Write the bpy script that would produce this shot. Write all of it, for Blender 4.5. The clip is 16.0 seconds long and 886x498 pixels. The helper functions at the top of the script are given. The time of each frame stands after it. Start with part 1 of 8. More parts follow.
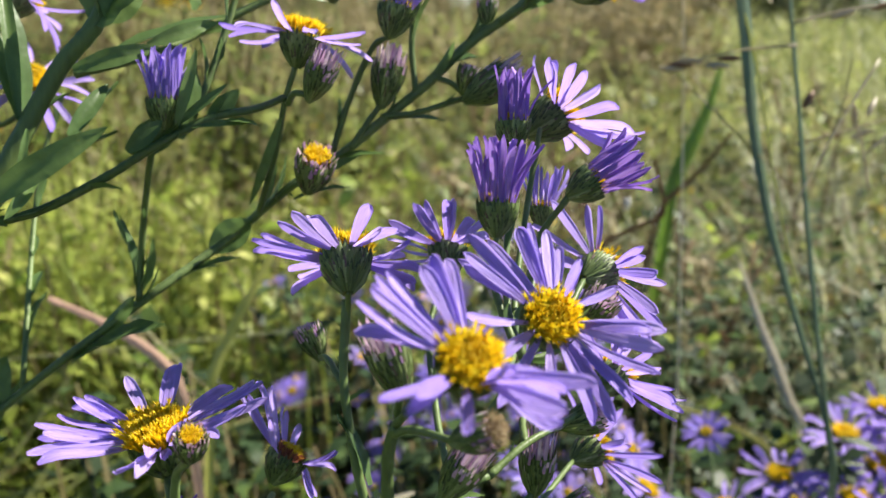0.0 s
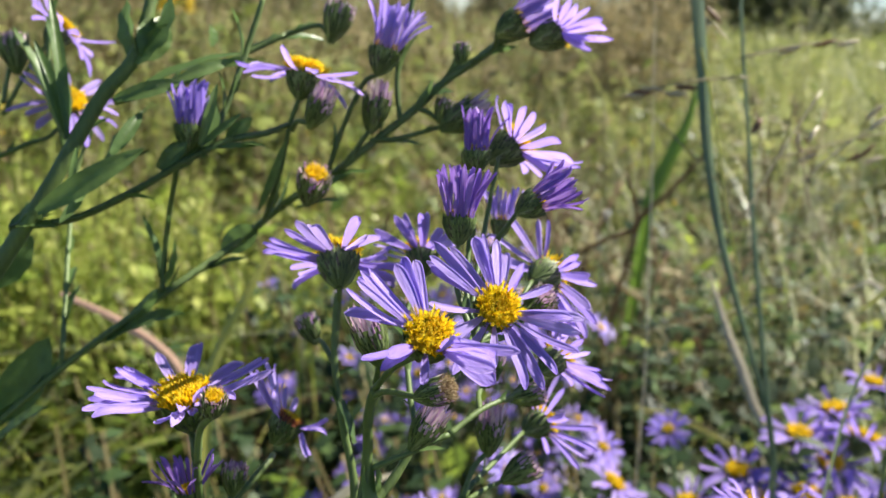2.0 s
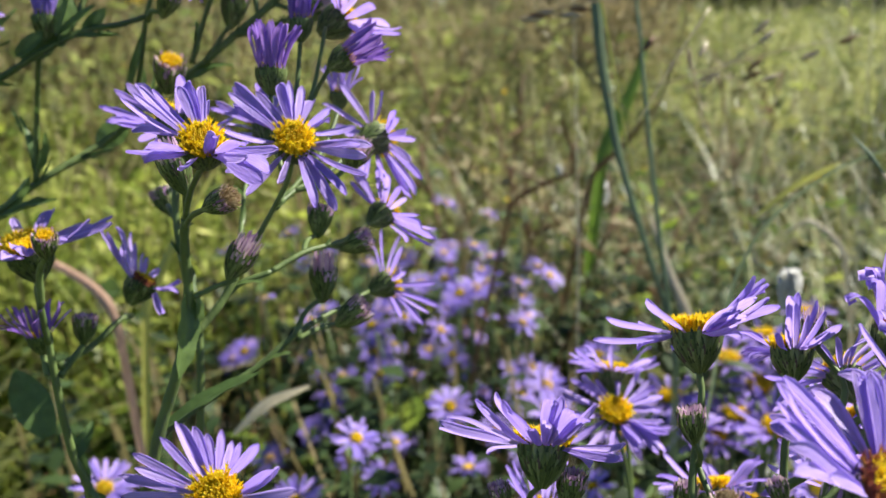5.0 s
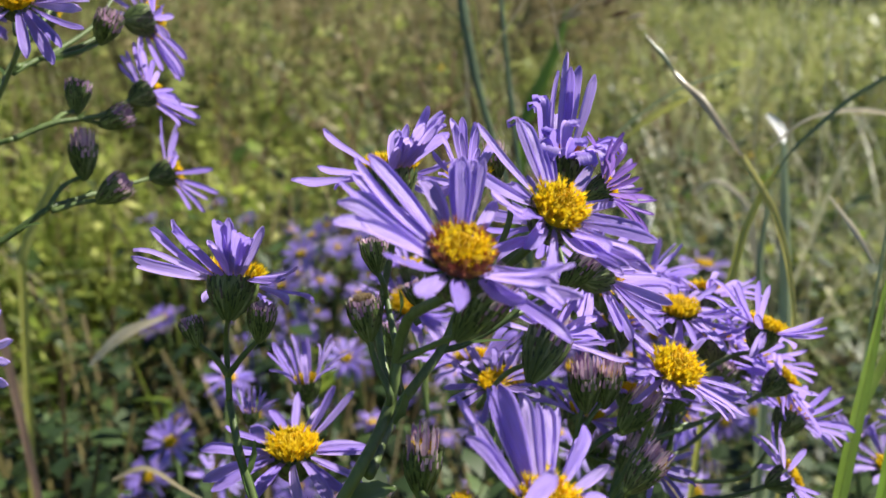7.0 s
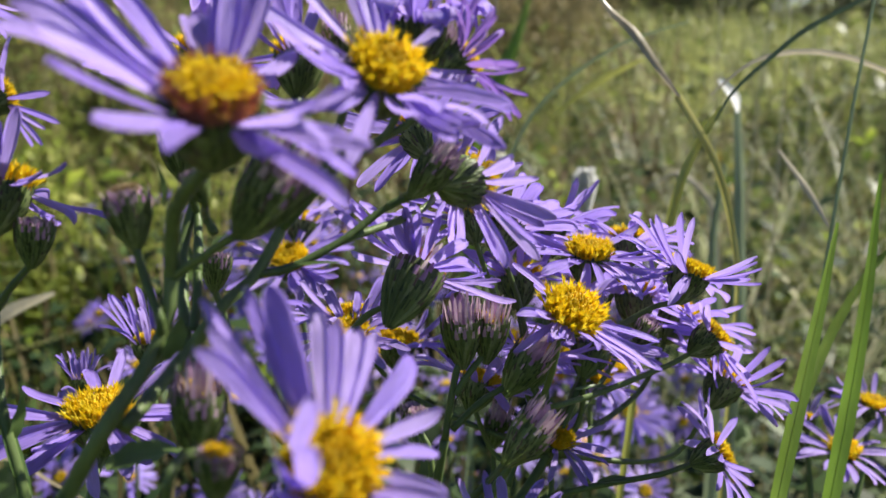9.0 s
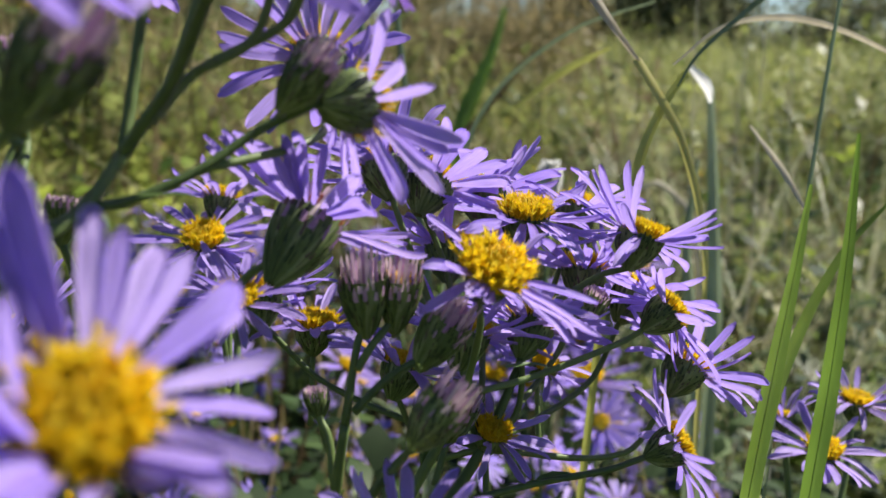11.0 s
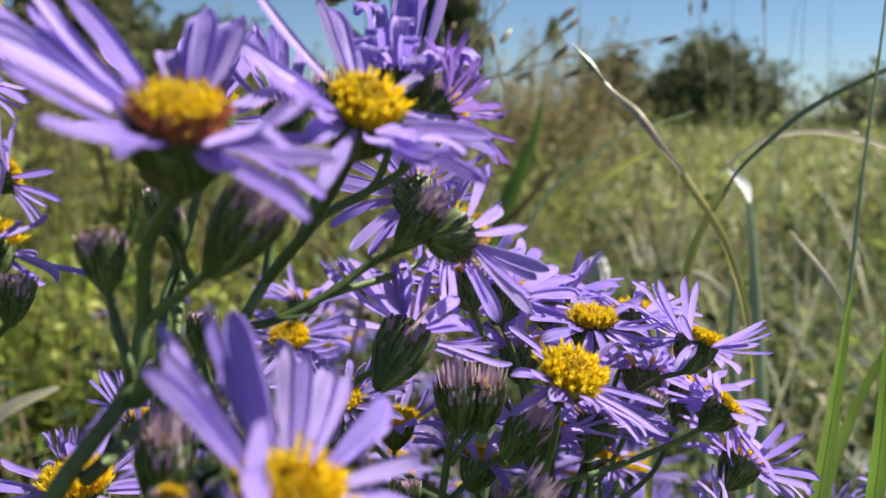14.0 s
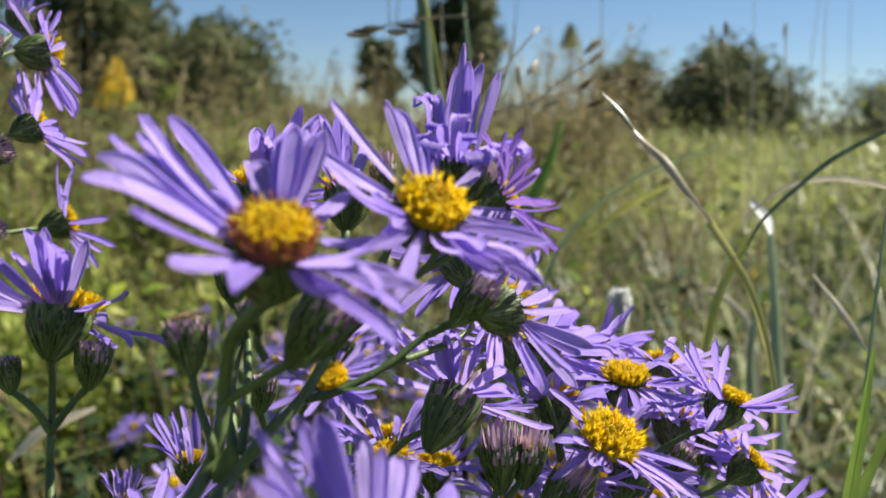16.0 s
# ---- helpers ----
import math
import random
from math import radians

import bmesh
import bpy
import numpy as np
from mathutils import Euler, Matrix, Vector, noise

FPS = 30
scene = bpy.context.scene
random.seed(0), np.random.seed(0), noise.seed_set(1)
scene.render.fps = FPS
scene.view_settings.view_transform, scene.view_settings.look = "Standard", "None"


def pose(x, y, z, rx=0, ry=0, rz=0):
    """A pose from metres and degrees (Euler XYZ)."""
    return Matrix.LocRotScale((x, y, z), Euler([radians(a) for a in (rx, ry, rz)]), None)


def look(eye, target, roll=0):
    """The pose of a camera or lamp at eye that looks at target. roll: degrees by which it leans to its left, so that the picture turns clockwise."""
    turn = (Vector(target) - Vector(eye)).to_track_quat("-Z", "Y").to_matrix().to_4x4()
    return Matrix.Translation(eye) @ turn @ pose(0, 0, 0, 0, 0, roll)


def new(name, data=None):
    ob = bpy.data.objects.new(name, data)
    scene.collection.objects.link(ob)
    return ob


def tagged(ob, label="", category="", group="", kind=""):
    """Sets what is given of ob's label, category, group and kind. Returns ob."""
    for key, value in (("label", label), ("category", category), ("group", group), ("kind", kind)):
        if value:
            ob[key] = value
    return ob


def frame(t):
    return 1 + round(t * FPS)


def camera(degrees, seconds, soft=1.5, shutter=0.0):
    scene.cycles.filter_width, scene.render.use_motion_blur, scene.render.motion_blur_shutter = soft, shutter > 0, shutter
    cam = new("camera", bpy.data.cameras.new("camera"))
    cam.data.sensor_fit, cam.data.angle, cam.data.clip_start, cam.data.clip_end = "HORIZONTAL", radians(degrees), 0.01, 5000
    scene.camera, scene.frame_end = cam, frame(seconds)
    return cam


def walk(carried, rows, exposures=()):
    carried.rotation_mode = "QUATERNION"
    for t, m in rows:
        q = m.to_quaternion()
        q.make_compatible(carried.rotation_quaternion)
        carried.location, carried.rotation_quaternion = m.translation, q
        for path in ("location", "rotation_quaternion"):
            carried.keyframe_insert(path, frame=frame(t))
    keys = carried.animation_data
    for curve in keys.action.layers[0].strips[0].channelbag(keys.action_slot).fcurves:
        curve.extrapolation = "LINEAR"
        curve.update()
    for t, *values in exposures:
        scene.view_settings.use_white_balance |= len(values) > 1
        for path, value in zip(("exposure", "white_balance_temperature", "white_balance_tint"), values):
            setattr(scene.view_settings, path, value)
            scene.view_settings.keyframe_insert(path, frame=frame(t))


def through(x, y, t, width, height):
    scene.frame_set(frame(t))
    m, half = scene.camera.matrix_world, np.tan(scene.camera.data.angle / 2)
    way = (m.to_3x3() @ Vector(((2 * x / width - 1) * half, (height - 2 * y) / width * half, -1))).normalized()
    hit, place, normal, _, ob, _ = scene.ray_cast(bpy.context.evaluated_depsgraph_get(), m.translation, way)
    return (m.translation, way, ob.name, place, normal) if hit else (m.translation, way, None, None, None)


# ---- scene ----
cam = camera(54.04, 16.0, soft=1.5)
SUN, SKY = 5.0, 0.05
walk(cam, [
    (0, look((-0.0376, 0.0628, 0.8237), (-0.0528, 1.0257, 0.554), 0.97)),
    (0.5, look((-0.029, 0.0527, 0.8239), (-0.0344, 1.0164, 0.5573), 2.09)),
    (1, look((-0.0336, 0.0411, 0.8298), (-0.0421, 1.0051, 0.564), 2.52)),
    (1.5, look((-0.0373, 0.0368, 0.8324), (-0.0487, 0.9992, 0.561), 3.09)),
    (2, look((-0.0336, 0.0286, 0.8329), (-0.0379, 0.9937, 0.5711), 2.21)),
    (2.5, look((-0.038, 0.0307, 0.8345), (-0.0439, 0.9943, 0.5675), 2.51)),
    (3, look((-0.0296, 0.025, 0.8288), (-0.0381, 0.9869, 0.5553), 2.08)),
    (5.5, look((0.0151, -0.0, 0.805), (0.022, 0.9621, 0.5327), -0.10)),
    (6, look((0.0277, -0.0053, 0.801), (0.0431, 0.9559, 0.5257), -0.03)),
    (6.5, look((0.0412, -0.0052, 0.7932), (0.0692, 0.9547, 0.5144), 0.32)),
    (7, look((0.0546, -0.0054, 0.7824), (0.0904, 0.9543, 0.5035), 0.35)),
    (7.5, look((0.0665, -0.005, 0.7723), (0.1084, 0.9543, 0.4931), 0.68)),
    (8, look((0.0716, 0.0002, 0.7695), (0.1229, 0.96, 0.4935), 0.90)),
    (8.5, look((0.0694, 0.01, 0.7702), (0.1301, 0.9699, 0.4967), 1.16)),
    (9, look((0.0765, 0.0214, 0.7588), (0.1409, 0.983, 0.4923), 1.23)),
    (9.5, look((0.0776, 0.0305, 0.747), (0.1532, 0.993, 0.4862), 1.37)),
    (10, look((0.0849, 0.0391, 0.7416), (0.165, 1.0019, 0.4832), 1.29)),
    (12.5, look((0.0909, 0.0376, 0.7461), (0.1629, 1.0172, 0.5583), 1.13)),
    (13, look((0.091, 0.0304, 0.7457), (0.154, 1.0133, 0.5727), 1.07)),
    (13.5, look((0.0846, 0.027, 0.7459), (0.1373, 1.0129, 0.5873), 0.91)),
    (14, look((0.081, 0.0233, 0.7506), (0.1207, 1.0123, 0.6079), 0.61)),
    (14.5, look((0.0787, 0.0219, 0.7527), (0.1094, 1.0118, 0.614), 0.61)),
    (15, look((0.077, 0.0192, 0.753), (0.1008, 1.01, 0.6198), 0.63)),
    (15.5, look((0.0771, 0.0187, 0.7544), (0.0996, 1.0098, 0.6232), 0.68)),
    (16, look((0.0753, 0.017, 0.7618), (0.0998, 1.007, 0.6225), 1.16)),
], [(0, 1.4), (3, 1.38), (5.5, 1.18), (7, 1.01), (9, 0.88), (12.5, 0.89), (16, 0.95)])
cam.data.dof.use_dof = True
cam.data.dof.aperture_fstop = 24
cam.data.dof.focus_distance = 0.147

# ---- light ----
SUN_AZIMUTH, SUN_HEIGHT = 66.0, 47.0      # degrees to the right of straight ahead (+y), and above the horizon
world = bpy.data.worlds.new("sky")
scene.world = world
world.use_nodes = True
wn = world.node_tree.nodes
sky = wn.new("ShaderNodeTexSky")
sky.sky_type, sky.sun_disc = "NISHITA", False
sky.sun_elevation, sky.sun_rotation = radians(SUN_HEIGHT), radians(SUN_AZIMUTH)
sky.air_density, sky.dust_density, sky.ozone_density, sky.altitude = 1.0, 0.0, 6.0, 900
wn["Background"].inputs["Strength"].default_value = SKY
world.node_tree.links.new(sky.outputs["Color"], wn["Background"].inputs["Color"])
sun = new("sun", bpy.data.lights.new("sun", "SUN"))
sun.data.energy, sun.data.angle, sun.data.color = SUN, radians(0.53), (1.0, 0.93, 0.82)
toward = Vector((math.sin(radians(SUN_AZIMUTH)) * math.cos(radians(SUN_HEIGHT)),
                 math.cos(radians(SUN_AZIMUTH)) * math.cos(radians(SUN_HEIGHT)), math.sin(radians(SUN_HEIGHT))))
sun.matrix_world = look(toward * 20, (0, 0, 0))


# ---- materials ----
def nodes_of(name):
    mat = bpy.data.materials.new(name)
    mat.use_nodes = True
    tree = mat.node_tree
    return mat, tree.nodes, tree.links, tree.nodes["Principled BSDF"], tree.nodes["Material Output"]


def ramp(ns, colours):
    node = ns.new("ShaderNodeValToRGB")
    bar = node.color_ramp
    while len(bar.elements) < len(colours):
        bar.elements.new(0.5)
    for n, (place, colour) in enumerate(colours):
        bar.elements[n].position, bar.elements[n].color = place, (*colour, 1)
    return node


def plant_material(name, colours, source="object", grain=300.0, through=0.3, rough=0.5, bump=0.3, stretch=(1, 1, 1), gloss=0.3, clump=0.0):
    """Leaf, petal or stem tissue: colour picked piece by piece, a fine mottling over it, and light that shines through."""
    mat, ns, ln, bsdf, out = nodes_of(name)
    if source == "object":
        pick = ns.new("ShaderNodeObjectInfo").outputs["Random"]
    else:
        pick = ns.new("ShaderNodeNewGeometry").outputs["Random Per Island"]
    base = ramp(ns, colours)
    where = ns.new("ShaderNodeTexCoord")
    # pale and dark clumps in the colour, imitating sunlit tufts and shaded gaps
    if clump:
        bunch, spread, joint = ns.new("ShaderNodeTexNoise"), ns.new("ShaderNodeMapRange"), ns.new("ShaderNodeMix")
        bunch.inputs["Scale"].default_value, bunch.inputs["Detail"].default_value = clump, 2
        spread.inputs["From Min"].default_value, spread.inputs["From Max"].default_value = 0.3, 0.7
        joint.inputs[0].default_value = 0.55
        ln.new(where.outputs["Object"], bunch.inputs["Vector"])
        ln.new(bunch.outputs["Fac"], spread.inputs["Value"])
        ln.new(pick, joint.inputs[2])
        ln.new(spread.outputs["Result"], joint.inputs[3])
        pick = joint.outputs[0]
    ln.new(pick, base.inputs["Fac"])
    scale = ns.new("ShaderNodeMapping")
    scale.inputs["Scale"].default_value = stretch
    ln.new(where.outputs["Object"], scale.inputs["Vector"])
    fine, broad = ns.new("ShaderNodeTexNoise"), ns.new("ShaderNodeTexNoise")
    fine.inputs["Scale"].default_value, fine.inputs["Detail"].default_value = grain, 4
    broad.inputs["Scale"].default_value, broad.inputs["Detail"].default_value = grain / 9, 2
    ln.new(scale.outputs["Vector"], fine.inputs["Vector"])
    ln.new(where.outputs["Object"], broad.inputs["Vector"])
    value = ns.new("ShaderNodeMath")
    value.operation = "ADD"
    ln.new(fine.outputs["Fac"], value.inputs[0])
    ln.new(broad.outputs["Fac"], value.inputs[1])
    shade = ns.new("ShaderNodeMapRange")
    shade.inputs["From Min"].default_value, shade.inputs["From Max"].default_value = 0.6, 1.4
    shade.inputs["To Min"].default_value, shade.inputs["To Max"].default_value = 0.72, 1.28
    ln.new(value.outputs[0], shade.inputs["Value"])
    mixed = ns.new("ShaderNodeVectorMath")
    mixed.operation = "SCALE"
    ln.new(base.outputs["Color"], mixed.inputs[0])
    ln.new(shade.outputs["Result"], mixed.inputs["Scale"])
    colour = mixed.outputs["Vector"]
    ln.new(colour, bsdf.inputs["Base Color"])
    bsdf.inputs["Roughness"].default_value = rough
    bsdf.inputs["Specular IOR Level"].default_value = gloss
    relief = ns.new("ShaderNodeBump")
    relief.inputs["Strength"].default_value, relief.inputs["Distance"].default_value = bump, 0.0004
    ln.new(fine.outputs["Fac"], relief.inputs["Height"])
    ln.new(relief.outputs["Normal"], bsdf.inputs["Normal"])
    if through:
        glow, mix = ns.new("ShaderNodeBsdfTranslucent"), ns.new("ShaderNodeMixShader")
        mix.inputs["Fac"].default_value = through
        ln.new(colour, glow.inputs["Color"])
        ln.new(bsdf.outputs["BSDF"], mix.inputs[1])
        ln.new(glow.outputs["BSDF"], mix.inputs[2])
        ln.new(mix.outputs["Shader"], out.inputs["Surface"])
    return mat


PETAL = plant_material("lavender_petal", [(0, (0.375, 0.26, 0.80)), (0.5, (0.462, 0.335, 0.86)), (1, (0.56, 0.425, 0.90))],
                       grain=5, through=0.5, rough=0.46, bump=0.5, stretch=(1, 22, 1), gloss=0.25)
PETAL_DEEP = plant_material("violet_petal", [(0, (0.27, 0.14, 0.56)), (1, (0.42, 0.25, 0.70))], grain=5, through=0.38, rough=0.5, stretch=(1, 14, 1))
# darker copy of the petal colour: the farther heads' shade is painted in
PETAL_FAR = plant_material("lavender_petal_shaded", [(0, (0.24, 0.17, 0.62)), (1, (0.42, 0.30, 0.76))], "island", grain=6, through=0.36)
PETAL_PALE = plant_material("pale_petal_tip", [(0, (0.32, 0.16, 0.33)), (0.5, (0.50, 0.33, 0.47)), (1, (0.72, 0.60, 0.56))], "island", grain=8, through=0.3)
FLORET = plant_material("yellow_floret", [(0, (0.74, 0.49, 0.008)), (0.5, (0.85, 0.64, 0.014)), (1, (0.93, 0.77, 0.06))], "island", grain=9, through=0.45, rough=0.45)
FLORET_OLD = plant_material("russet_floret", [(0, (0.30, 0.085, 0.06)), (0.6, (0.46, 0.17, 0.09)), (1, (0.6, 0.32, 0.06))], "island", grain=9, through=0.12, rough=0.6)
FLORET_TAN = plant_material("tan_floret", [(0, (0.20, 0.13, 0.06)), (0.6, (0.40, 0.31, 0.17)), (1, (0.58, 0.50, 0.30))], "island", grain=9, through=0.2, rough=0.6)
BRACT = plant_material("green_bract", [(0, (0.078, 0.12, 0.035)), (0.55, (0.145, 0.205, 0.066)), (1, (0.27, 0.33, 0.14))], "island", grain=10, through=0.3, rough=0.45)
BRACT_TIP = plant_material("dark_bract_tip", [(0, (0.025, 0.045, 0.014)), (0.6, (0.055, 0.085, 0.026)), (1, (0.12, 0.075, 0.07))], "island", grain=10, through=0.12, rough=0.45)
STEM = plant_material("aster_stem", [(0, (0.07, 0.11, 0.033)), (1, (0.115, 0.165, 0.052))], grain=900, through=0.0, rough=0.45, bump=0.45, stretch=(1, 1, 0.15), gloss=0.3)
LEAF = plant_material("aster_leaf", [(0, (0.085, 0.15, 0.045)), (1, (0.14, 0.22, 0.065))], grain=420, through=0.45, rough=0.38, bump=0.4, gloss=0.4)
BLADE = plant_material("grass_blade", [(0, (0.17, 0.29, 0.04)), (0.6, (0.22, 0.34, 0.055)), (1, (0.27, 0.36, 0.08))], grain=260, through=0.55, rough=0.32, stretch=(1, 1, 0.05), gloss=0.5)
BLADE_DARK = plant_material("dark_green_blade", [(0, (0.085, 0.13, 0.07)), (1, (0.13, 0.18, 0.10))], grain=260, through=0.25, rough=0.35, stretch=(1, 1, 0.05), gloss=0.4)
BLADE_DULL = plant_material("grey_green_blade", [(0, (0.26, 0.33, 0.17)), (1, (0.34, 0.40, 0.24))], grain=260, through=0.5, rough=0.35, stretch=(1, 1, 0.05), gloss=0.5)
STRAW = plant_material("straw", [(0, (0.44, 0.37, 0.24)), (1, (0.64, 0.57, 0.42))], grain=300, through=0.4, rough=0.35, stretch=(1, 1, 0.05), gloss=0.6)
HAULM = plant_material("dry_haulm", [(0, (0.20, 0.17, 0.08)), (0.5, (0.34, 0.30, 0.15)), (1, (0.55, 0.48, 0.30))], "island", grain=60, through=0.3, rough=0.5)
DRY = plant_material("dry_weed_leaves", [(0.1, (0.10, 0.085, 0.034)), (0.5, (0.26, 0.22, 0.10)), (0.9, (0.46, 0.38, 0.21))], "island", grain=60, through=0.35, rough=0.6, clump=2.0)
YELLOWED = plant_material("yellowing_blade", [(0, (0.42, 0.45, 0.09)), (1, (0.52, 0.46, 0.16))], grain=240, through=0.55, rough=0.28, stretch=(1, 1, 0.05), gloss=0.7)
PINKISH = plant_material("faded_pink_blade", [(0, (0.42, 0.25, 0.17)), (1, (0.5, 0.33, 0.24))], grain=240, through=0.25, rough=0.5, stretch=(1, 1, 0.05))
RUSSET = plant_material("russet_stem", [(0, (0.13, 0.07, 0.035)), (1, (0.22, 0.12, 0.06))], grain=300, through=0.1, rough=0.6)
# upper colours paled to stand for the glare and haze over the grass
MEADOW = plant_material("meadow_blades", [(0.1, (0.05, 0.065, 0.02)), (0.35, (0.22, 0.26, 0.07)), (0.6, (0.43, 0.45, 0.15)), (0.78, (0.55, 0.54, 0.26)), (0.95, (0.72, 0.66, 0.44))], "island", grain=40, through=0.45, rough=0.48, gloss=0.3, clump=1.6)
# near plants: ramps run from painted shade to painted sunlight
LUSH = plant_material("lush_grass_sun_shade", [(0.1, (0.02, 0.036, 0.010)), (0.4, (0.10, 0.15, 0.026)), (0.62, (0.27, 0.35, 0.05)), (0.8, (0.46, 0.49, 0.10)), (0.95, (0.6, 0.52, 0.22))], "island", grain=40, through=0.42, rough=0.45, gloss=0.3, clump=7.0)
UNDERGROWTH = plant_material("undergrowth_sun_shade", [(0.1, (0.018, 0.032, 0.009)), (0.4, (0.06, 0.105, 0.018)), (0.62, (0.19, 0.28, 0.035)), (0.88, (0.5, 0.57, 0.09))], "island", grain=90, through=0.45, rough=0.45, gloss=0.3, clump=9.0)
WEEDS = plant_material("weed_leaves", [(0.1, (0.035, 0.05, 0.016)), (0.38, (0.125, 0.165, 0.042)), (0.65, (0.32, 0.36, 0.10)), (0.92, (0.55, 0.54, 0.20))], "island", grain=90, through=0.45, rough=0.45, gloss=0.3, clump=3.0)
# brighter copy of the weed leaves: sunlight put into the colour
SUN_TINTED = plant_material("sun_tinted_weed_leaves", [(0.1, (0.06, 0.085, 0.02)), (0.4, (0.28, 0.345, 0.06)), (0.7, (0.47, 0.51, 0.13)), (0.95, (0.66, 0.63, 0.27))], "island", grain=90, through=0.5, rough=0.42, gloss=0.35, clump=5.0)
PALE = plant_material("pale_grass", [(0, (0.17, 0.23, 0.09)), (0.5, (0.34, 0.37, 0.19)), (1, (0.60, 0.56, 0.41))], "island", grain=60, through=0.5, rough=0.38, gloss=0.5)
WEED_STALK = plant_material("weed_stalks", [(0, (0.10, 0.07, 0.035)), (0.5, (0.16, 0.14, 0.05)), (1, (0.3, 0.24, 0.13))], "island", grain=90, through=0.1)
# dark green leaves, darkened further so they pass for shaded gaps
SHADE_FOLIAGE = plant_material("shade_toned_foliage", [(0, (0.014, 0.026, 0.010)), (0.6, (0.03, 0.055, 0.018)), (1, (0.075, 0.12, 0.035))], "island", grain=90, through=0.15, rough=0.5, gloss=0.2)
# crown colour lifted to imitate haze in front of the trees
CROWN = plant_material("hazed_tree_leaves", [(0, (0.085, 0.105, 0.045)), (0.6, (0.14, 0.16, 0.065)), (1, (0.21, 0.21, 0.10))], "island", grain=3, through=0.4, rough=0.7, gloss=0.15)
BARK = plant_material("bark", [(0, (0.09, 0.07, 0.05)), (1, (0.14, 0.11, 0.08))], grain=20, through=0, rough=0.9, bump=0.8)
GOLD = plant_material("goldenrod_plume", [(0, (0.6, 0.42, 0.02)), (1, (0.75, 0.55, 0.05))], "island", grain=20, through=0.25)
WHITE = plant_material("white_fluff", [(0, (0.86, 0.86, 0.84)), (1, (0.92, 0.91, 0.89))], "island", grain=60, through=0.6, rough=0.8)

soil, ns, ln, bsdf, _ = nodes_of("meadow_ground")
spots, tint = ns.new("ShaderNodeTexNoise"), ramp(ns, [(0.3, (0.025, 0.022, 0.012)), (0.5, (0.05, 0.055, 0.02)), (0.7, (0.10, 0.095, 0.04))])
spots.inputs["Scale"].default_value, spots.inputs["Detail"].default_value = 1.3, 9
place = ns.new("ShaderNodeTexCoord")
ln.new(place.outputs["Object"], spots.inputs["Vector"])
ln.new(spots.outputs["Fac"], tint.inputs["Fac"])
ln.new(tint.outputs["Color"], bsdf.inputs["Base Color"])
bsdf.inputs["Roughness"].default_value = 0.95
clods = ns.new("ShaderNodeBump")
clods.inputs["Strength"].default_value, clods.inputs["Distance"].default_value = 0.8, 0.03
ln.new(spots.outputs["Fac"], clods.inputs["Height"])
ln.new(clods.outputs["Normal"], bsdf.inputs["Normal"])


# ---- mesh helpers ----
def mesh_of(name, verts, faces, mats, picks=None, smooth=True):
    me = bpy.data.meshes.new(name)
    me.from_pydata([tuple(v) for v in verts], [], faces)
    for m in mats:
        me.materials.append(m)
    if picks is not None:
        me.polygons.foreach_set("material_index", np.array(picks, dtype=np.int32))
    me.polygons.foreach_set("use_smooth", np.full(len(faces), smooth))
    me.update()
    return me


def part(name, me, parent, m=None, label=""):
    ob = new(name, me)
    ob.parent = parent
    if parent.parent is None:
        ob.matrix_parent_inverse = parent.matrix_basis.inverted()
    if m is not None:
        ob.matrix_basis = m
    return tagged(ob, label)


def spline(points, steps):
    """Points on a smooth curve through the given ones, with no overshoot between places unevenly far apart."""
    p = [Vector(q) for q in points]
    p = [p[0] * 2 - p[1], *p, p[-1] * 2 - p[-2]]
    out = []
    for a, b, c, d in zip(p, p[1:], p[2:], p[3:]):
        gap = (c - b).length
        m1 = (c - a) * (gap / max(1e-6, gap + (b - a).length))
        m2 = (d - b) * (gap / max(1e-6, gap + (d - c).length))
        for k in range(steps):
            t = k / steps
            out.append(b * (2 * t ** 3 - 3 * t * t + 1) + m1 * (t ** 3 - 2 * t * t + t) + c * (3 * t * t - 2 * t ** 3) + m2 * (t ** 3 - t * t))
    return out + [p[-2]]


def tube(path, radii, sides=8, wobble=0.05):
    """A round stalk along a path, as verts and faces; its thickness goes evenly from the first radius to the last."""
    verts, faces, n = [], [], len(path)
    side = Vector((0.3, 0.9, 0.2))
    for i, p in enumerate(path):
        ahead = (path[min(i + 1, n - 1)] - path[max(i - 1, 0)]).normalized()
        side = (side - ahead * side.dot(ahead)).normalized()
        other = ahead.cross(side)
        r = radii[0] + (radii[1] - radii[0]) * i / (n - 1)
        r *= 1 + wobble * math.sin(i * 1.7 + p.x * 900)
        for k in range(sides):
            a = 2 * math.pi * k / sides
            verts.append(p + (side * math.cos(a) + other * math.sin(a)) * r)
        if i:
            for k in range(sides):
                a, b = (i - 1) * sides + k, (i - 1) * sides + (k + 1) % sides
                faces.append((a, b, b + sides, a + sides))
    faces.append(tuple(range(sides - 1, -1, -1)))
    faces.append(tuple(range((n - 1) * sides, n * sides)))
    return verts, faces


def facing(place, way, spin=0.0, size=1.0):
    """A pose at a place whose z axis points along way and whose x axis leans upward."""
    z = Vector(way).normalized()
    x = Vector((0, 0, 1)) - z * z.z
    x = x.normalized() if x.length > 1e-4 else Vector((1, 0, 0))
    turn = Matrix((x, z.cross(x), z)).transposed().to_4x4()
    return Matrix.Translation(place) @ turn @ Matrix.Rotation(spin, 4, "Z") @ Matrix.Scale(size, 4)


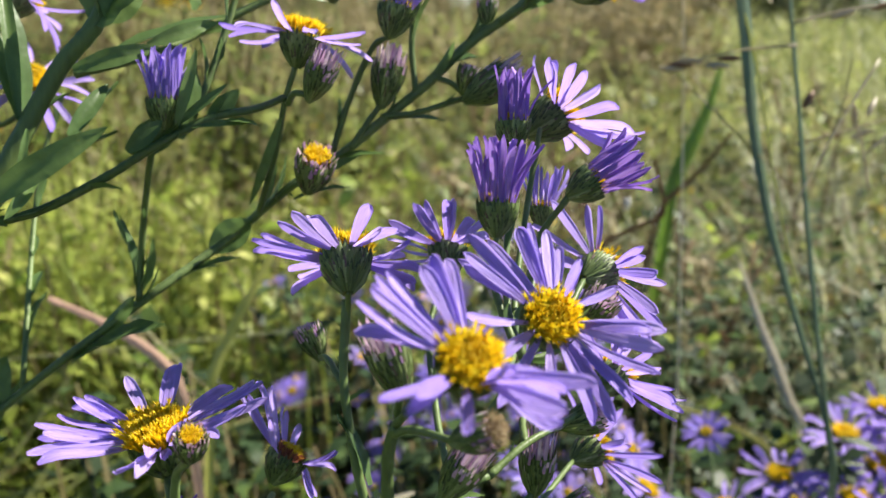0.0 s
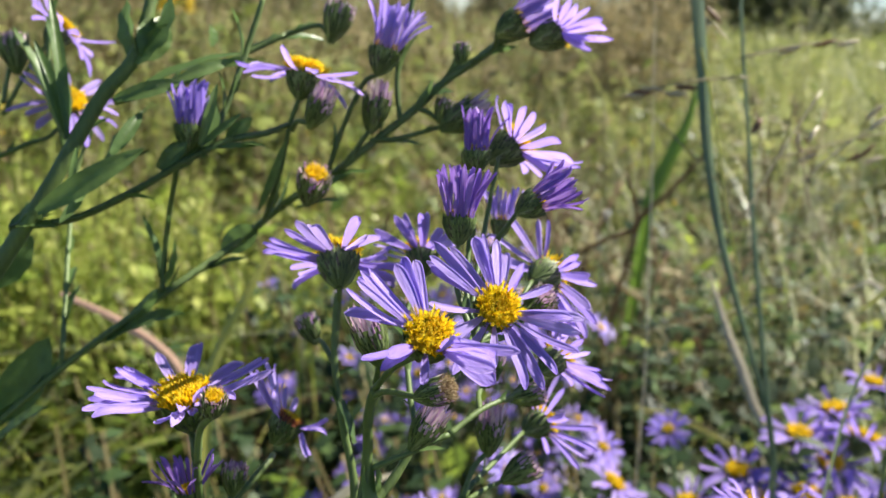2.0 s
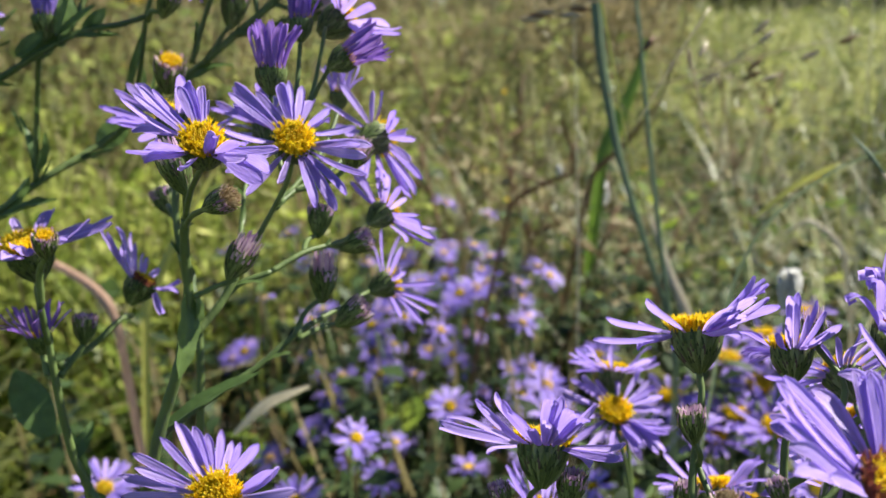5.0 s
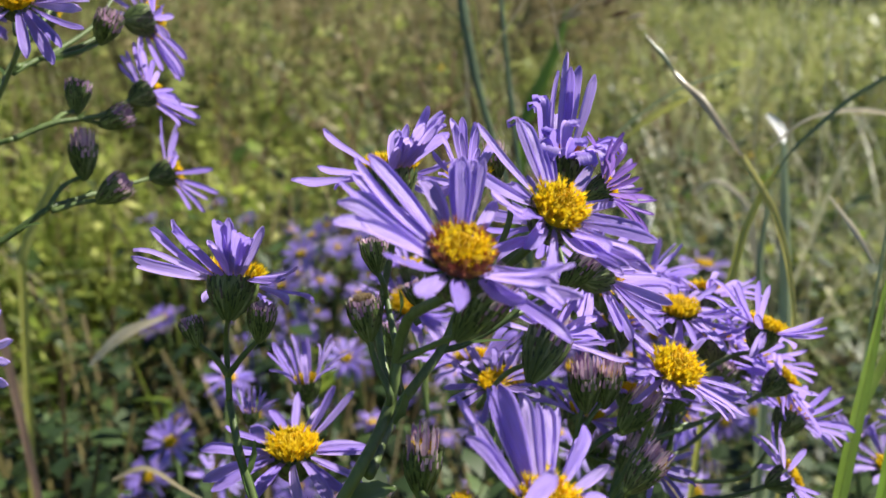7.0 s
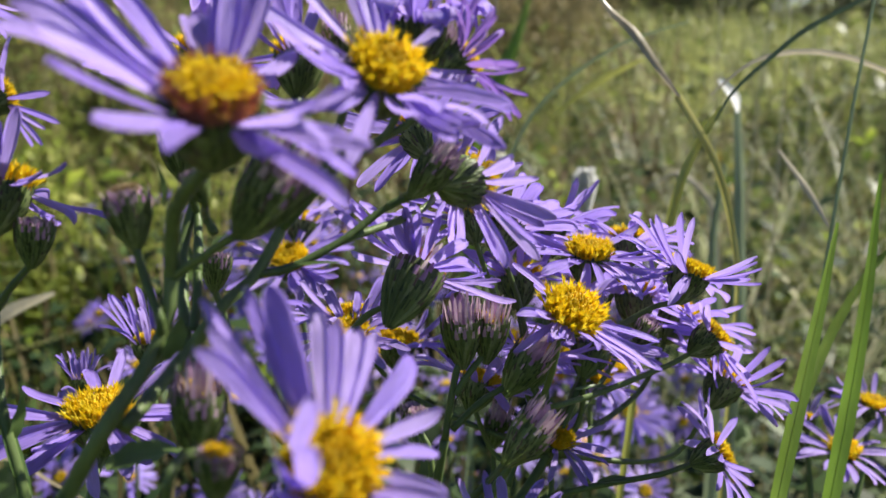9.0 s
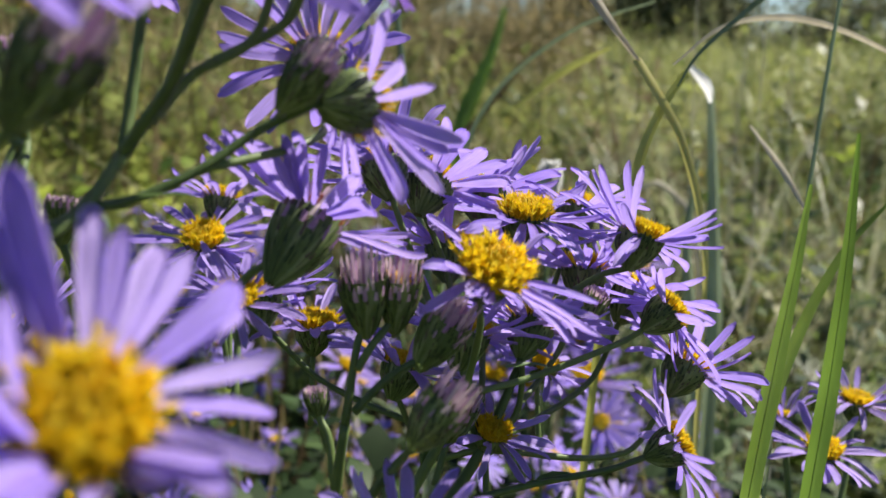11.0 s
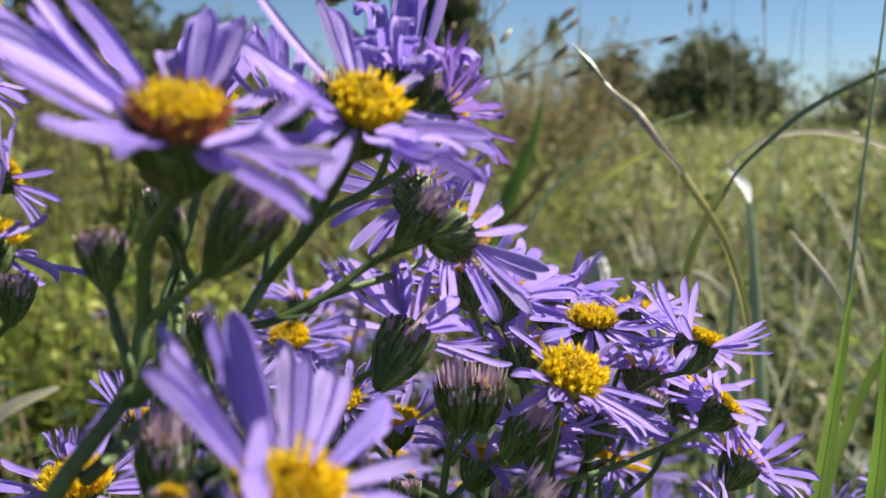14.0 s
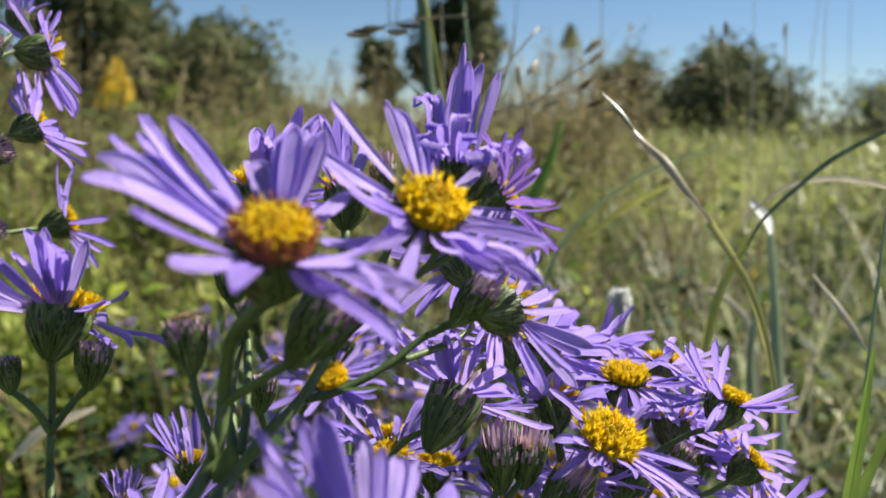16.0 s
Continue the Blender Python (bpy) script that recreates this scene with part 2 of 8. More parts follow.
# ---- the pieces of an aster head; a head's radius is 1 ----
def petal_mesh(name, mat, width, bend, twist=0.0, roll=0.0, length=0.78, notch=0.0):
    """A strap-shaped ray floret along x with two shallow grooves; bend turns it up (+) or down (-) along its length."""
    verts, faces, rows, cols = [], [], 12, 7
    ridge = (0.26, -0.12, 0.14, -0.08, 0.14, -0.12, 0.26)
    x = z = 0.0
    for i in range(rows + 1):
        t = i / rows
        turn = bend * t + roll * max(0.0, t - 0.62) ** 2 * 7
        if i:
            x += math.cos(turn) * length / rows
            z += math.sin(turn) * length / rows
        w = width * 0.84 * (0.30 + 0.70 * min(1, t * 1.9) ** 0.8) * (1 - max(0, (t - 0.78) / 0.22) ** 2.6 * 0.86)
        for k in range(cols):
            s = k / (cols - 1) * 2 - 1
            lift = width * ridge[k] * min(1, t * 4)
            a = twist * t
            dy, dz = s * w * math.cos(a) - lift * math.sin(a), s * w * math.sin(a) + lift * math.cos(a)
            back = -notch * width * (1 - abs(s)) if i == rows else 0
            verts.append((x + back - math.sin(turn) * dz, dy, z + math.cos(turn) * dz))
        if i:
            for k in range(cols - 1):
                a = (i - 1) * cols + k
                faces.append((a, a + cols, a + cols + 1, a + 1))
    return mesh_of(name, verts, faces, [mat])


SHAPES = ((0.070, 0.25, 0.15, 0), (0.080, -0.25, -0.2, 0), (0.062, 0.5, 0.3, 0), (0.074, -0.55, 0.1, 0),
          (0.086, 0.05, -0.3, -0.6), (0.064, -0.12, 0.5, 0.5), (0.076, 0.35, -0.4, -0.8), (0.068, -0.8, 0.2, 0))


def petal_set(name, mat):
    return [petal_mesh(name, mat, *shape) for shape in SHAPES]


PETALS = petal_set("ray_petal", PETAL)
PETALS_DEEP = petal_set("ray_petal_deep", PETAL_DEEP)
PETALS_CURLED = [petal_mesh("curled_petal", PETAL, w, b, tw, ro) for w, b, tw, ro in (
    (0.085, 0.1, 0.1, -5.5), (0.08, -0.3, -0.2, 0), (0.07, 0.5, 0.4, 0), (0.085, -0.6, 0.2, -4.5), (0.06, 0.15, 0.6, 1))]


def disc_mesh(name, low, high, count=300, wide=0.222, tall=0.135):
    """The dome of a head's middle, crowded with tubular florets; those near the rim stand taller and are open."""
    rnd = random.Random(name)
    verts, faces, picks = [], [], []
    rings, sides = 5, 16
    for i in range(rings + 1):
        a = i / rings * math.pi / 2
        for k in range(sides):
            b = 2 * math.pi * k / sides
            verts.append((wide * math.sin(a) * math.cos(b), wide * math.sin(a) * math.sin(b), tall * math.cos(a) - 0.03))
        if i:
            for k in range(sides):
                faces.append(((i - 1) * sides + k, i * sides + k, i * sides + (k + 1) % sides, (i - 1) * sides + (k + 1) % sides))
                picks.append(0)
    for n in range(count):
        f = (n + 0.5) / count
        r, b = wide * math.sqrt(f), n * 2.39996
        slope = f * 0.55
        base = Vector((r * math.cos(b), r * math.sin(b), tall * math.sqrt(max(0, 1 - f)) - 0.03))
        way = Vector((math.cos(b) * math.sin(slope), math.sin(b) * math.sin(slope), math.cos(slope)))
        way = (way + Vector([rnd.uniform(-0.26, 0.26) for _ in range(3)])).normalized()
        opened = f > 0.3 and rnd.random() < 0.8
        high_by = 0.05 + (0.10 * f * rnd.uniform(0.45, 1.45) if opened else 0.03 * rnd.random())
        thick = 0.0115 + 0.0045 * rnd.random()
        side = way.orthogonal().normalized()
        other = way.cross(side)
        levels = ((0, 0.6), (0.5, 0.7), (0.8, 1.05) if opened else (0.85, 0.8))
        start = len(verts)
        for h, w in levels:
            for k in range(5):
                a = 2 * math.pi * k / 5 + n
                verts.append(base + way * high_by * h + (side * math.cos(a) + other * math.sin(a)) * thick * w)
        for lev in range(2):
            for k in range(5):
                a, c = start + lev * 5 + k, start + lev * 5 + (k + 1) % 5
                faces.append((a, c, c + 5, a + 5))
                picks.append(0 if (low != high and f > 0.5) or (lev < 1 and f > 0.4) else 1)
        ring, lobe = start + 10, 0 if low != high and f > 0.74 else 1
        for k in range(5 if opened else 1):
            a = 2 * math.pi * (k + 0.5) / 5 + n
            if opened:      # five pointed lobes that spread from the floret's mouth
                verts.append(base + way * high_by * rnd.uniform(0.95, 1.2) + (side * math.cos(a) + other * math.sin(a)) * thick * rnd.uniform(1.5, 2.6))
                faces.append((ring + k, ring + (k + 1) % 5, len(verts) - 1))
                picks.append(lobe)
            else:
                verts.append(base + way * high_by * 1.12)
                faces += [(ring + j, ring + (j + 1) % 5, len(verts) - 1) for j in range(5)]
                picks += [lobe] * 5
        if opened and n % 3 == 0:      # the style, standing out of the mouth
            foot, tip, w = base + way * high_by * 0.8, base + way * (high_by * 1.25 + 0.02), thick * 0.45
            verts += [foot - side * w, foot + side * w, tip + other * w * 0.5]
            faces.append((len(verts) - 3, len(verts) - 2, len(verts) - 1))
            picks.append(lobe)
    return mesh_of(name, verts, faces, [low, high], picks)


DISCS = {"lemon": disc_mesh("flower_disc_small", FLORET, FLORET, 160), "fresh": disc_mesh("flower_disc", FLORET, FLORET), "old": disc_mesh("flower_disc_old", FLORET_OLD, FLORET, 280, 0.24, 0.17),
         "tan": disc_mesh("flower_disc_tan", FLORET_TAN, FLORET_TAN, 160, 0.24, 0.2),
         "spent": disc_mesh("flower_disc_spent", FLORET_OLD, FLORET_OLD, 110, 0.20, 0.10)}


def involucre_mesh(name, plump, deep, tips):
    """The green cup under a head: a swelling body shingled with pointed bracts."""
    verts, faces, picks, rnd = [], [], [], random.Random(name)

    def width(t):
        return 0.045 + plump * math.sin(min(1.0, max(0.0, t) * 1.12) * math.pi * 0.5) ** 0.85

    rings, sides = 8, 16
    for i in range(rings + 1):
        t = i / rings
        for k in range(sides):
            a = 2 * math.pi * k / sides
            verts.append((width(t) * math.cos(a), width(t) * math.sin(a), -deep * (1 - t)))
        if i:
            for k in range(sides):
                faces.append(((i - 1) * sides + k, (i - 1) * sides + (k + 1) % sides, i * sides + (k + 1) % sides, i * sides + k))
                picks.append(0)
    rows, ring = 5, 19
    for row in range(rows):
        for k in range(ring):
            a = 2 * math.pi * (k + 0.5 * (row % 2)) / ring + rnd.uniform(-0.1, 0.1)
            t0 = row / rows * 0.78 - 0.02
            t1 = min(1.16, t0 + rnd.uniform(0.46, 0.62))
            half = rnd.uniform(0.10, 0.135)
            out = 0.014 + rnd.uniform(0.0, 0.026)

            def at(f, b, lift):
                t = t0 + (t1 - t0) * f
                r = width(min(t, 1)) + lift
                return (r * math.cos(b), r * math.sin(b), -deep * (1 - t))
            s = len(verts)
            verts += [at(0, a - half * 0.7, 0.003), at(0, a, 0.010), at(0, a + half * 0.7, 0.003),
                      at(0.5, a - half, 0.008), at(0.5, a, 0.026), at(0.5, a + half, 0.008),
                      at(0.78, a - half * 0.6, out * 0.6), at(0.76, a, out * 0.7 + 0.008), at(0.78, a + half * 0.6, out * 0.6), at(1, a, out)]
            faces += [(s, s + 1, s + 4, s + 3), (s + 1, s + 2, s + 5, s + 4), (s + 3, s + 4, s + 7, s + 6), (s + 4, s + 5, s + 8, s + 7),
                      (s + 6, s + 7, s + 9), (s + 7, s + 8, s + 9)]
            dark = 2 if rnd.random() < 0.85 else 0
            flush = 1 if tips and row > 2 and rnd.random() < 0.55 else 0      # the upper bracts of a bud are tinged pink
            tip = 1 if flush and rnd.random() < 0.45 else dark
            picks += [0, 0, flush, tip if rnd.random() < 0.6 else flush, tip, tip]
    if tips:
        for k in range(44):
            a, r = k * 2.4, 0.05 + (plump - 0.02) * math.sqrt(k / 44)
            lean, tall = rnd.uniform(-0.02, 0.06), rnd.uniform(0.10, 0.26) * tips
            c, d = math.cos(a), math.sin(a)
            s = len(verts)
            verts += [(r * c - d * 0.026, r * d + c * 0.026, -0.05), (r * c + d * 0.026, r * d - c * 0.026, -0.05),
                      ((r + lean) * c + d * 0.022, (r + lean) * d - c * 0.022, tall * 0.8), ((r + lean * 1.2) * c, (r + lean * 1.2) * d, tall),
                      ((r + lean) * c - d * 0.022, (r + lean) * d + c * 0.022, tall * 0.8)]
            faces.append((s, s + 1, s + 2, s + 3, s + 4))
            picks.append(1)
    return mesh_of(name, verts, faces, [BRACT, PETAL_PALE, BRACT_TIP], picks)


CUPS = {"open": involucre_mesh("involucre", 0.185, 0.41, 0), "long": involucre_mesh("long_involucre", 0.225, 0.70, 1.2),
        "bud": involucre_mesh("bud_involucre", 0.235, 0.72, 0.4),
        "tipped": involucre_mesh("tipped_involucre", 0.235, 0.75, 1.7)}


def head(plant, place, way, radius, look_of="open", seed=0, rays=22, lift=14.0, spread=12.0, disc="fresh", disc_size=1.0, deep=False, petals=(), green="", label=""):
    """One flower head: its green cup, and under it every ray petal and the disc. petals: angle, rise and length of each, and its width if broad, where it is
    known; else lift: degrees by which the petals rise."""
    rnd = random.Random(seed * 7 + 1)
    names = {"open": "flower_head", "cup": "opening_head", "curl": "curled_head", "bud": "flower_bud", "tipped": "flower_bud"}
    green = CUPS[green if green else "bud" if look_of == "bud" else "tipped" if look_of == "tipped" else "open"]
    ob = part(names[look_of], green, plant, facing(place, way, 0.0 if petals else rnd.uniform(0, 6.3), radius), label)
    if look_of in ("bud", "tipped"):
        if disc != "fresh":
            part("flower_disc", DISCS[disc], ob, Matrix.Scale(0.72 * disc_size, 4))
        return ob
    pick = PETALS_CURLED if look_of == "curl" else PETALS_DEEP if deep else PETALS
    more = [(az + rnd.uniform(6, 11), rise + rnd.uniform(2, 10), long * rnd.uniform(0.84, 0.98)) for az, rise, long, *_ in petals if rnd.random() < 0.3]
    for az, rise, long, *wide in [*petals, *more]:
        n = rnd.choice((0, 1, 4, 5, 6, 0, 2))
        kind = PETALS_CURLED[0 if n % 2 else 3] if look_of == "curl" and long < 1.05 else (PETALS_DEEP if deep else PETALS)[n]
        m = Matrix.Rotation(radians(az), 4, "Z") @ Matrix.Translation((0.20, 0, -0.02)) @ Matrix.Rotation(SHAPES[n][1] * 0.5 - radians(rise), 4, "Y")
        m = m @ Matrix.Rotation(rnd.gauss(0, 0.26), 4, "X") @ Matrix.Diagonal((long, rnd.uniform(0.78, 1.04) * (wide[0] if wide else 1.0), 1, 1))
        part("ray_petal", kind, ob, m)
    slim = 0.66 if look_of == "cup" else 1.0
    rays = round(rays * 1.25) if look_of == "cup" else rays
    for k in range(0 if petals else rays):
        a = 2 * math.pi * (k + rnd.uniform(-0.38, 0.38)) / rays
        up = radians(lift + rnd.gauss(0, spread * 0.6) + (4 if k % 2 else -4))
        m = Matrix.Rotation(a, 4, "Z") @ Matrix.Translation((0.20, 0, -0.03 + 0.012 * (k % 2))) @ Matrix.Rotation(-up, 4, "Y")
        m = m @ Matrix.Rotation(rnd.gauss(0, 0.25), 4, "X") @ Matrix.Diagonal((rnd.uniform(0.86, 1.06), rnd.uniform(0.85, 1.15) * slim, 1, 1))
        part("ray_petal", rnd.choice(pick), ob, m)
    part("flower_disc", DISCS[disc], ob, Matrix.Scale(disc_size * (0.66 if look_of == "cup" else 1.0), 4))
    return ob


def stalk(plant, points, thick, thin, name="stem", mat=None, steps=7):
    """A stem through the given places, from its thicker foot to its thin end."""
    v, f = tube(spline(points, steps), (thick, thin))
    return part(name, mesh_of(name, v, f, [mat or STEM]), plant)


def leaf(plant, foot, tip, width, sag=0.0, fold=0.35, up=(0, 0, 1), mat=None, name="leaf", rows=12):
    """A lance-shaped leaf with a raised midrib, a fold along it and slightly wavy edges."""
    foot, tip = Vector(foot), Vector(tip)
    along = tip - foot
    side = along.cross(Vector(up)).normalized()
    top = side.cross(along).normalized()
    verts, faces, cols = [], [], 5
    for i in range(rows + 1):
        t = i / rows
        mid = foot + along * t + top * (math.sin(t * math.pi) * sag * along.length)
        w = width * 0.5 * (math.sin(math.pi * min(1, t * 0.93 + 0.07)) ** 0.75) + width * 0.02
        for k in range(cols):
            s = k / (cols - 1) * 2 - 1
            wave = 0.05 * width * math.sin(t * 19 + k * 2) * abs(s)
            rib = -0.035 * width if k == 2 else 0
            verts.append(mid + side * s * w + top * (abs(s) * w * fold + wave + rib))
        if i:
            for k in range(cols - 1):
                a = (i - 1) * cols + k
                faces.append((a, a + 1, a + cols + 1, a + cols))
    return part(name, mesh_of(name, verts, faces, [mat or LEAF]), plant)


def thing(name, place, label, category, group="", kind=""):
    ob = new(name)
    ob.location = place
    ob.empty_display_size = 0.02
    return tagged(ob, label, category, group, kind)


# ---- ground ----
rings, verts, faces = 40, [(0.0, 0.3, 0.0)], []
for i in range(1, rings + 1):
    r = 0.25 * 1.24 ** i
    for k in range(48):
        a = 2 * math.pi * k / 48
        x, y = r * math.cos(a), 0.3 + r * math.sin(a)
        verts.append((x, y, min(1.0, r / 3) * 0.05 * noise.noise((x * 0.6, y * 0.6, 0)) if r < 40 else 0.0))
for i in range(rings):
    for k in range(48):
        a, b = 1 + (i - 1) * 48 + k, 1 + (i - 1) * 48 + (k + 1) % 48
        faces.append((0, 1 + k, 1 + (k + 1) % 48) if i == 0 else (a, a + 48, b + 48, b))
ground = new("ground", mesh_of("ground", verts, faces, [soil]))
tagged(ground, "meadow soil with moss and dry litter under tall grass", "ground", kind="structure")


# ---- the asters near the camera ----
plant_q = thing("aster_plant", (-0.0528, 0.1899, 0.0000), "tall smooth aster with lavender flowers, buds and green stems", "flower", "asters")
stalk(plant_q, [(-0.0801, 0.1680, 0.6032), (-0.0625, 0.1850, 0.3016), (-0.0528, 0.1899, 0.0000)], 0.0022, 0.0028)
plant_a = thing("aster_plant", (-0.0874, 0.1820, 0.0000), "small aster with one flat lavender flower over a purple bud", "flower", "asters")
stalk(plant_a, [(-0.0874, 0.1820, 0.6199), (-0.0834, 0.1880, 0.3099), (-0.0874, 0.1820, 0.0000)], 0.0022, 0.0028)
plant_p = thing("aster_plant", (-0.2500, 0.2200, 0.0000), "leaning aster with thick green stem, clasping leaves and half-open buds", "flower", "asters")
stalk(plant_p, [(-0.2028, 0.2056, 0.5757), (-0.2224, 0.2188, 0.2878), (-0.2500, 0.2200, 0.0000)], 0.0022, 0.0028)
plant_z = thing("aster_plant", (-0.0419, 0.1689, 0.0000), "aster stem with a wide lavender flower and green buds", "flower", "asters")
stalk(plant_z, [(-0.0392, 0.1640, 0.7080), (-0.0396, 0.1690, 0.6900), (-0.0410, 0.1740, 0.6300), (-0.0440, 0.1720, 0.3201), (-0.0419, 0.1689, 0.0000)], 0.0009, 0.0026)
plant_d = thing("aster_plant", (0.0136, 0.1239, 0.0000), "bushy aster crowded with wide lavender flowers and yellow discs", "flower", "asters")
stalk(plant_d, [(0.0136, 0.1239, 0.6346), (0.0176, 0.1299, 0.3173), (0.0136, 0.1239, 0.0000)], 0.0022, 0.0028)
plant_e = thing("aster_plant", (0.2019, 0.2058, 0.0000), "thin aster with pale lavender flowers among the grass blades", "flower", "asters")
stalk(plant_e, [(0.2019, 0.2058, 0.4651), (0.2059, 0.2118, 0.2326), (0.2019, 0.2058, 0.0000)], 0.0022, 0.0028)
plant_k = thing("aster_plant", (0.3500, 0.7500, 0.0000), "clump of lavender asters standing behind a tall grass", "flower", "asters")
stalk(plant_q, [(-0.0568, 0.2071, 0.7737), (-0.0569, 0.2032, 0.7602), (-0.0546, 0.1995, 0.7467), (-0.0515, 0.1958, 0.7334), (-0.0520, 0.1918, 0.7060), (-0.0528, 0.1899, 0.6465)], 0.00075, 0.00110)
stalk(plant_q, [(-0.0456, 0.1730, 0.7671), (-0.0468, 0.1749, 0.7607), (-0.0470, 0.1758, 0.7507), (-0.0479, 0.1732, 0.7415), (-0.0493, 0.1713, 0.7346), (-0.0528, 0.1704, 0.7246), (-0.0561, 0.1687, 0.7121), (-0.0640, 0.1684, 0.6842), (-0.0801, 0.1680, 0.6032)], 0.00092, 0.00150)
stalk(plant_q, [(-0.0376, 0.1823, 0.7538), (-0.0414, 0.1786, 0.7472), (-0.0454, 0.1754, 0.7426), (-0.0475, 0.1732, 0.7412)], 0.00081, 0.00110)
stalk(plant_q, [(-0.0317, 0.1855, 0.7522), (-0.0379, 0.1823, 0.7505), (-0.0404, 0.1808, 0.7484)], 0.00064, 0.00075)
stalk(plant_q, [(-0.0258, 0.1958, 0.7359), (-0.0287, 0.1900, 0.7352), (-0.0357, 0.1849, 0.7302), (-0.0436, 0.1801, 0.7261), (-0.0519, 0.1733, 0.7216), (-0.0539, 0.1710, 0.7203)], 0.00070, 0.00087)
stalk(plant_a, [(-0.0816, 0.1851, 0.7366), (-0.0810, 0.1850, 0.7249), (-0.0793, 0.1850, 0.7084), (-0.0765, 0.1850, 0.6987), (-0.0754, 0.1850, 0.6787), (-0.0874, 0.1820, 0.6199)], 0.00075, 0.0013)
stalk(plant_a, [(-0.0693, 0.1810, 0.6898), (-0.0727, 0.1830, 0.6951), (-0.0766, 0.1850, 0.6999)], 0.0006, 0.0007)
stalk(plant_p, [(-0.1611, 0.2177, 0.7361), (-0.1420, 0.2271, 0.7687), (-0.1300, 0.2328, 0.7885), (-0.1189, 0.2409, 0.8102), (-0.1113, 0.2437, 0.8198), (-0.1087, 0.2492, 0.8324), (-0.1072, 0.2582, 0.8509)], 0.0023, 0.0015)
stalk(plant_p, [(-0.1586, 0.2238, 0.7181), (-0.1454, 0.2270, 0.7288), (-0.1312, 0.2345, 0.7414), (-0.1069, 0.2418, 0.7597), (-0.0907, 0.2563, 0.7706), (-0.0766, 0.2580, 0.7826), (-0.0652, 0.2602, 0.7899), (-0.0538, 0.2611, 0.7993), (-0.0454, 0.2631, 0.8062), (-0.0357, 0.2658, 0.8154), (-0.0260, 0.2660, 0.8224), (-0.0180, 0.2643, 0.8292)], 0.00086, 0.00122)
stalk(plant_p, [(-0.1387, 0.2301, 0.7792), (-0.1231, 0.2311, 0.7821), (-0.1078, 0.2334, 0.7897), (-0.0977, 0.2353, 0.7960), (-0.0879, 0.2387, 0.8010), (-0.0795, 0.2430, 0.8026), (-0.0742, 0.2474, 0.8046)], 0.00101, 0.00079)
stalk(plant_p, [(-0.1156, 0.2407, 0.8091), (-0.1045, 0.2549, 0.8125), (-0.0921, 0.2682, 0.8195), (-0.0798, 0.2738, 0.8257)], 0.00094, 0.00079)
stalk(plant_p, [(-0.0475, 0.2625, 0.8042), (-0.0487, 0.2659, 0.8162), (-0.0461, 0.2681, 0.8304), (-0.0446, 0.2713, 0.8417)], 0.00079, 0.00072)
stalk(plant_p, [(-0.0937, 0.2376, 0.7975), (-0.0893, 0.2446, 0.8088), (-0.0852, 0.2506, 0.8233), (-0.0818, 0.2540, 0.8352)], 0.00086, 0.00072)
stalk(plant_p, [(-0.1313, 0.2347, 0.7421), (-0.1414, 0.2740, 0.7827), (-0.1369, 0.2811, 0.8010)], 0.00065, 0.00058)
stalk(plant_p, [(-0.1411, 0.2676, 0.7931), (-0.1495, 0.2810, 0.8143), (-0.1497, 0.2857, 0.8310)], 0.00079, 0.00072)
stalk(plant_p, [(-0.1611, 0.2177, 0.7361), (-0.1764, 0.2156, 0.7095), (-0.1903, 0.2136, 0.6699), (-0.2028, 0.2056, 0.5757)], 0.0023, 0.0027)
stalk(plant_p, [(-0.1586, 0.2238, 0.7181), (-0.1761, 0.2188, 0.7075), (-0.1903, 0.2136, 0.6699)], 0.00158, 0.00187)
stalk(plant_d, [(0.0522, 0.1173, 0.7290), (0.0510, 0.1153, 0.7221), (0.0460, 0.1085, 0.7141), (0.0387, 0.1099, 0.7014), (0.0292, 0.1128, 0.6837), (0.0136, 0.1239, 0.6346)], 0.00088, 0.00115)
stalk(plant_d, [(0.0625, 0.1352, 0.7301), (0.0595, 0.1309, 0.7251), (0.0558, 0.1258, 0.7221), (0.0517, 0.1237, 0.7169), (0.0481, 0.1093, 0.7141)], 0.00077, 0.00088)
stalk(plant_d, [(0.0519, 0.1316, 0.7251), (0.0522, 0.1289, 0.7222), (0.0522, 0.1261, 0.7190)], 0.00055, 0.00066)
stalk(plant_d, [(0.0213, 0.1400, 0.7114), (0.0239, 0.1339, 0.7038), (0.0277, 0.1296, 0.6895), (0.0265, 0.1288, 0.6539)], 0.00066, 0.00094)
stalk(plant_d, [(0.0858, 0.1462, 0.6927), (0.0838, 0.1477, 0.6787), (0.0774, 0.1569, 0.6434)], 0.00072, 0.00099)
stalk(plant_d, [(0.1028, 0.1594, 0.6896), (0.0938, 0.1572, 0.6733), (0.0839, 0.1581, 0.6528)], 0.00072, 0.00099)
stalk(plant_d, [(0.1137, 0.1734, 0.6900), (0.1075, 0.1698, 0.6768), (0.0945, 0.1640, 0.6590)], 0.00072, 0.00099)
stalk(plant_d, [(0.1062, 0.1611, 0.6730), (0.0972, 0.1585, 0.6678), (0.0885, 0.1558, 0.6549)], 0.00072, 0.00099)
stalk(plant_e, [(0.1853, 0.2025, 0.6202), (0.1888, 0.1981, 0.5662), (0.2019, 0.2058, 0.4651)], 0.00104, 0.00160)
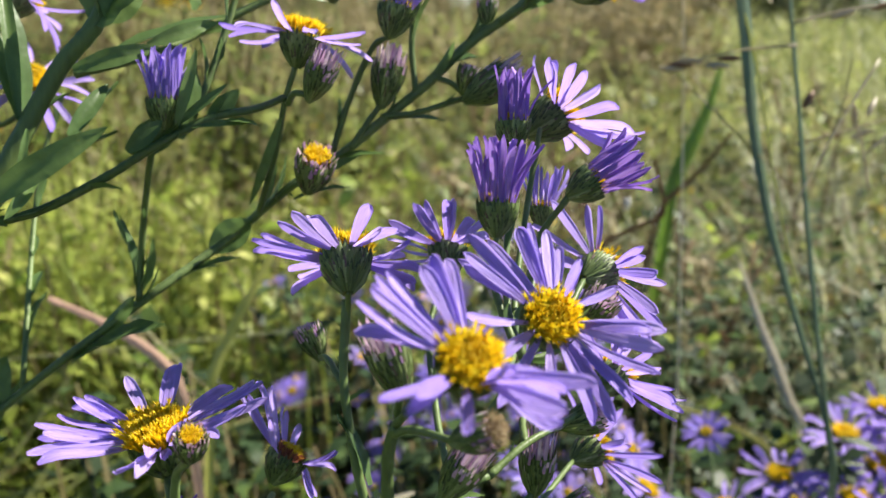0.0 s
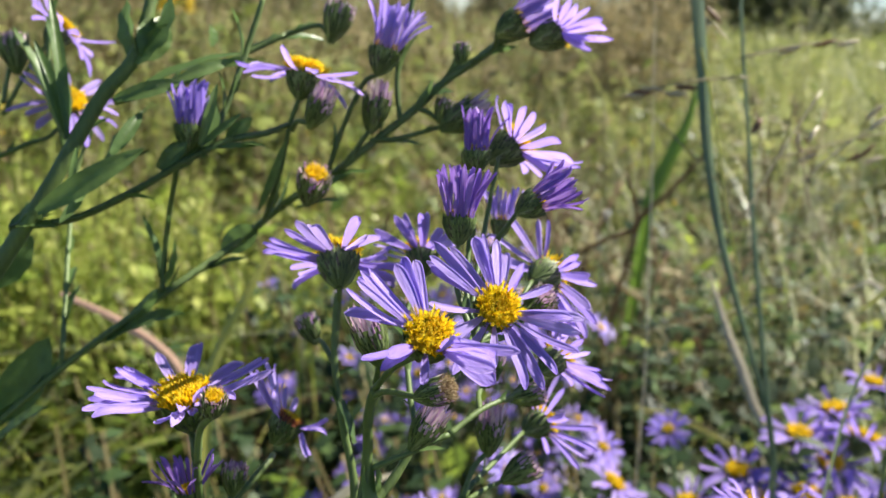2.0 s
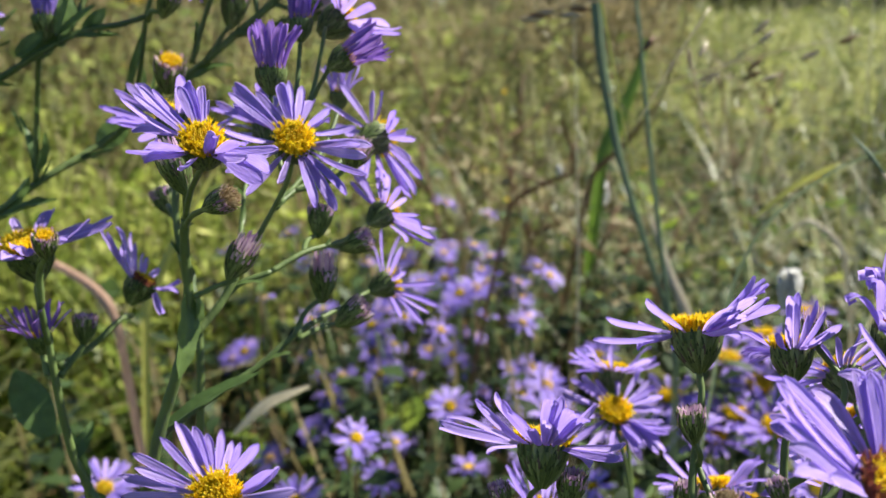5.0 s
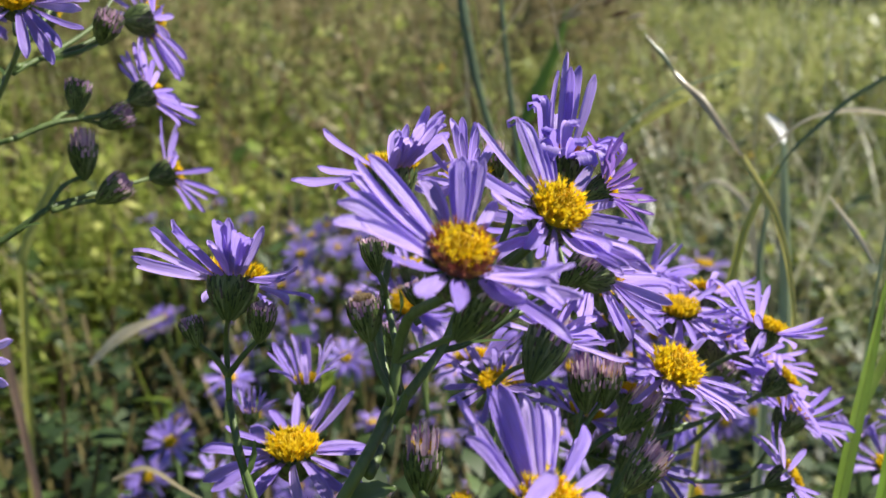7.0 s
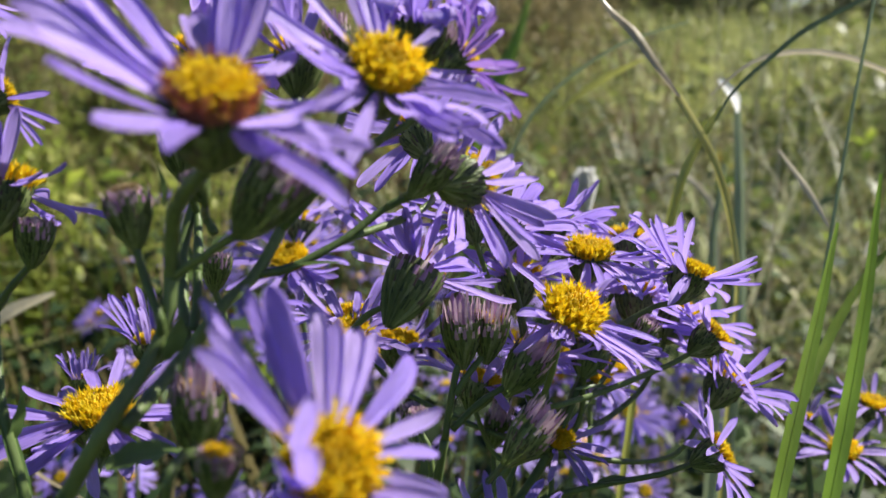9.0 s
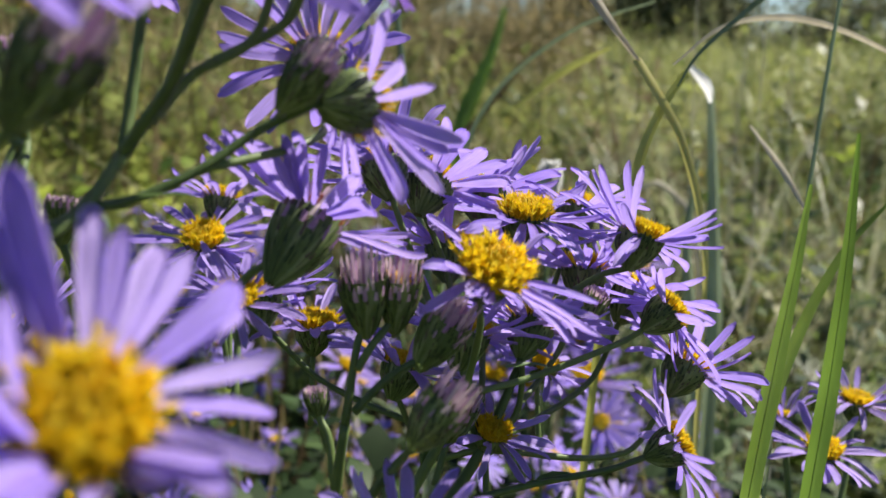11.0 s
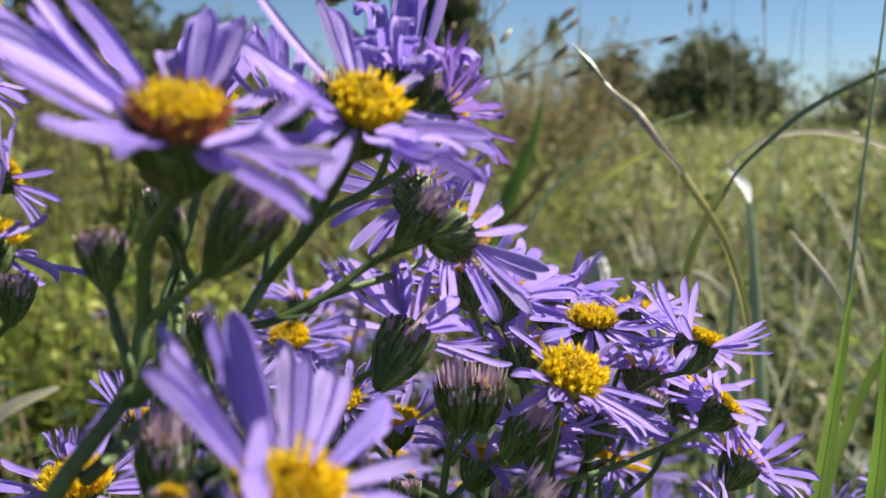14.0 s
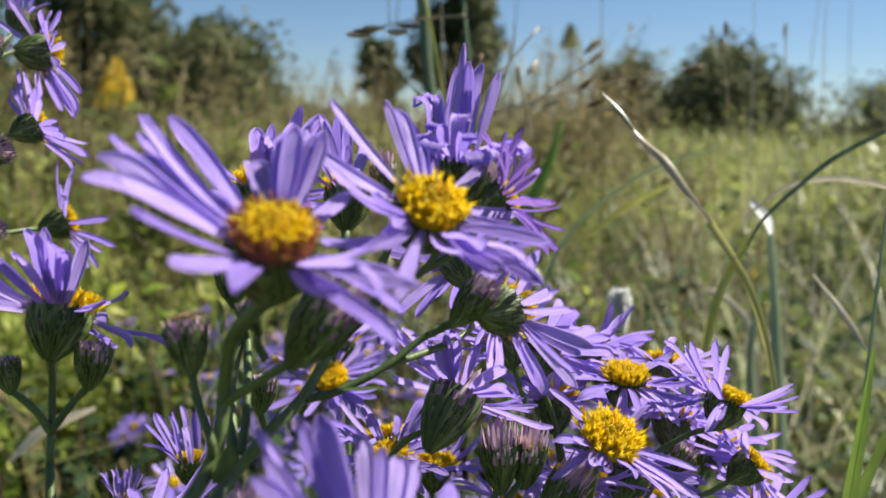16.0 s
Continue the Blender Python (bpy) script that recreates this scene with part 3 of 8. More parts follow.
head(plant_q, (-0.0240, 0.1771, 0.7821), (0.1943, -0.7548, 0.6265), 0.0170, "open", seed=1, disc_size=0.84, petals=((42, 9, 1.0), (45, -15, 0.95), (21, -15, 0.9), (6, -9, 0.95), (0, -15, 1.0), (-12, -18, 0.95), (-21, -27, 1.0), (-45, -36, 0.95), (-108, 27, 0.95), (-117, 24, 0.95), (-132, 12, 1.0), (-156, -6, 1.0), (-171, 12, 0.95), (162, 30, 0.95), (141, 6, 0.95), (120, 12, 0.95), (96, 30, 0.95), (-147, 12, 0.95), (-66, -27, 0.95)))
stalk(plant_q, [(-0.0253, 0.1821, 0.7780), (-0.0269, 0.1838, 0.7727), (-0.0329, 0.1846, 0.7620), (-0.0376, 0.1823, 0.7538)], 0.00052, 0.00064)
head(plant_q, (-0.0357, 0.1537, 0.7852), (0.1982, -0.6270, 0.7534), 0.0157, "open", seed=2, disc_size=0.87, petals=((66, 24, 1.0), (45, 18, 0.95), (33, 0, 0.95), (27, -12, 1.05), (6, -3, 0.95, 1.3), (-3, -3, 1.0), (-6, -18, 1.0), (117, 27, 0.95), (57, -18, 0.95), (159, 36, 0.95), (-168, 75, 0.7, 1.4), (-144, 57, 1.0, 1.5), (-120, 27, 0.95, 1.5), (-111, -15, 0.75, 1.9), (-132, -9, 0.75, 2.1), (-150, 42, 1.0, 1.5), (126, 45, 0.9)))
stalk(plant_q, [(-0.0370, 0.1576, 0.7806), (-0.0419, 0.1657, 0.7743), (-0.0456, 0.1730, 0.7671)], 0.00052, 0.00064)
head(plant_q, (-0.0570, 0.2091, 0.7811), (-0.1350, 0.7130, 0.6880), 0.0181, "open", seed=3, petals=((-69, 0, 0.95), (-42, -3, 0.95), (-114, 24, 0.95), (-102, 21, 0.95), (-21, 0, 0.95, 1.1), (12, 0, 0.95, 1.1), (-147, 9, 1.0), (-156, 21, 1.05), (-150, 15, 1.0), (126, 3, 1.0), (132, 3, 1.05), (123, 33, 0.95), (117, 9, 0.9), (132, 27, 1.0), (-174, 39, 0.75), (18, -18, 0.95)))
stalk(plant_q, [(-0.0560, 0.2041, 0.7762), (-0.0564, 0.2064, 0.7715), (-0.0569, 0.2032, 0.7602)], 0.00052, 0.00064)
head(plant_q, (-0.0394, 0.2271, 0.7778), (-0.0559, 0.6857, 0.7257), 0.0152, "open", seed=4, petals=((-60, 3, 1.0), (-48, 6, 1.0), (-117, 30, 1.0), (-30, 15, 1.0), (-24, 6, 1.05), (-3, 18, 1.0), (15, 0, 1.0), (-150, 18, 1.0), (-141, 27, 1.0), (30, -15, 1.0), (-168, 6, 1.05), (27, 0, 0.95)))
stalk(plant_q, [(-0.0390, 0.2231, 0.7735), (-0.0422, 0.2140, 0.7667), (-0.0404, 0.1966, 0.7579), (-0.0381, 0.1840, 0.7533)], 0.00052, 0.00064)
head(plant_q, (-0.0194, 0.2257, 0.8045), (0.80, 0.30, 0.52), 0.0170, "open", seed=5, petals=((-57, 24, 1.0), (36, -3, 0.95), (39, 6, 1.0), (57, 18, 0.95), (69, 24, 1.0), (90, 30, 1.0), (120, 33, 1.1), (108, 30, 1.05), (108, 12, 1.0), (-138, 18, 0.95), (-150, 24, 1.0), (51, 6, 1.05)))
stalk(plant_q, [(-0.0228, 0.2210, 0.8026), (-0.0250, 0.2149, 0.7901), (-0.0278, 0.1979, 0.7761), (-0.0273, 0.1856, 0.7724)], 0.00052, 0.00064)
head(plant_q, (-0.0281, 0.2160, 0.8043), (-0.0066, 0.2230, 0.9748), 0.0123, "cup", seed=6, rays=20, lift=90, spread=6, deep=True)
stalk(plant_q, [(-0.0281, 0.2150, 0.7997), (-0.0286, 0.2113, 0.7903), (-0.0291, 0.1982, 0.7773), (-0.0273, 0.1856, 0.7724)], 0.00052, 0.00064)
head(plant_q, (-0.0313, 0.1945, 0.7945), (0.0232, 0.2234, 0.9745), 0.0132, "cup", seed=7, rays=24, lift=88, spread=8, deep=True)
stalk(plant_q, [(-0.0314, 0.1934, 0.7895), (-0.0316, 0.1939, 0.7817), (-0.0285, 0.1861, 0.7742)], 0.00052, 0.00064)
head(plant_q, (-0.0157, 0.2010, 0.7969), (0.8439, 0.1549, 0.5137), 0.0120, "cup", seed=8, rays=22, lift=80, spread=8, deep=True)
stalk(plant_q, [(-0.0196, 0.2003, 0.7945), (-0.0239, 0.2010, 0.7872), (-0.0268, 0.1907, 0.7771), (-0.0273, 0.1856, 0.7724)], 0.00052, 0.00064)
head(plant_q, (-0.0209, 0.2297, 0.7860), (0.0425, 0.2717, 0.9615), 0.0103, "cup", seed=9, rays=14, lift=76, spread=6)
stalk(plant_q, [(-0.0211, 0.2286, 0.7821), (-0.0232, 0.2162, 0.7748), (-0.0278, 0.1958, 0.7687), (-0.0296, 0.1861, 0.7674)], 0.00052, 0.00064)
head(plant_q, (-0.0104, 0.2184, 0.7764), (0.6176, 0.7864, -0.0131), 0.0159, "open", seed=10, petals=((-60, -18, 1.09), (-42, -9, 1.06), (-35, 33, 0.96), (54, -34, 0.97), (75, -20, 0.98), (106, -20, 0.97), (124, 7, 1.01), (141, 13, 1.11), (149, 11, 1.14), (-168, 32, 0.96), (-83, 1, 1.01), (-93, 15, 0.98), (-144, 18, 0.98)))
stalk(plant_q, [(-0.0142, 0.2135, 0.7765), (-0.0207, 0.2002, 0.7711), (-0.0270, 0.1920, 0.7687), (-0.0302, 0.1857, 0.7662)], 0.00052, 0.00064)
head(plant_q, (-0.0129, 0.1993, 0.7776), (0.5075, -0.3297, 0.7961), 0.0106, "bud", seed=11)
stalk(plant_q, [(-0.0163, 0.2016, 0.7722), (-0.0201, 0.1961, 0.7699), (-0.0270, 0.1920, 0.7687)], 0.00052, 0.00064)
head(plant_q, (-0.0086, 0.2082, 0.7601), (0.6340, 0.6917, 0.3458), 0.0131, "open", seed=12, petals=((-62, 9, 1.0), (8, 3, 0.98), (25, 0, 0.99), (46, -2, 0.99), (61, -6, 0.99), (81, -2, 0.98), (93, 2, 1.0), (115, 22, 1.08), (125, 21, 1.14), (131, 15, 1.13), (-178, 33, 0.99), (-42, 19, 0.97)))
stalk(plant_q, [(-0.0118, 0.2046, 0.7584), (-0.0174, 0.1994, 0.7555), (-0.0253, 0.1918, 0.7548), (-0.0317, 0.1855, 0.7522)], 0.00055, 0.00068)
head(plant_q, (-0.0089, 0.2224, 0.7376), (0.7903, 0.5913, 0.1605), 0.0139, "open", seed=13, petals=((-11, 11, 1.11), (11, 23, 1.08), (32, 11, 1.0), (52, -2, 0.98), (60, -9, 0.98), (86, 35, 1.11), (117, 34, 1.18), (119, 21, 1.06), (137, 15, 1.08), (-51, 19, 0.99), (-167, 23, 0.99)))
stalk(plant_q, [(-0.0132, 0.2192, 0.7367), (-0.0206, 0.2052, 0.7363), (-0.0258, 0.1958, 0.7359)], 0.00052, 0.00066)
head(plant_q, (-0.0132, 0.1980, 0.7399), (0.8129, 0.0634, 0.5789), 0.0111, "bud", seed=14)
stalk(plant_q, [(-0.0190, 0.1976, 0.7358), (-0.0228, 0.1939, 0.7359), (-0.0274, 0.1900, 0.7349)], 0.00052, 0.00064)
head(plant_q, (-0.0469, 0.1714, 0.7795), (-0.3549, 0.1003, 0.9295), 0.0103, "tipped", seed=15)
stalk(plant_q, [(-0.0446, 0.1707, 0.7733), (-0.0454, 0.1733, 0.7682)], 0.00052, 0.00064)
head(plant_q, (-0.0330, 0.1571, 0.7747), (0.8498, -0.3065, 0.4289), 0.0081, "bud", seed=16, disc='tan', disc_size=1.35)
stalk(plant_q, [(-0.0374, 0.1587, 0.7725), (-0.0435, 0.1696, 0.7682), (-0.0463, 0.1742, 0.7647)], 0.00052, 0.00064)
head(plant_q, (-0.0351, 0.1769, 0.7597), (0.5050, -0.0097, 0.8631), 0.0101, "tipped", seed=17)
stalk(plant_q, [(-0.0373, 0.1770, 0.7532), (-0.0415, 0.1761, 0.7518), (-0.0460, 0.1756, 0.7497)], 0.00052, 0.00064)
head(plant_q, (-0.0665, 0.2224, 0.7622), (-0.4019, 0.1461, 0.9040), 0.0097, "bud", seed=18)
stalk(plant_q, [(-0.0641, 0.2215, 0.7566), (-0.0604, 0.2091, 0.7613), (-0.0569, 0.2029, 0.7590)], 0.00052, 0.00064)
head(plant_q, (-0.0225, 0.2003, 0.7484), (0.0490, 0.0687, 0.9964), 0.0111, "tipped", seed=19)
stalk(plant_q, [(-0.0228, 0.1999, 0.7413), (-0.0261, 0.1950, 0.7397), (-0.0281, 0.1902, 0.7357)], 0.00052, 0.00064)
head(plant_q, (-0.0230, 0.2033, 0.7625), (0.1032, 0.2702, 0.9573), 0.0101, "bud", seed=120)
stalk(plant_q, [(-0.0237, 0.2016, 0.7563), (-0.0256, 0.1978, 0.7559), (-0.0255, 0.1918, 0.7548)], 0.00052, 0.00064)
head(plant_q, (-0.0120, 0.2013, 0.7556), (0.9276, -0.0080, 0.3734), 0.0101, "bud", seed=121)
stalk(plant_q, [(-0.0180, 0.2013, 0.7532), (-0.0208, 0.1957, 0.7554)], 0.00052, 0.00064)
head(plant_a, (-0.0852, 0.1887, 0.7563), (-0.0970, -0.1631, 0.9818), 0.0196, "open", seed=21, petals=((63, 6, 1.0), (36, 12, 1.0, 1.3), (96, 12, 0.95), (87, 6, 1.0), (126, 18, 1.0), (108, 6, 0.95), (144, 15, 1.0), (123, 6, 1.0), (159, 24, 0.95), (-144, 27, 1.0, 1.3), (-138, 30, 1.0), (-120, 24, 0.65), (-105, 33, 0.8), (-99, 57, 0.55, 1.3), (3, -3, 0.95), (-12, -3, 1.0), (-24, 6, 1.0), (-42, 9, 0.95), (-90, 30, 0.8), (-69, 27, 0.95)))
stalk(plant_a, [(-0.0845, 0.1900, 0.7488), (-0.0823, 0.1845, 0.7479), (-0.0816, 0.1848, 0.7356)], 0.00068, 0.00082)
head(plant_a, (-0.0759, 0.1774, 0.7622), (0.2153, -0.3708, 0.9034), 0.0086, "bud", seed=22, disc='lemon')
stalk(plant_a, [(-0.0771, 0.1794, 0.7572), (-0.0802, 0.1822, 0.7529), (-0.0815, 0.1837, 0.7449)], 0.00068, 0.00082)
head(plant_a, (-0.0680, 0.2082, 0.7424), (0.50, 0.28, 0.82), 0.0151, "open", seed=23, disc='old', disc_size=0.62, petals=((-18, 30, 1.15), (-3, 36, 1.05), (-33, 48, 1.1), (-75, 33, 1.0), (-99, 21, 1.0), (-114, 15, 1.0), (168, 33, 0.55), (147, 30, 0.55), (153, -42, 0.55), (144, -48, 0.55), (27, 36, 1.0), (-54, 45, 1.0)))
stalk(plant_a, [(-0.0717, 0.2091, 0.7333), (-0.0715, 0.2016, 0.7352), (-0.0765, 0.1948, 0.7309), (-0.0808, 0.1868, 0.7293)], 0.00068, 0.00082)
head(plant_a, (-0.0844, 0.1869, 0.7366), (-0.1546, 0.1184, 0.9809), 0.0106, "cup", seed=24, rays=18, lift=60, deep=True)
stalk(plant_a, [(-0.0838, 0.1864, 0.7325), (-0.0825, 0.1845, 0.7281)], 0.00068, 0.00082)
head(plant_a, (-0.0764, 0.1932, 0.7387), (0.0968, 0.1723, 0.9803), 0.0092, "bud", seed=25)
stalk(plant_a, [(-0.0770, 0.1922, 0.7329), (-0.0774, 0.1913, 0.7318), (-0.0807, 0.1862, 0.7271)], 0.00068, 0.00082)
head(plant_p, (-0.0710, 0.2492, 0.8174), (0.1481, 0.2207, 0.9640), 0.0170, "open", seed=31, rays=13, lift=-4, spread=18, disc_size=1.1)
stalk(plant_p, [(-0.0720, 0.2477, 0.8111), (-0.0742, 0.2474, 0.8046), (-0.0776, 0.2491, 0.7909), (-0.0822, 0.2530, 0.7784)], 0.00065, 0.00079)
head(plant_p, (-0.0652, 0.2420, 0.8117), (0.4149, -0.1106, 0.9031), 0.0112, "tipped", seed=32)
stalk(plant_p, [(-0.0682, 0.2428, 0.8052), (-0.0716, 0.2440, 0.8058), (-0.0737, 0.2470, 0.8033)], 0.00065, 0.00079)
head(plant_p, (-0.0968, 0.2377, 0.8045), (0.0033, 0.2232, 0.9748), 0.0144, "cup", seed=33, rays=22, lift=91, spread=8)
stalk(plant_p, [(-0.0969, 0.2365, 0.7991), (-0.0993, 0.2371, 0.7959), (-0.1032, 0.2416, 0.7853), (-0.1060, 0.2434, 0.7718), (-0.1069, 0.2419, 0.7601)], 0.00065, 0.00079)
head(plant_p, (-0.0514, 0.2585, 0.8232), (0.2679, 0.2158, 0.9390), 0.0166, "cup", seed=34, rays=24, lift=85, spread=8)
stalk(plant_p, [(-0.0531, 0.2571, 0.8171), (-0.0569, 0.2598, 0.8147), (-0.0626, 0.2599, 0.8023), (-0.0662, 0.2587, 0.7913)], 0.00065, 0.00079)
head(plant_p, (-0.0536, 0.2642, 0.8103), (0.1992, 0.2189, 0.9552), 0.0132, "tipped", seed=35)
stalk(plant_p, [(-0.0553, 0.2623, 0.8022), (-0.0561, 0.2615, 0.8010), (-0.0602, 0.2598, 0.7951), (-0.0622, 0.2590, 0.7922)], 0.00065, 0.00079)
head(plant_p, (-0.0671, 0.2422, 0.7928), (0.2966, -0.4399, 0.8476), 0.0143, "bud", seed=36, disc='lemon')
stalk(plant_p, [(-0.0698, 0.2463, 0.7850), (-0.0720, 0.2478, 0.7861), (-0.0784, 0.2556, 0.7808)], 0.00065, 0.00079)
head(plant_p, (-0.0276, 0.2548, 0.8089), (0.8533, -0.0582, 0.5181), 0.0141, "tipped", seed=37)
stalk(plant_p, [(-0.0353, 0.2553, 0.8043), (-0.0365, 0.2570, 0.8041), (-0.0479, 0.2595, 0.8002), (-0.0553, 0.2610, 0.7992)], 0.00065, 0.00079)
head(plant_p, (-0.0354, 0.2643, 0.8101), (0.2613, 0.1625, 0.9515), 0.0088, "bud", seed=38)
stalk(plant_p, [(-0.0369, 0.2634, 0.8047), (-0.0396, 0.2634, 0.8068), (-0.0433, 0.2637, 0.8080)], 0.00065, 0.00079)
head(plant_p, (-0.0316, 0.2685, 0.8247), (0.0425, 0.2717, 0.9615), 0.0080, "bud", seed=39)
stalk(plant_p, [(-0.0318, 0.2671, 0.8197), (-0.0327, 0.2669, 0.8191), (-0.0350, 0.2661, 0.8162)], 0.00065, 0.00079)
head(plant_p, (-0.0173, 0.2612, 0.8314), (0.8556, 0.1500, 0.4955), 0.0162, "cup", seed=40, rays=20, lift=80, spread=8)
stalk(plant_p, [(-0.0227, 0.2603, 0.8283), (-0.0234, 0.2630, 0.8247), (-0.0288, 0.2655, 0.8204)], 0.00065, 0.00079)
head(plant_p, (-0.0075, 0.2623, 0.8296), (0.85, 0.25, 0.46), 0.0183, "open", seed=41, petals=((96, 33, 1.0), (108, 30, 1.05), (87, 24, 1.05), (99, 9, 1.05), (99, -3, 1.0), (78, 18, 1.0), (69, 9, 0.95), (63, 0, 1.0), (57, -6, 1.0), (-72, 24, 0.95), (-81, 33, 1.0), (-90, 21, 1.05)))
stalk(plant_p, [(-0.0099, 0.2578, 0.8307), (-0.0113, 0.2608, 0.8296), (-0.0206, 0.2635, 0.8263)], 0.00065, 0.00079)
head(plant_p, (-0.1442, 0.2801, 0.8042), (0.4279, -0.4230, 0.7987), 0.0166, "open", seed=42, rays=16, lift=10)
stalk(plant_p, [(-0.1470, 0.2828, 0.7990), (-0.1500, 0.2791, 0.7942), (-0.1570, 0.2782, 0.7915), (-0.1663, 0.2769, 0.7872)], 0.00065, 0.00079)
head(plant_p, (-0.1511, 0.2949, 0.8240), (0.5738, 0.4564, 0.6801), 0.0164, "open", seed=43, rays=16, lift=10)
stalk(plant_p, [(-0.1547, 0.2920, 0.8196), (-0.1603, 0.2918, 0.8132), (-0.1676, 0.2876, 0.7986)], 0.00065, 0.00079)
head(plant_p, (-0.0646, 0.2706, 0.8334), (0.2462, 0.2658, 0.9321), 0.0139, "bud", seed=44)
stalk(plant_p, [(-0.0668, 0.2682, 0.8251), (-0.0705, 0.2710, 0.8284), (-0.0798, 0.2738, 0.8257), (-0.0909, 0.2762, 0.8214)], 0.00065, 0.00079)
head(plant_p, (-0.1657, 0.2939, 0.8209), (-0.1562, 0.2664, 0.9511), 0.0148, "bud", seed=45)
stalk(plant_p, [(-0.1642, 0.2914, 0.8119), (-0.1660, 0.2916, 0.8129), (-0.1678, 0.2885, 0.8018)], 0.00065, 0.00079)
head(plant_z, (-0.0392, 0.1581, 0.7139), (0.0393, -0.6926, 0.7203), 0.0193, "open", seed=51, petals=((77, 13, 1.06), (62, 11, 1.03), (39, 3, 1.0), (28, -4, 0.97), (22, -16, 0.95), (8, -31, 0.96), (-11, -44, 0.94), (-22, -39, 0.92), (-86, 47, 0.95), (-93, 27, 0.95), (-102, 23, 0.95), (-119, 9, 0.97), (-131, 6, 1.0), (-141, 14, 0.97), (-157, 29, 0.96), (-179, 37, 0.95), (159, 36, 0.93), (121, -16, 0.91), (108, -3, 0.96), (86, 4, 0.99)))
head(plant_d, (0.0609, 0.1012, 0.7504), (0.1745, -0.4410, 0.8804), 0.0184, "open", seed=61, disc='old', disc_size=0.82, petals=((39, 24, 1.1), (45, 21, 1.0), (60, 27, 1.05), (81, 30, 1.05), (27, 21, 1.05), (24, 18, 1.05), (-18, 21, 0.95), (-24, 21, 0.95, 1.2), (-30, 21, 0.9), (-3, 3, 0.9), (-42, -12, 0.95), (-66, -24, 0.95), (-147, 39, 0.95), (-159, 33, 1.0), (-141, 18, 0.95), (-129, -6, 0.75, 1.2), (-156, 12, 1.05), (-165, 6, 0.55, 1.4), (153, 30, 0.75), (132, 27, 0.9, 1.2), (114, 36, 0.95, 1.2), (15, -21, 1.0)))
stalk(plant_d, [(0.0596, 0.1044, 0.7440), (0.0544, 0.1122, 0.7381), (0.0527, 0.1160, 0.7325), (0.0522, 0.1173, 0.7290)], 0.00083, 0.00088)
head(plant_d, (0.0764, 0.1193, 0.7523), (0.2716, -0.5970, 0.7549), 0.0175, "open", seed=62, disc_size=0.86, petals=((39, 21, 1.05, 1.15), (63, 15, 1.05), (72, 24, 1.05), (96, 33, 0.95), (102, 30, 0.8), (9, 18, 0.9), (0, 12, 0.95), (-21, -12, 1.0), (120, 33, 0.6), (126, 15, 0.55), (147, 18, 1.15), (-78, -21, 0.95), (-108, -6, 0.95), (-144, 30, 0.9), (-162, 36, 0.95), (-174, 33, 1.05), (-177, 24, 0.95), (-147, 9, 0.95), (-180, 42, 0.75, 1.3), (-54, -6, 0.65), (162, 33, 0.85, 1.3)))
stalk(plant_d, [(0.0746, 0.1234, 0.7471), (0.0689, 0.1315, 0.7379), (0.0650, 0.1337, 0.7332), (0.0625, 0.1352, 0.7301)], 0.00072, 0.00077)
head(plant_d, (0.0510, 0.1524, 0.7514), (-0.0444, 0.3915, 0.9191), 0.0178, "open", seed=63, petals=((-93, 0, 1.1), (-108, -6, 1.0), (-126, 12, 1.0), (-51, 21, 1.0), (-162, 12, 1.0), (153, 18, 0.9), (156, 12, 1.0), (24, 36, 1.0, 1.2), (18, 24, 0.95), (111, 18, 0.95), (132, 18, 0.95, 1.2), (-174, -27, 0.55), (-99, -15, 0.55), (129, 0, 1.0), (144, -9, 0.95), (-3, 15, 1.0), (-6, 3, 1.0), (6, 9, 1.0), (36, 36, 0.95), (24, 21, 1.0), (33, 15, 1.0)))
stalk(plant_d, [(0.0513, 0.1497, 0.7450), (0.0513, 0.1470, 0.7408), (0.0497, 0.1430, 0.7326), (0.0486, 0.1380, 0.7262), (0.0517, 0.1237, 0.7169)], 0.0006, 0.0008)
head(plant_d, (0.0799, 0.1381, 0.7571), (0.0812, 0.0160, 0.9966), 0.0169, "curl", seed=64, disc="spent", disc_size=0.7, petals=((-120, 78, 1.2), (-95, 82, 1.3), (-80, 76, 1.1), (-60, 72, 1.0), (-140, 70, 1.1), (-100, 70, 1.0), (-20, 70, 0.9), (60, 62, 0.62, 1.4), (90, 52, 0.6, 1.4), (115, 60, 0.64, 1.4), (140, 64, 0.68, 1.4), (35, 62, 0.6, 1.3), (170, 55, 0.62, 1.3), (75, 74, 0.7, 1.3)))
stalk(plant_d, [(0.0794, 0.1380, 0.7506), (0.0764, 0.1382, 0.7425), (0.0702, 0.1370, 0.7387)], 0.00049, 0.00061)
head(plant_d, (0.0865, 0.1315, 0.7528), (0.8622, -0.1748, 0.4755), 0.0103, "cup", seed=65, rays=24, lift=38, spread=14, deep=True)
stalk(plant_d, [(0.0831, 0.1322, 0.7509), (0.0801, 0.1383, 0.7444), (0.0702, 0.1370, 0.7387), (0.0654, 0.1355, 0.7333)], 0.00049, 0.00061)
head(plant_d, (0.0844, 0.1417, 0.7551), (0.4044, 0.0244, 0.9143), 0.0068, "tipped", seed=66)
stalk(plant_d, [(0.0826, 0.1416, 0.7511), (0.0801, 0.1383, 0.7444)], 0.00049, 0.00061)
head(plant_d, (0.0693, 0.1465, 0.7558), (-0.1049, 0.1836, 0.9774), 0.0066, "tipped", seed=67)
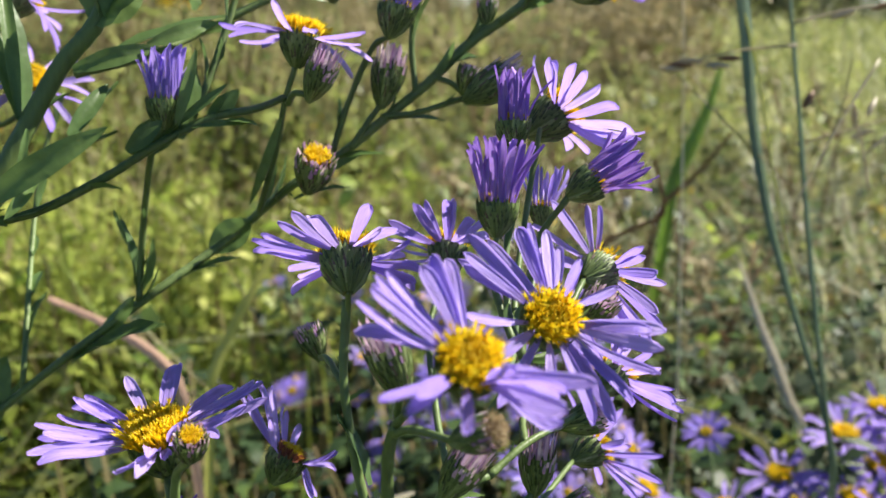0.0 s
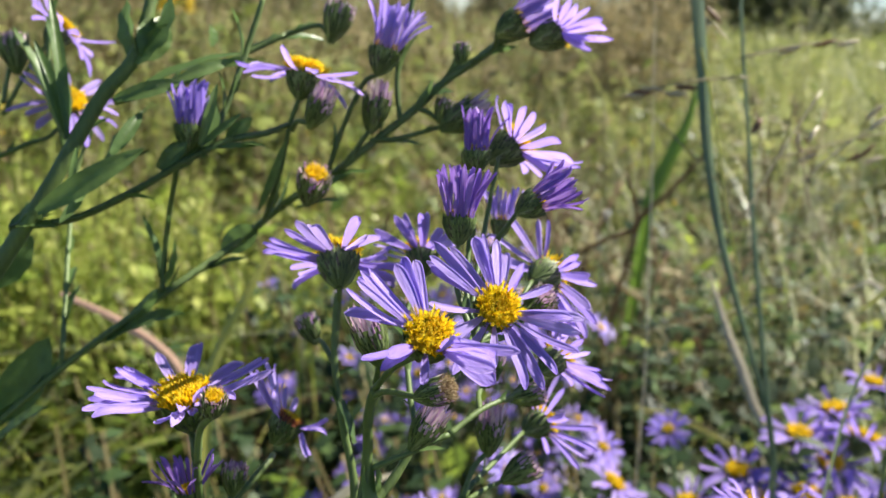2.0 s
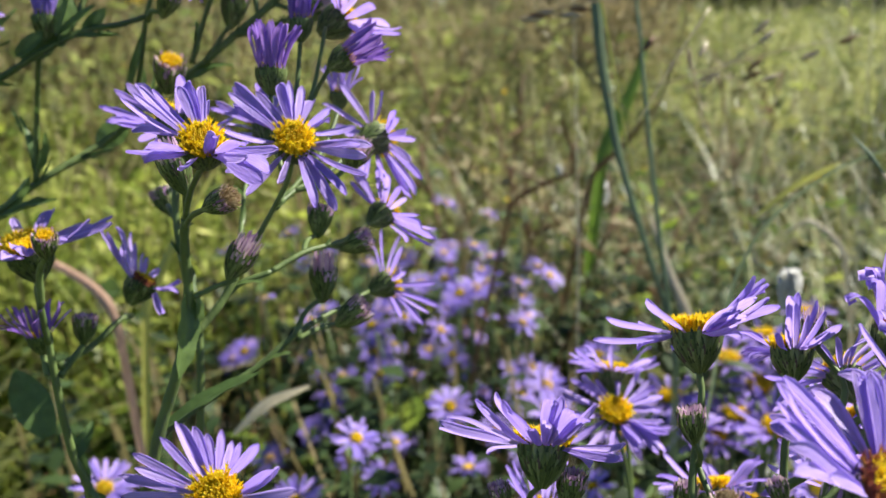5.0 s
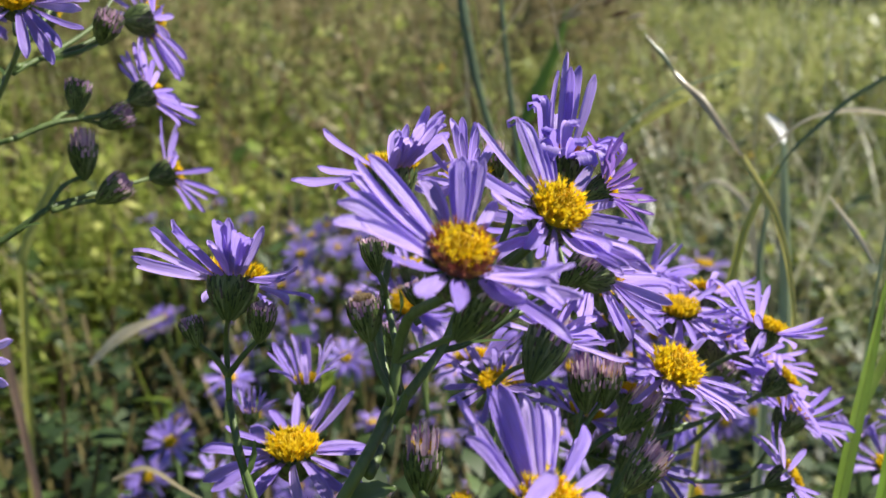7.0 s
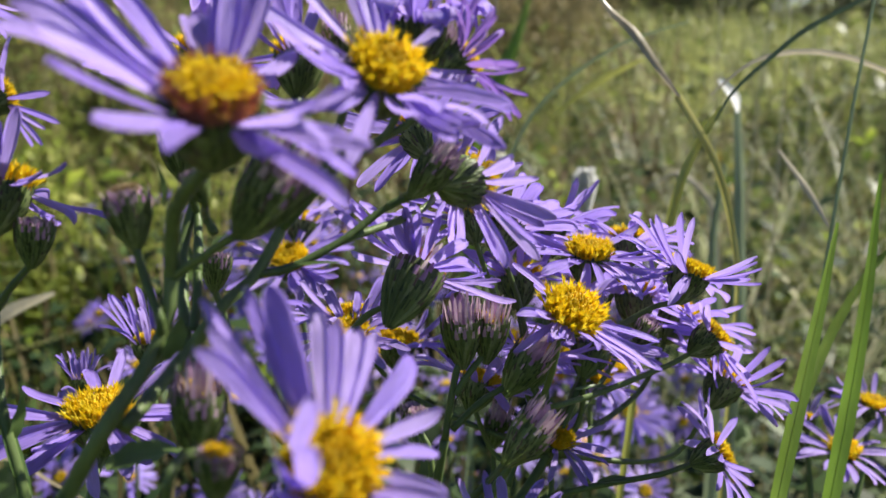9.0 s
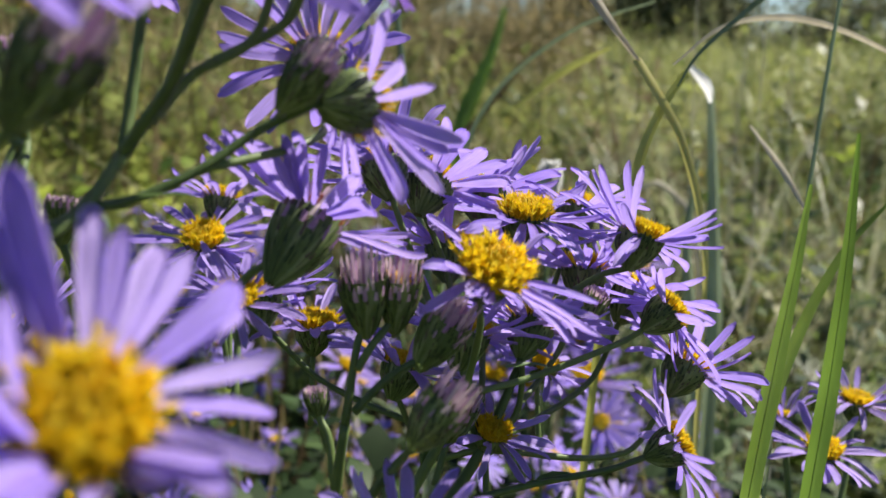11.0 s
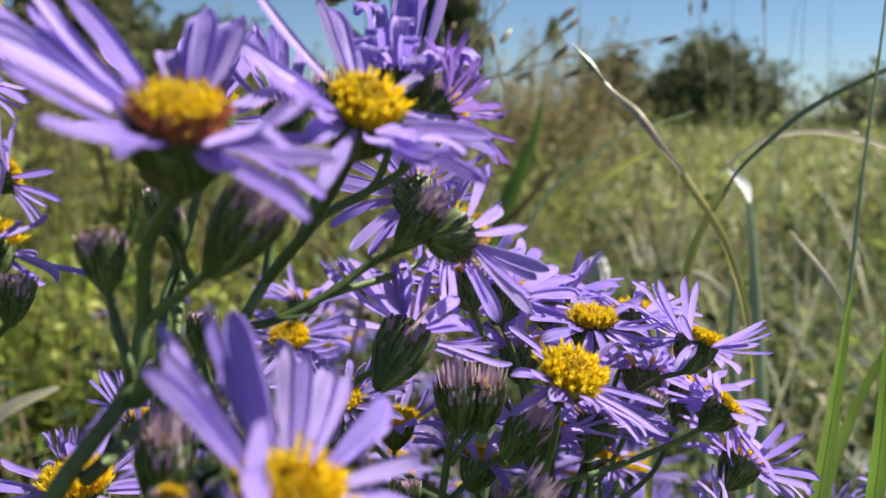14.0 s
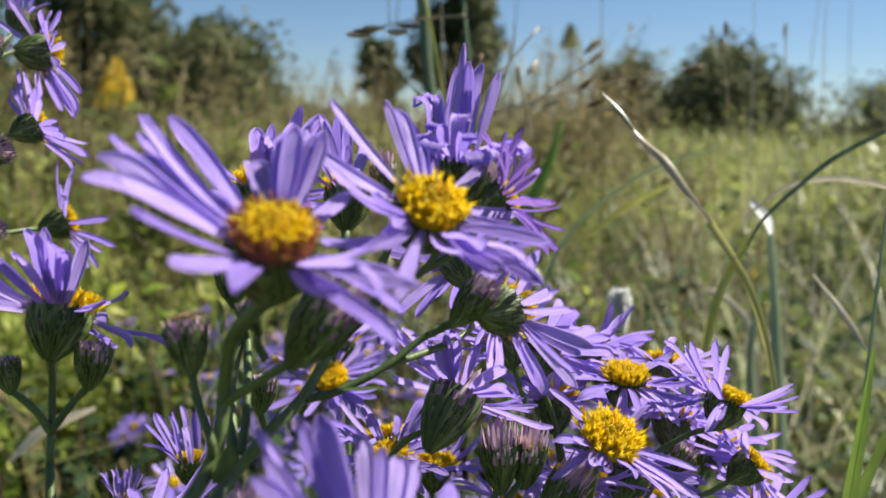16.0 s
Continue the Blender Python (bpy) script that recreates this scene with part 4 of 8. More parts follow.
stalk(plant_d, [(0.0697, 0.1457, 0.7517), (0.0712, 0.1363, 0.7471), (0.0668, 0.1358, 0.7354)], 0.00049, 0.00061)
head(plant_d, (0.0230, 0.1426, 0.7340), (0.0932, 0.4822, 0.8711), 0.0178, "open", seed=68, petals=((-78, 6, 1.1), (-90, 6, 1.1), (-69, 18, 1.05), (-45, 27, 1.0), (-33, 21, 1.1), (-18, 21, 1.0), (-6, 15, 1.0), (6, 36, 1.0, 1.2), (12, 36, 0.95), (21, 30, 0.95, 1.2), (-141, -3, 1.05), (27, 24, 1.0), (141, 3, 1.0), (159, -21, 0.55), (129, -12, 0.55, 1.2), (54, -3, 1.0), (-171, 21, 0.95)))
stalk(plant_d, [(0.0223, 0.1393, 0.7279), (0.0208, 0.1432, 0.7225), (0.0213, 0.1400, 0.7114)], 0.00049, 0.00061)
head(plant_d, (0.0281, 0.1410, 0.7291), (0.1450, 0.1144, 0.9828), 0.0089, "bud", seed=69)
stalk(plant_d, [(0.0273, 0.1403, 0.7235), (0.0243, 0.1405, 0.7203), (0.0211, 0.1413, 0.7160)], 0.00049, 0.00061)
head(plant_d, (0.0150, 0.1410, 0.7269), (-0.2590, 0.1812, 0.9487), 0.0070, "bud", seed=70)
stalk(plant_d, [(0.0162, 0.1402, 0.7227), (0.0191, 0.1406, 0.7198), (0.0211, 0.1413, 0.7160)], 0.00049, 0.00061)
head(plant_d, (0.0472, 0.1190, 0.7379), (-0.1425, 0.0845, 0.9862), 0.0088, "bud", seed=71, disc="tan", disc_size=0.9)
stalk(plant_d, [(0.0480, 0.1185, 0.7323), (0.0492, 0.1173, 0.7282), (0.0511, 0.1148, 0.7249), (0.0510, 0.1153, 0.7221)], 0.00049, 0.00061)
head(plant_d, (0.0658, 0.1104, 0.7422), (0.5719, -0.0007, 0.8204), 0.0115, "tipped", seed=72)
stalk(plant_d, [(0.0617, 0.1105, 0.7362), (0.0561, 0.1148, 0.7318), (0.0522, 0.1172, 0.7288)], 0.00049, 0.00061)
head(plant_d, (0.0307, 0.1516, 0.6950), (0.0006, -0.0896, 0.9960), 0.0186, "open", seed=73, rays=20, lift=4)
stalk(plant_d, [(0.0307, 0.1523, 0.6878), (0.0310, 0.1433, 0.6856), (0.0280, 0.1431, 0.6715)], 0.00049, 0.00061)
head(plant_d, (0.0716, 0.0909, 0.7196), (0.3088, -0.6216, 0.7199), 0.0172, "open", seed=74, disc_size=0.96, petals=((30, 18, 1.15), (39, 36, 1.05), (18, 27, 1.1), (9, 12, 1.05), (9, 27, 1.05), (-9, 9, 0.95), (-30, -9, 1.0), (-36, -15, 1.05), (-54, -9, 1.0), (-57, -24, 1.05), (-75, -24, 0.95), (-87, -33, 0.95), (-105, -33, 0.9), (-153, 54, 0.95), (72, 84, 0.95, 1.3), (111, 75, 1.05, 1.3), (96, 63, 0.7), (117, 57, 1.0), (138, 57, 0.95), (135, 39, 0.55), (174, 48, 0.55), (-162, 42, 0.55)))
stalk(plant_d, [(0.0696, 0.0951, 0.7148), (0.0672, 0.0923, 0.7106), (0.0612, 0.0973, 0.7009)], 0.00049, 0.00061)
head(plant_d, (0.0610, 0.0949, 0.7187), (0.0872, 0.0180, 0.9960), 0.0071, "bud", seed=75, disc='lemon')
stalk(plant_d, [(0.0606, 0.0949, 0.7141), (0.0602, 0.0897, 0.7132)], 0.00049, 0.00061)
head(plant_d, (0.0561, 0.1100, 0.7179), (0.0445, 0.1749, 0.9836), 0.0100, "tipped", seed=76, disc='lemon')
stalk(plant_d, [(0.0558, 0.1089, 0.7116), (0.0567, 0.0947, 0.7170), (0.0545, 0.0961, 0.7084)], 0.00049, 0.00061)
head(plant_d, (0.0876, 0.1402, 0.7357), (0.6740, 0.7381, -0.0310), 0.0144, "open", seed=77, petals=((-57, 30, 0.95), (-57, 36, 1.0), (-51, 48, 0.95), (-33, 48, 1.0), (39, -24, 0.95), (66, -24, 0.95), (84, -12, 0.95), (108, 18, 1.0), (129, 9, 1.1), (117, -6, 1.05), (165, 30, 0.95), (144, 3, 0.95), (-150, 27, 1.0), (-159, 30, 0.9), (-129, 27, 1.0)))
head(plant_d, (0.0820, 0.1600, 0.7399), (-0.15, 0.75, 0.5), 0.0150, "open", seed=180, rays=24, lift=14)
stalk(plant_d, [(0.0830, 0.1550, 0.7359), (0.0830, 0.1480, 0.7309), (0.0702, 0.1353, 0.7282)], 0.0005, 0.0006)
stalk(plant_d, [(0.0838, 0.1361, 0.7359), (0.0764, 0.1384, 0.7322), (0.0702, 0.1353, 0.7282), (0.0637, 0.1325, 0.7254), (0.0597, 0.1308, 0.7249)], 0.00049, 0.00061)
head(plant_d, (0.0836, 0.1320, 0.7400), (0.6369, -0.0162, 0.7708), 0.0085, "tipped", seed=78)
stalk(plant_d, [(0.0802, 0.1321, 0.7359), (0.0789, 0.1385, 0.7338), (0.0764, 0.1384, 0.7322)], 0.00049, 0.00061)
head(plant_d, (0.0815, 0.1507, 0.7198), (0.4461, 0.5972, 0.6666), 0.0152, "open", seed=79, green='long', disc='spent', petals=((-45, 9, 1.2), (-36, 0, 1.1), (-24, 6, 1.1), (3, 3, 1.05), (9, 9, 1.0), (12, 24, 0.95), (33, 9, 1.0), (54, 12, 0.9, 1.1), (66, 3, 0.9, 1.2), (138, 33, 1.0, 1.2), (150, 30, 1.05), (162, 21, 1.05, 1.1), (120, 6, 1.1), (-96, 3, 1.05)))
stalk(plant_d, [(0.0789, 0.1472, 0.7158), (0.0730, 0.1499, 0.7120), (0.0677, 0.1525, 0.7034)], 0.00049, 0.00061)
head(plant_d, (0.1050, 0.1467, 0.7138), (0.2706, -0.4102, 0.8709), 0.0133, "open", seed=80, disc_size=1.35, petals=((99, -6, 1.0), (117, 18, 0.55, 1.3), (93, 27, 0.8), (87, 21, 0.95), (-159, -6, 1.05, 1.2), (-150, 0, 1.3), (-159, 6, 1.2), (-144, 6, 1.2), (-129, -15, 0.95), (-18, -30, 1.0), (9, -3, 1.0), (156, 30, 0.8), (141, 3, 0.55), (-168, 12, 1.1), (-75, 15, 1.0)))
stalk(plant_d, [(0.1036, 0.1488, 0.7092), (0.1044, 0.1541, 0.7028), (0.1028, 0.1594, 0.6896)], 0.00049, 0.00061)
head(plant_d, (0.1138, 0.1739, 0.7158), (0.0784, -0.1305, 0.9883), 0.0152, "open", seed=81, rays=22, lift=4)
stalk(plant_d, [(0.1133, 0.1747, 0.7099), (0.1156, 0.1756, 0.7039), (0.1137, 0.1734, 0.6900)], 0.00049, 0.00061)
head(plant_d, (0.1314, 0.1690, 0.7135), (0.3550, 0.1300, 0.9258), 0.0144, "open", seed=82, petals=((-31, 33, 1.15), (-34, 14, 1.04), (-9, 35, 1.03), (-2, 41, 1.06), (15, 49, 1.08), (37, 16, 1.01), (96, 38, 1.04), (104, 29, 1.02), (160, 16, 0.99), (-171, -6, 1.0), (-34, -20, 1.31), (-9, -32, 1.06), (42, -25, 1.04), (-80, 5, 1.0), (-156, -8, 1.01), (90, 16, 1.0)))
stalk(plant_d, [(0.1294, 0.1682, 0.7083), (0.1252, 0.1700, 0.7065), (0.1149, 0.1712, 0.6991)], 0.00049, 0.00061)
head(plant_d, (0.1373, 0.1702, 0.7006), (0.8100, 0.1083, 0.5764), 0.0128, "open", seed=83, petals=((-56, -35, 1.11), (-65, -8, 1.02), (-96, -17, 1.03), (24, 3, 1.0), (79, 6, 0.99), (178, 16, 1.01), (145, 0, 1.17), (175, -2, 1.01), (-151, 12, 1.0), (-73, 10, 1.0), (-77, -32, 1.07), (-165, -20, 1.04)))
stalk(plant_d, [(0.1333, 0.1697, 0.6977), (0.1297, 0.1698, 0.6954), (0.1152, 0.1662, 0.6912), (0.1061, 0.1629, 0.6901)], 0.00049, 0.00061)
head(plant_d, (0.1368, 0.1608, 0.6816), (0.9213, 0.0274, 0.3878), 0.0125, "open", seed=84, rays=20, lift=8)
stalk(plant_d, [(0.1323, 0.1607, 0.6797), (0.1266, 0.1606, 0.6777), (0.1151, 0.1610, 0.6753), (0.1062, 0.1611, 0.6730)], 0.00049, 0.00061)
head(plant_d, (0.1267, 0.1747, 0.7021), (0.4178, -0.0984, 0.9032), 0.0081, "bud", seed=85)
stalk(plant_d, [(0.1245, 0.1752, 0.6975), (0.1203, 0.1726, 0.6986)], 0.00049, 0.00061)
head(plant_d, (0.0881, 0.1491, 0.7120), (-0.0623, 0.0628, 0.9961), 0.0108, "tipped", seed=86)
stalk(plant_d, [(0.0885, 0.1488, 0.7063), (0.0874, 0.1478, 0.7033), (0.0858, 0.1462, 0.6927)], 0.00049, 0.00061)
head(plant_d, (0.0932, 0.1506, 0.7114), (0.1081, 0.0517, 0.9928), 0.0098, "tipped", seed=87, disc='lemon')
stalk(plant_d, [(0.0926, 0.1503, 0.7064), (0.0894, 0.1477, 0.7033), (0.0874, 0.1472, 0.7001)], 0.00049, 0.00061)
head(plant_d, (0.0996, 0.1477, 0.7067), (0.5203, 0.0056, 0.8540), 0.0108, "tipped", seed=88)
stalk(plant_d, [(0.0968, 0.1476, 0.7020), (0.0919, 0.1469, 0.6993), (0.0870, 0.1464, 0.6944)], 0.00049, 0.00061)
head(plant_d, (0.0986, 0.1355, 0.7007), (0.5957, 0.0603, 0.8009), 0.0105, "tipped", seed=89)
stalk(plant_d, [(0.0955, 0.1352, 0.6965), (0.0905, 0.1368, 0.6892), (0.0849, 0.1386, 0.6803)], 0.00049, 0.00061)
head(plant_d, (0.0478, 0.1414, 0.7412), (-0.1264, 0.1642, 0.9783), 0.0083, "bud", seed=90)
stalk(plant_d, [(0.0485, 0.1405, 0.7360), (0.0497, 0.1400, 0.7334), (0.0501, 0.1413, 0.7303), (0.0519, 0.1316, 0.7251)], 0.00049, 0.00061)
head(plant_d, (0.0533, 0.2240, 0.7000), (-0.0500, -0.5100, 0.8600), 0.0178, "open", seed=91, disc_size=0.9, petals=((69, 6, 0.95), (63, -18, 0.95), (111, 21, 0.95), (45, -6, 0.95), (30, -9, 1.0), (15, -27, 0.95), (-135, 9, 1.0), (-144, 12, 1.0), (-159, 12, 1.0), (-165, 30, 1.0), (129, 6, 1.0), (150, 15, 1.0), (-42, -9, 0.95), (-69, -27, 0.9), (-129, 30, 1.0), (-27, -3, 1.0), (-6, -9, 1.0), (171, 21, 1.0), (-57, -18, 1.0)))
stalk(plant_d, [(0.0536, 0.2262, 0.6950), (0.0560, 0.2220, 0.6873), (0.0588, 0.2167, 0.6683)], 0.00049, 0.00061)
head(plant_d, (0.0931, 0.1281, 0.6855), (0.0171, -0.1578, 0.9873), 0.0131, "open", seed=92, rays=16, lift=42)
stalk(plant_d, [(0.0930, 0.1289, 0.6804), (0.0927, 0.1321, 0.6723), (0.0923, 0.1445, 0.6489)], 0.00049, 0.00061)
head(plant_d, (0.0815, 0.1505, 0.6957), (-0.1139, 0.0726, 0.9908), 0.0054, "bud", seed=93)
stalk(plant_d, [(0.0819, 0.1503, 0.6923), (0.0834, 0.1488, 0.6898), (0.0842, 0.1471, 0.6838)], 0.00049, 0.00061)
head(plant_d, (0.0545, 0.1198, 0.7403), (-0.3709, 0.0687, 0.9261), 0.0054, "bud", seed=94)
stalk(plant_d, [(0.0558, 0.1196, 0.7371), (0.0546, 0.1256, 0.7337), (0.0557, 0.1250, 0.7319)], 0.00049, 0.00061)
head(plant_d, (0.1091, 0.1694, 0.6801), (0.1797, -0.2784, 0.9435), 0.0111, "open", seed=95, rays=16, lift=8)
stalk(plant_d, [(0.1083, 0.1706, 0.6760), (0.1079, 0.1647, 0.6635)], 0.00049, 0.00061)
head(plant_d, (0.0289, 0.1885, 0.6931), (-0.1, 0.1, 1.0), 0.0141, "cup", seed=100, rays=13, lift=62, spread=14)
stalk(plant_d, [(0.0283, 0.1900, 0.6879), (0.0302, 0.1846, 0.6796)], 0.00049, 0.00061)
head(plant_d, (0.0509, 0.1496, 0.7220), (0.1023, 0.1758, 0.9791), 0.0078, "bud", seed=102)
stalk(plant_d, [(0.0504, 0.1487, 0.7171), (0.0530, 0.1491, 0.7072)], 0.00049, 0.00061)
head(plant_d, (0.0708, 0.1545, 0.7077), (-0.0063, -0.4166, 0.9091), 0.0105, "open", seed=103, rays=18, lift=12)
stalk(plant_d, [(0.0708, 0.1563, 0.7040), (0.0707, 0.1507, 0.6942)], 0.00049, 0.00061)
head(plant_d, (0.1231, 0.1970, 0.6809), (0.2889, -0.2992, 0.9094), 0.0111, "open", seed=104, rays=16, lift=10)
stalk(plant_d, [(0.1219, 0.1983, 0.6770), (0.1221, 0.1945, 0.6647)], 0.00049, 0.00061)
head(plant_d, (0.0789, 0.1919, 0.6912), (0.0965, 0.0435, 0.9944), 0.0145, "open", seed=105, rays=18, lift=26)
stalk(plant_d, [(0.0784, 0.1917, 0.6856), (0.0779, 0.1890, 0.6725)], 0.00049, 0.00061)
head(plant_d, (0.0993, 0.1799, 0.6798), (0.2025, 0.0372, 0.9786), 0.0095, "tipped", seed=106)
stalk(plant_d, [(0.0981, 0.1796, 0.6739), (0.0984, 0.1779, 0.6673)], 0.00049, 0.00061)
head(plant_d, (0.0808, 0.1642, 0.6897), (-0.1115, 0.0651, 0.9916), 0.0066, "bud", seed=107)
stalk(plant_d, [(0.0813, 0.1639, 0.6855), (0.0828, 0.1626, 0.6805)], 0.00049, 0.00061)
head(plant_d, (0.1040, 0.1677, 0.6856), (0.4125, 0.1128, 0.9039), 0.0095, "tipped", seed=108, deep=True)
stalk(plant_d, [(0.1015, 0.1670, 0.6801), (0.0993, 0.1646, 0.6733)], 0.00049, 0.00061)
head(plant_d, (0.0157, 0.1855, 0.6862), (-0.0010, 0.2765, 0.9610), 0.0077, "cup", seed=109, rays=16, lift=60)
stalk(plant_d, [(0.0157, 0.1847, 0.6833), (0.0157, 0.1829, 0.6769)], 0.00049, 0.00061)
head(plant_d, (0.0989, 0.1791, 0.7201), (0.3496, 0.5531, 0.7563), 0.0158, "open", seed=160, rays=22, lift=20, spread=18)
stalk(plant_d, [(0.0972, 0.1763, 0.7164), (0.1016, 0.1765, 0.7052), (0.1075, 0.1698, 0.6768)], 0.00049, 0.00061)
head(plant_d, (0.1046, 0.1713, 0.6965), (0.2388, 0.4706, 0.8494), 0.0147, "open", seed=161, rays=22, lift=20, spread=18)
stalk(plant_d, [(0.1035, 0.1691, 0.6926), (0.1055, 0.1689, 0.6819), (0.1075, 0.1698, 0.6768)], 0.00049, 0.00061)
head(plant_d, (0.1283, 0.1910, 0.7019), (0.1118, 0.3617, 0.9256), 0.0160, "open", seed=162, rays=22, lift=20, spread=18)
stalk(plant_d, [(0.1277, 0.1892, 0.6973), (0.1229, 0.1886, 0.6853), (0.1075, 0.1698, 0.6768)], 0.00049, 0.00061)
head(plant_d, (0.0910, 0.1727, 0.7235), (-0.2014, 0.5804, 0.7891), 0.0144, "open", seed=163, rays=22, lift=20, spread=18)
stalk(plant_d, [(0.0919, 0.1701, 0.7200), (0.0957, 0.1702, 0.7094), (0.1075, 0.1698, 0.6768)], 0.00049, 0.00061)
head(plant_d, (0.1095, 0.1960, 0.7155), (-0.1112, 0.2711, 0.9561), 0.0169, "open", seed=164, rays=22, lift=20, spread=18)
stalk(plant_d, [(0.1101, 0.1946, 0.7105), (0.1098, 0.1933, 0.6989), (0.1075, 0.1698, 0.6768)], 0.00049, 0.00061)
head(plant_d, (0.1274, 0.1963, 0.7121), (0.2266, 0.4559, 0.8607), 0.0149, "open", seed=165, rays=22, lift=20, spread=18)
stalk(plant_d, [(0.1264, 0.1942, 0.7081), (0.1224, 0.1939, 0.6952), (0.1075, 0.1698, 0.6768)], 0.00049, 0.00061)
head(plant_d, (0.0948, 0.1778, 0.6884), (0.3466, 0.3525, 0.8693), 0.0147, "open", seed=166, rays=22, lift=20, spread=18)
stalk(plant_d, [(0.0932, 0.1762, 0.6844), (0.0989, 0.1752, 0.6732), (0.1075, 0.1698, 0.6768)], 0.00049, 0.00061)
head(plant_d, (0.1377, 0.1898, 0.6976), (0.5597, 0.4191, 0.7149), 0.0160, "open", seed=167, rays=22, lift=20, spread=18)
stalk(plant_d, [(0.1350, 0.1877, 0.6941), (0.1295, 0.1876, 0.6810), (0.1075, 0.1698, 0.6768)], 0.00049, 0.00061)
head(plant_d, (0.0694, 0.1881, 0.6981), (-0.0951, 0.4656, 0.8799), 0.0155, "open", seed=168, rays=22, lift=20, spread=18)
stalk(plant_d, [(0.0698, 0.1858, 0.6939), (0.0814, 0.1849, 0.6823), (0.1075, 0.1698, 0.6768)], 0.00049, 0.00061)
head(plant_d, (0.1157, 0.1744, 0.6970), (0.3549, 0.5103, 0.7833), 0.0151, "open", seed=169, rays=22, lift=20, spread=18)
stalk(plant_d, [(0.1140, 0.1720, 0.6933), (0.1134, 0.1722, 0.6820), (0.1075, 0.1698, 0.6768)], 0.00049, 0.00061)
head(plant_d, (0.1445, 0.1787, 0.6878), (0.5714, 0.3207, 0.7554), 0.0151, "open", seed=170, rays=22, lift=20, spread=18)
stalk(plant_d, [(0.1418, 0.1772, 0.6843), (0.1339, 0.1768, 0.6721), (0.1075, 0.1698, 0.6768)], 0.00049, 0.00061)
head(plant_d, (0.1023, 0.1842, 0.7080), (0.0096, 0.4628, 0.8864), 0.0158, "open", seed=171, rays=22, lift=20, spread=18)
stalk(plant_d, [(0.1022, 0.1820, 0.7036), (0.1043, 0.1816, 0.6924), (0.1075, 0.1698, 0.6768)], 0.00049, 0.00061)
head(plant_d, (0.0645, 0.1430, 0.7519), (0.03, 0.42, 0.90), 0.0135, "open", seed=181, petals=((-18, 54, 1.05), (-9, 42, 1.0), (6, 42, 1.0), (6, 30, 1.1), (-3, 27, 1.05), (-156, 6, 0.95), (-138, -21, 0.55), (-33, 12, 1.0), (-24, 27, 1.05), (-168, -3, 1.0), (138, 9, 1.0), (9, 12, 1.0), (-162, 18, 1.0)))
stalk(plant_d, [(0.0645, 0.1400, 0.7469), (0.0632, 0.1380, 0.7370), (0.0625, 0.1352, 0.7301)], 0.0006, 0.0007)
head(plant_d, (0.0548, 0.2380, 0.7061), (0.10, 0.35, 0.93), 0.0150, "open", seed=183, rays=20, lift=26, spread=16)
stalk(plant_d, [(0.0548, 0.2380, 0.7021), (0.0570, 0.2290, 0.6950), (0.0588, 0.2167, 0.6683)], 0.0006, 0.0007)
head(plant_e, (0.1894, 0.2087, 0.6555), (-0.0268, -0.2483, 0.9683), 0.0139, "open", seed=111, rays=18, lift=10)
stalk(plant_e, [(0.1896, 0.2100, 0.6502), (0.1851, 0.2045, 0.6403), (0.1836, 0.1995, 0.6224)], 0.00072, 0.00088)
head(plant_e, (0.2051, 0.2242, 0.6602), (0.0876, -0.0461, 0.9951), 0.0131, "open", seed=112, rays=16, lift=24)
stalk(plant_e, [(0.2046, 0.2245, 0.6551), (0.2018, 0.2192, 0.6420), (0.1893, 0.2039, 0.6191)], 0.00072, 0.00088)
head(plant_e, (0.1871, 0.2242, 0.6568), (-0.1049, 0.1836, 0.9774), 0.0098, "cup", seed=113, rays=14, lift=50)
stalk(plant_e, [(0.1875, 0.2235, 0.6530), (0.1887, 0.2171, 0.6324), (0.1862, 0.2040, 0.6191)], 0.00072, 0.00088)
head(plant_k, (0.1885, 0.5203, 0.5895), (-0.0320, -0.1412, 0.9895), 0.0263, "open", seed=130, rays=18, lift=12)
stalk(plant_k, [(0.1888, 0.5218, 0.5794), (0.1891, 0.5088, 0.5490), (0.2086, 0.4955, 0.3700)], 0.00100, 0.00140)
head(plant_k, (0.2084, 0.5159, 0.5733), (-0.0259, -0.3587, 0.9331), 0.0281, "open", seed=131, rays=18, lift=12)
stalk(plant_k, [(0.2087, 0.5198, 0.5631), (0.2014, 0.5042, 0.5325), (0.2086, 0.4955, 0.3700)], 0.00100, 0.00140)
head(plant_k, (0.1518, 0.5134, 0.5663), (-0.1327, -0.1424, 0.9809), 0.0263, "open", seed=132, rays=18, lift=12)
stalk(plant_k, [(0.1532, 0.5148, 0.5562), (0.1675, 0.5021, 0.5262), (0.2086, 0.4955, 0.3700)], 0.00100, 0.00140)
head(plant_k, (0.1573, 0.4927, 0.5591), (-0.0259, -0.3587, 0.9331), 0.0238, "open", seed=133, rays=18, lift=12)
stalk(plant_k, [(0.1575, 0.4960, 0.5504), (0.1681, 0.4817, 0.5202), (0.2086, 0.4955, 0.3700)], 0.00100, 0.00140)
head(plant_k, (0.2282, 0.5206, 0.5892), (0.2792, 0.2649, 0.9230), 0.0316, "open", seed=134, rays=18, lift=12)
stalk(plant_k, [(0.2247, 0.5173, 0.5778), (0.2130, 0.5088, 0.5481), (0.2086, 0.4955, 0.3700)], 0.00100, 0.00140)
head(plant_k, (0.2179, 0.5417, 0.5980), (-0.2522, 0.1572, 0.9548), 0.0254, "open", seed=135, rays=18, lift=12)
stalk(plant_k, [(0.2204, 0.5402, 0.5886), (0.2095, 0.5296, 0.5558), (0.2086, 0.4955, 0.3700)], 0.00100, 0.00140)
